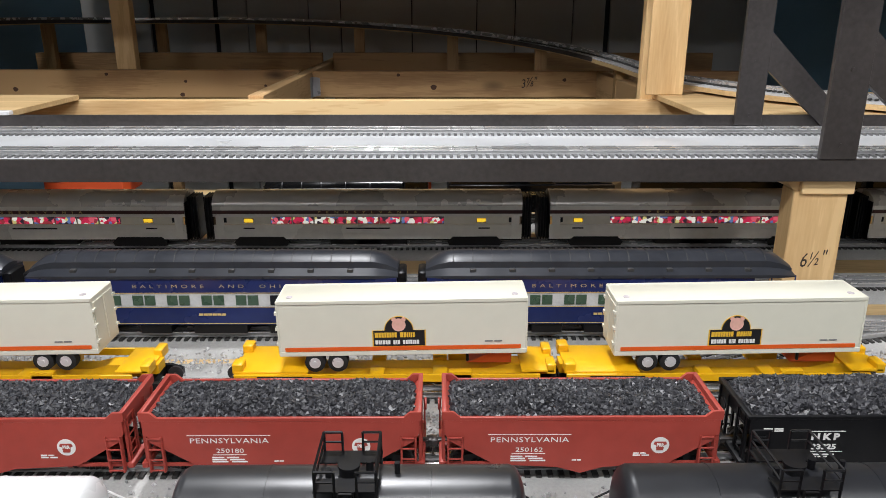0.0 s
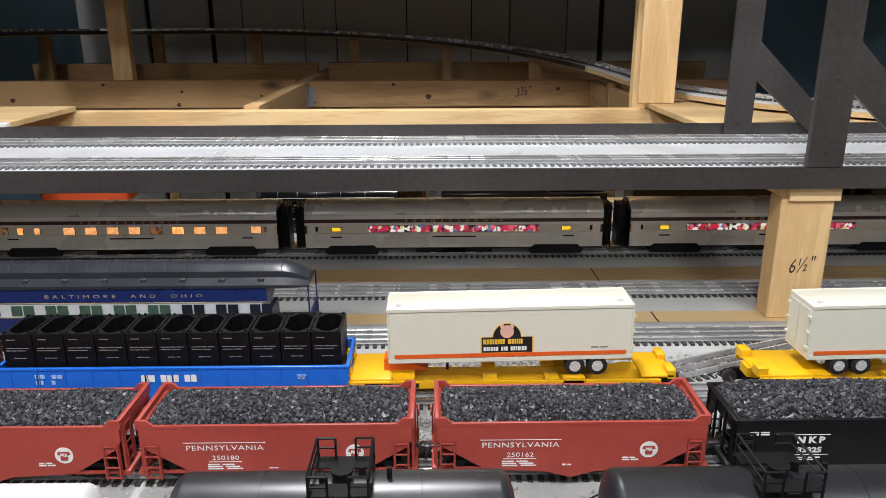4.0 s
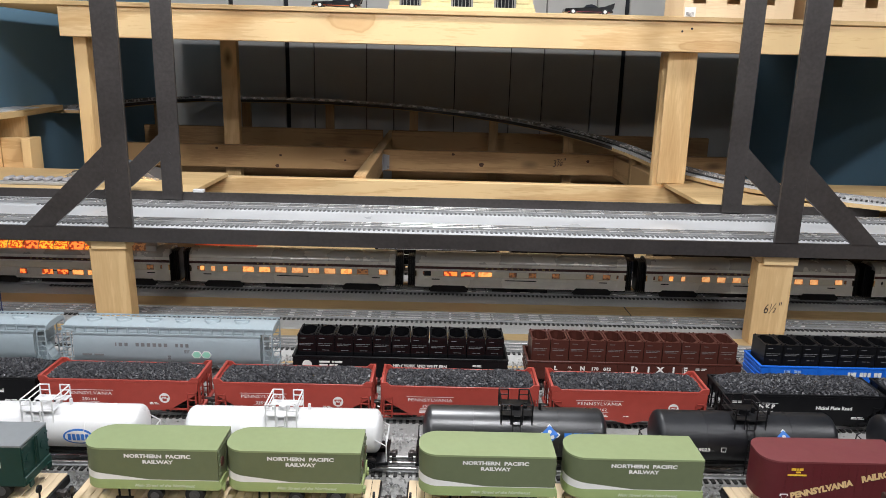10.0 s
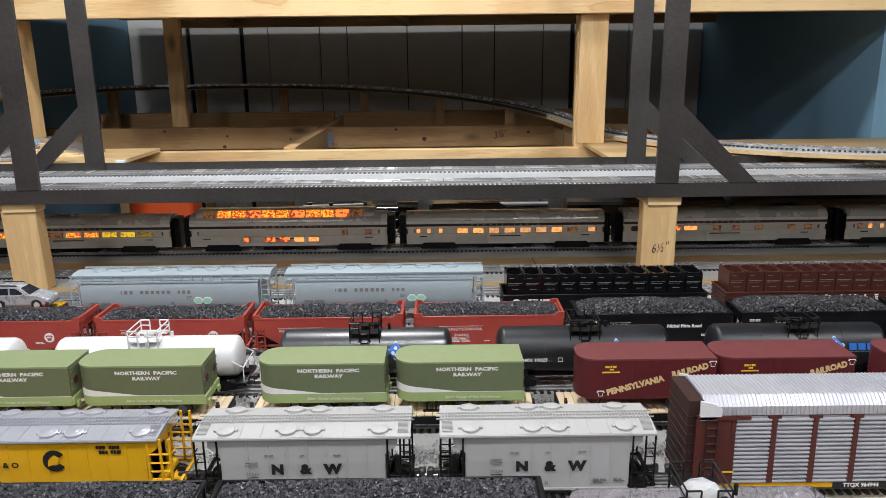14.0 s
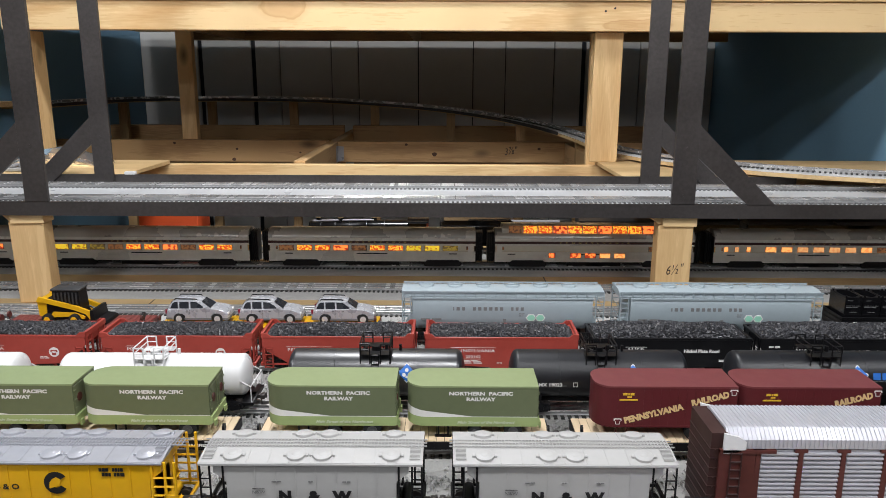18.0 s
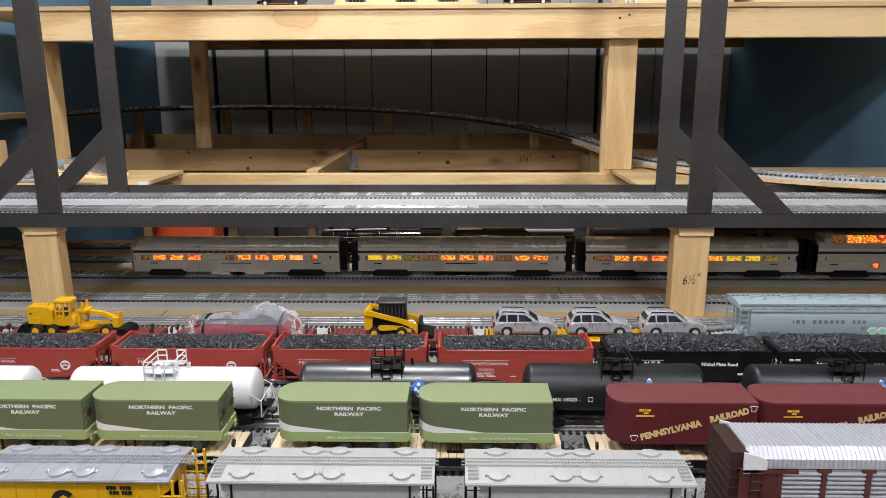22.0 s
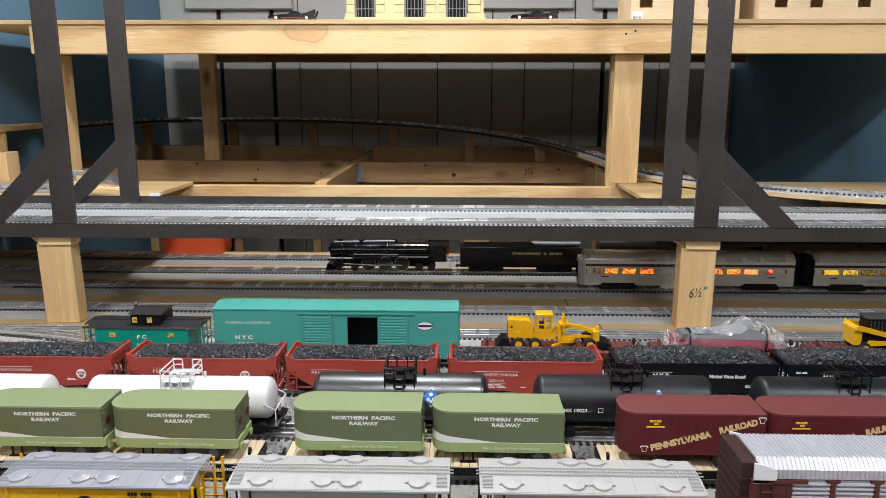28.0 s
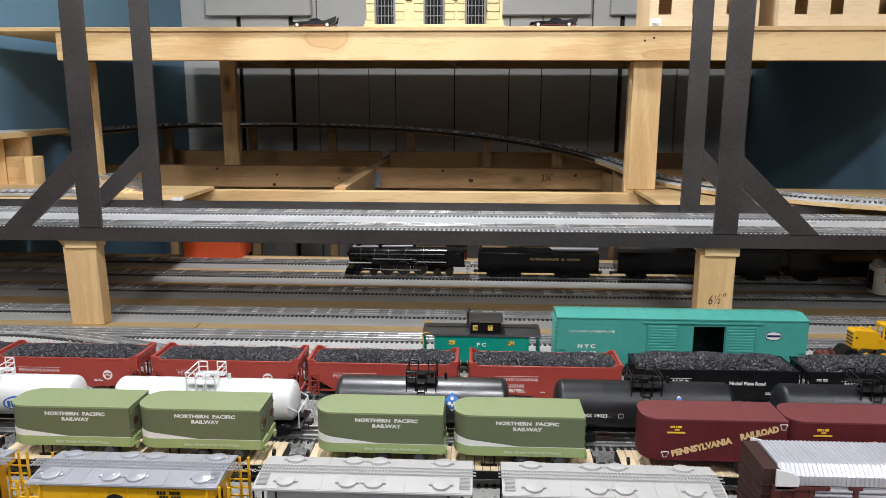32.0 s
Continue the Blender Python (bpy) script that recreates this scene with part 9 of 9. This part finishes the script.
prism(bm, [(-0.178, 0.004), (-0.150, 0.006), (-0.150, 0.022), (-0.172, 0.022)], "y", -0.026, 0.026)
part("running_board", bm, GLOSS_BLACK, eng)
for xx, r in ((-0.144, 0.0105), (-0.095, 0.0105), (-0.0546, 0.0214), (-0.0070, 0.0214), (0.0410, 0.0214), (0.09, 0.0115), (0.125, 0.0115)):
    bm = bmesh.new()
    for s in (-1, 1):
        rod(bm, (0, s * 0.0145, 0), (0, s * 0.0175, 0), r, seg=20)
        rod(bm, (0, s * 0.0174, 0), (0, s * 0.0182, 0), r * 0.35, seg=10)
        for a in range(8):
            rod(bm, (0, s * 0.0178, 0), (r * 0.9 * math.cos(a * math.pi / 4), s * 0.0178, r * 0.9 * math.sin(a * math.pi / 4)), 0.0007, seg=4)
    part("wheelset", bm, STEEL_BLACK, eng, at=(xx, 0, r))
bm = bmesh.new()
box(bm, -0.0555, 0.042, -0.0225, -0.0205, 0.0165, 0.0190)
rod(bm, (-0.135, -0.0235, 0.022), (-0.007, -0.0235, 0.0175), 0.0013, seg=6)
part("side_rod", bm, CHROME, eng, "bright side rods")
bm = bmesh.new()
rod(bm, (-0.16, -0.0245, 0.064), (0.11, -0.0275, 0.066), 0.0008, seg=5)
part("handrail", bm, CHROME, eng)

ten = thing("tender", "black coal tender with gold lettering", "tender", "", (0.199, Y_LOCO, DECK + 0.016))
bm = bmesh.new()
box(bm, -0.170, 0.170, -0.031, 0.031, 0.022, 0.074, 0.002)
prism(bm, [(-0.165, 0.074), (-0.160, 0.088), (0.03, 0.088), (0.05, 0.074)], "y", -0.027, 0.027)
part("tank", bm, GLOSS_BLACK, ten)
lettering("CHESAPEAKE  &  OHIO", 0.0092, INK_GOLD, ten, 0.045, -0.0315, 0.056, stretch=1.5, bold=0.0002)
bm = bmesh.new()
box(bm, -0.172, 0.172, -0.026, 0.026, 0.015, 0.0218)
rod(bm, (-0.09, -0.016, 0.0895), (0.03, -0.016, 0.0895), 0.0012, seg=6)
part("frame", bm, BLACK, ten)
bm = bmesh.new()
rod(bm, (-0.01, -0.014, 0.0815), (0.168, -0.014, 0.0815), 0.0065, seg=14)
part("top_pipe", bm, PALE_SILVER, ten)
bm = bmesh.new()
box(bm, -0.172, -0.168, -0.026, 0.026, 0.028, 0.085, 0.001)
part("front_wall", bm, DARK_TRIM, ten)
running_gear(ten, (-0.12, -0.075, 0.075, 0.12), 0.172)


def dark_car(x, half, label):
    c = thing("baggage_car", label, "passenger car", "dark parked cars", (x, Y_LOCO, DECK + 0.016))
    b = bmesh.new()
    box(b, -half, half, -0.034, 0.034, 0.018, 0.080)
    part("body", b, GLOSS_BLACK, c)
    b = bmesh.new()
    prism(b, [(-0.036, 0.080), (-0.033, 0.089), (-0.012, 0.097), (0.012, 0.097), (0.033, 0.089), (0.036, 0.080)], "x", -half, half)
    part("roof", b, SATIN_BLACK, c, smooth=50)
    running_gear(c, (-half + 0.06, half - 0.06), half + 0.004)
    return c


dark_car(0.645, 0.225, "dark olive-black baggage car behind the tender")
dark_car(1.13, 0.235, "dark parked passenger car in shadow")
dark_car(1.63, 0.235, "dark parked passenger car in shadow")

# ---- things on the top shelf ----
hall = thing("model_building", "cream stone model building front with tall dark windows", "model building", "", (-0.120, 1.69, 1.7097))
bm = bmesh.new()
box(bm, -0.215, 0.215, 0, 0.28, 0, 0.36)
part("wall_shell", bm, STONE, hall)
bm = bmesh.new()
box(bm, -0.222, 0.222, -0.014, 0.0, 0.0, 0.020, 0.001)
box(bm, -0.219, 0.219, -0.008, 0.0, 0.020, 0.032, 0.001)
part("plinth", bm, STONE, hall)
for xx in (-0.195, -0.115, -0.045, 0.045, 0.085, 0.185):
    wd = 0.012 if xx == 0.085 else 0.020
    for k in range(13):
        bm = bmesh.new()
        box(bm, xx - wd, xx + wd, -0.004, 0.0, 0.034 + k * 0.025, 0.0565 + k * 0.025, 0.0008)
        part("stone_block", bm, STONE, hall)
for xx in (-0.155, 0.0, 0.130):
    bm = bmesh.new()
    box(bm, xx - 0.032, xx + 0.032, -0.0105, -0.0002, 0.0035, 0.31)
    wn = part("window", bm, GLASS_DARK, hall)
    for sx in (-1, 1):
        bm = bmesh.new()
        box(bm, xx + sx * 0.030 - 0.003, xx + sx * 0.030 + 0.003, -0.013, -0.0106, 0.0035, 0.31)
        part("window_frame", bm, INK_GREY, wn)
    bm = bmesh.new()
    for k in range(5):
        rod(bm, (xx - 0.022 + k * 0.011, -0.0118, 0.004), (xx - 0.022 + k * 0.011, -0.0118, 0.30), 0.0012, seg=5)
    for zz in (0.045, 0.075, 0.11, 0.16, 0.22):
        rod(bm, (xx - 0.028, -0.0118, zz), (xx + 0.028, -0.0118, zz), 0.0014, seg=5)
    part("window_grille", bm, INK_GREY, wn)
for xx in (-0.080, 0.066):
    bm = bmesh.new()
    box(bm, xx - 0.010, xx + 0.010, -0.0042, -0.0002, 0.092, 0.31)
    part("narrow_window", bm, GLASS_DARK, hall)


def plywood_house(x, wide, holes, tab):
    """A laser-cut house front: a thick sheet with arched openings, and side walls behind it."""
    ply = thing("plywood_model_house", "unpainted laser-cut plywood model house", "model house", "plywood model houses", (x, 1.685, 1.7097))
    edges_x = [0.0] + [v for c, hw in holes for v in (c - hw, c + hw)] + [wide]
    for x0, x1 in zip(edges_x[::2], edges_x[1::2]):
        bm = bmesh.new()
        box(bm, x0, x1, 0, 0.006, 0, 0.34, 0.0004)
        part("front_panel", bm, LASER_PLY, ply)
    for c, hw in holes:
        bm = bmesh.new()
        box(bm, c - hw, c + hw, 0.0005, 0.0055, 0, 0.048)
        part("sill_panel", bm, LASER_PLY, ply)
        bm = bmesh.new()
        box(bm, c - hw, c + hw, 0.0005, 0.0055, 0.098, 0.34)
        part("lintel_panel", bm, LASER_PLY, ply)
    for x0 in (0.0, wide - 0.006):
        bm = bmesh.new()
        box(bm, x0, x0 + 0.006, 0.0062, 0.2, 0, 0.34, 0.0004)
        part("side_panel", bm, LASER_PLY, ply)
    bm = bmesh.new()
    box(bm, 0.006, wide - 0.006, 0.194, 0.2, 0, 0.34, 0.0004)
    part("rear_panel", bm, LASER_PLY, ply)
    if tab:
        bm = bmesh.new()
        box(bm, 0.004, 0.037, -0.0010, -0.0002, 0.005, 0.037)
        lab = part("paper_label", bm, PAPER, ply)
        bars([(0.008 + k * 0.0035, 0.0098 + k * 0.0035, 0.009, 0.022) for k in range(7)], INK_GREY, lab, -0.0013)
    return ply


plywood_house(0.552, 0.334, ((0.047, 0.020), (0.150, 0.020), (0.255, 0.020)), True)
plywood_house(0.946, 0.420, ((0.067, 0.020), (0.175, 0.020), (0.320, 0.020)), False)
plywood_house(1.390, 0.400, ((0.080, 0.020), (0.220, 0.020)), False)


def low_car(x, accent):
    t = thing("toy_car", "low black die-cast toy car with fins on the top shelf", "toy car", "low toy cars", (x, 1.60, 1.7097))
    b = bmesh.new()
    prism(b, [(-0.072, 0.007), (-0.068, 0.016), (-0.030, 0.019), (-0.010, 0.020), (0.030, 0.021), (0.072, 0.027), (0.066, 0.016), (0.070, 0.007), (0.0, 0.004)], "y", -0.024, 0.024)
    part("body", b, GLOSS_BLACK, t, smooth=40)
    b = bmesh.new()
    prism(b, [(-0.014, 0.019), (-0.006, 0.028), (0.010, 0.030), (0.022, 0.026), (0.030, 0.020)], "y", -0.012, 0.012)
    part("canopy", b, GLASS_BLUE, t, smooth=50)
    b = bmesh.new()
    for s in (-1, 1):
        prism(b, [(0.030, 0.018), (0.074, 0.034), (0.070, 0.016)], "y", s * 0.022 - 0.0015, s * 0.022 + 0.0015)
    part_islands("fin", b, GLOSS_BLACK, t)
    bars([(-0.06, 0.06, 0.0075, 0.0085)], accent, t, -0.0243, "side_line")
    for xx in (-0.046, 0.046):
        wheel(t, xx, -0.0255, 0.0085, 0.0085, 0.008)
        wheel(t, xx, 0.0175, 0.0085, 0.0085, 0.008)
    return t


low_car(-0.485, ORANGE)
low_car(0.245, RED_TOY)

# ---- loose gravel between the front tracks ----
rng = np.random.RandomState(12)
N = 26000
base = np.array([(1, 0, 0), (-0.6, 0.8, 0), (-0.6, -0.8, 0), (0, 0, 0.9), (0.1, 0, -0.8)], float)
tri = np.array([(0, 1, 3), (1, 2, 3), (2, 0, 3), (1, 0, 4), (2, 1, 4), (0, 2, 4)])
cx = rng.uniform(-1.05, 1.05, N)
lanes = np.array([(Y_FRONT + Y_COVER) / 2, (Y_COVER + Y_PIGGY) / 2, (Y_PIGGY + Y_TANK) / 2, (Y_TANK + Y_HOP) / 2, (Y_HOP + Y_FREIGHT) / 2, (Y_FREIGHT + Y_BLUE) / 2 - 0.01])
cy = lanes[rng.randint(0, len(lanes), N)] + rng.normal(0, 0.016, N)
cz = np.array([deck_z(v) for v in cy]) + 0.0075 + rng.uniform(0, 0.0025, N)
sz = rng.uniform(0.0014, 0.0032, N)
ang = rng.uniform(0, 2 * math.pi, N)
V = base[None] * sz[:, None, None] * rng.uniform(0.6, 1.2, (N, 5, 1))
ca, sa = np.cos(ang)[:, None], np.sin(ang)[:, None]
V = np.stack([V[..., 0] * ca - V[..., 1] * sa + cx[:, None], V[..., 0] * sa + V[..., 1] * ca + cy[:, None], V[..., 2] + cz[:, None]], -1)
F = tri[None] + 5 * np.arange(N)[:, None, None]
me = bpy.data.meshes.new("gravel")
me.from_pydata(V.reshape(-1, 3).tolist(), [], F.reshape(-1, 3).tolist())
me.materials.append(GRAVEL)
tagged(new("gravel", me), "pale crushed marble gravel between the tracks", "gravel", "", "stuff")

# ---- ties, laid last ----
bm = bmesh.new()
box(bm, -0.0026, 0.0026, -0.0275, 0.0275, -0.0118, -0.0068)
TIE_ME = mesh_of("tie", bm, TIE, 0)
# Upper-deck ties share the plastic; scattered light is put into a paler grey.
PALE_TIE_ME = TIE_ME.copy()
PALE_TIE_ME.materials[0] = mat("grey_plastic_tie", (0.17, 0.17, 0.168), 0.6, vary=0.25, scale=60, obj=0.5)
for t, x0, x1, high in TRACKS:
    x = -1.16
    while x < 1.2:
        ob = new("tie", TIE_ME if t.location.z < 1.1 else PALE_TIE_ME)
        ob.parent = t
        ob.location = (x, 0, high)
        x += 0.0108


# ---- what moves ----
def motions():
    for ob, x, y, z, rows, tilt in MOVERS:
        walk(ob, [(t, pose(x + s, y, z, 0, tilt, 0)) for t, s in rows])


motions()
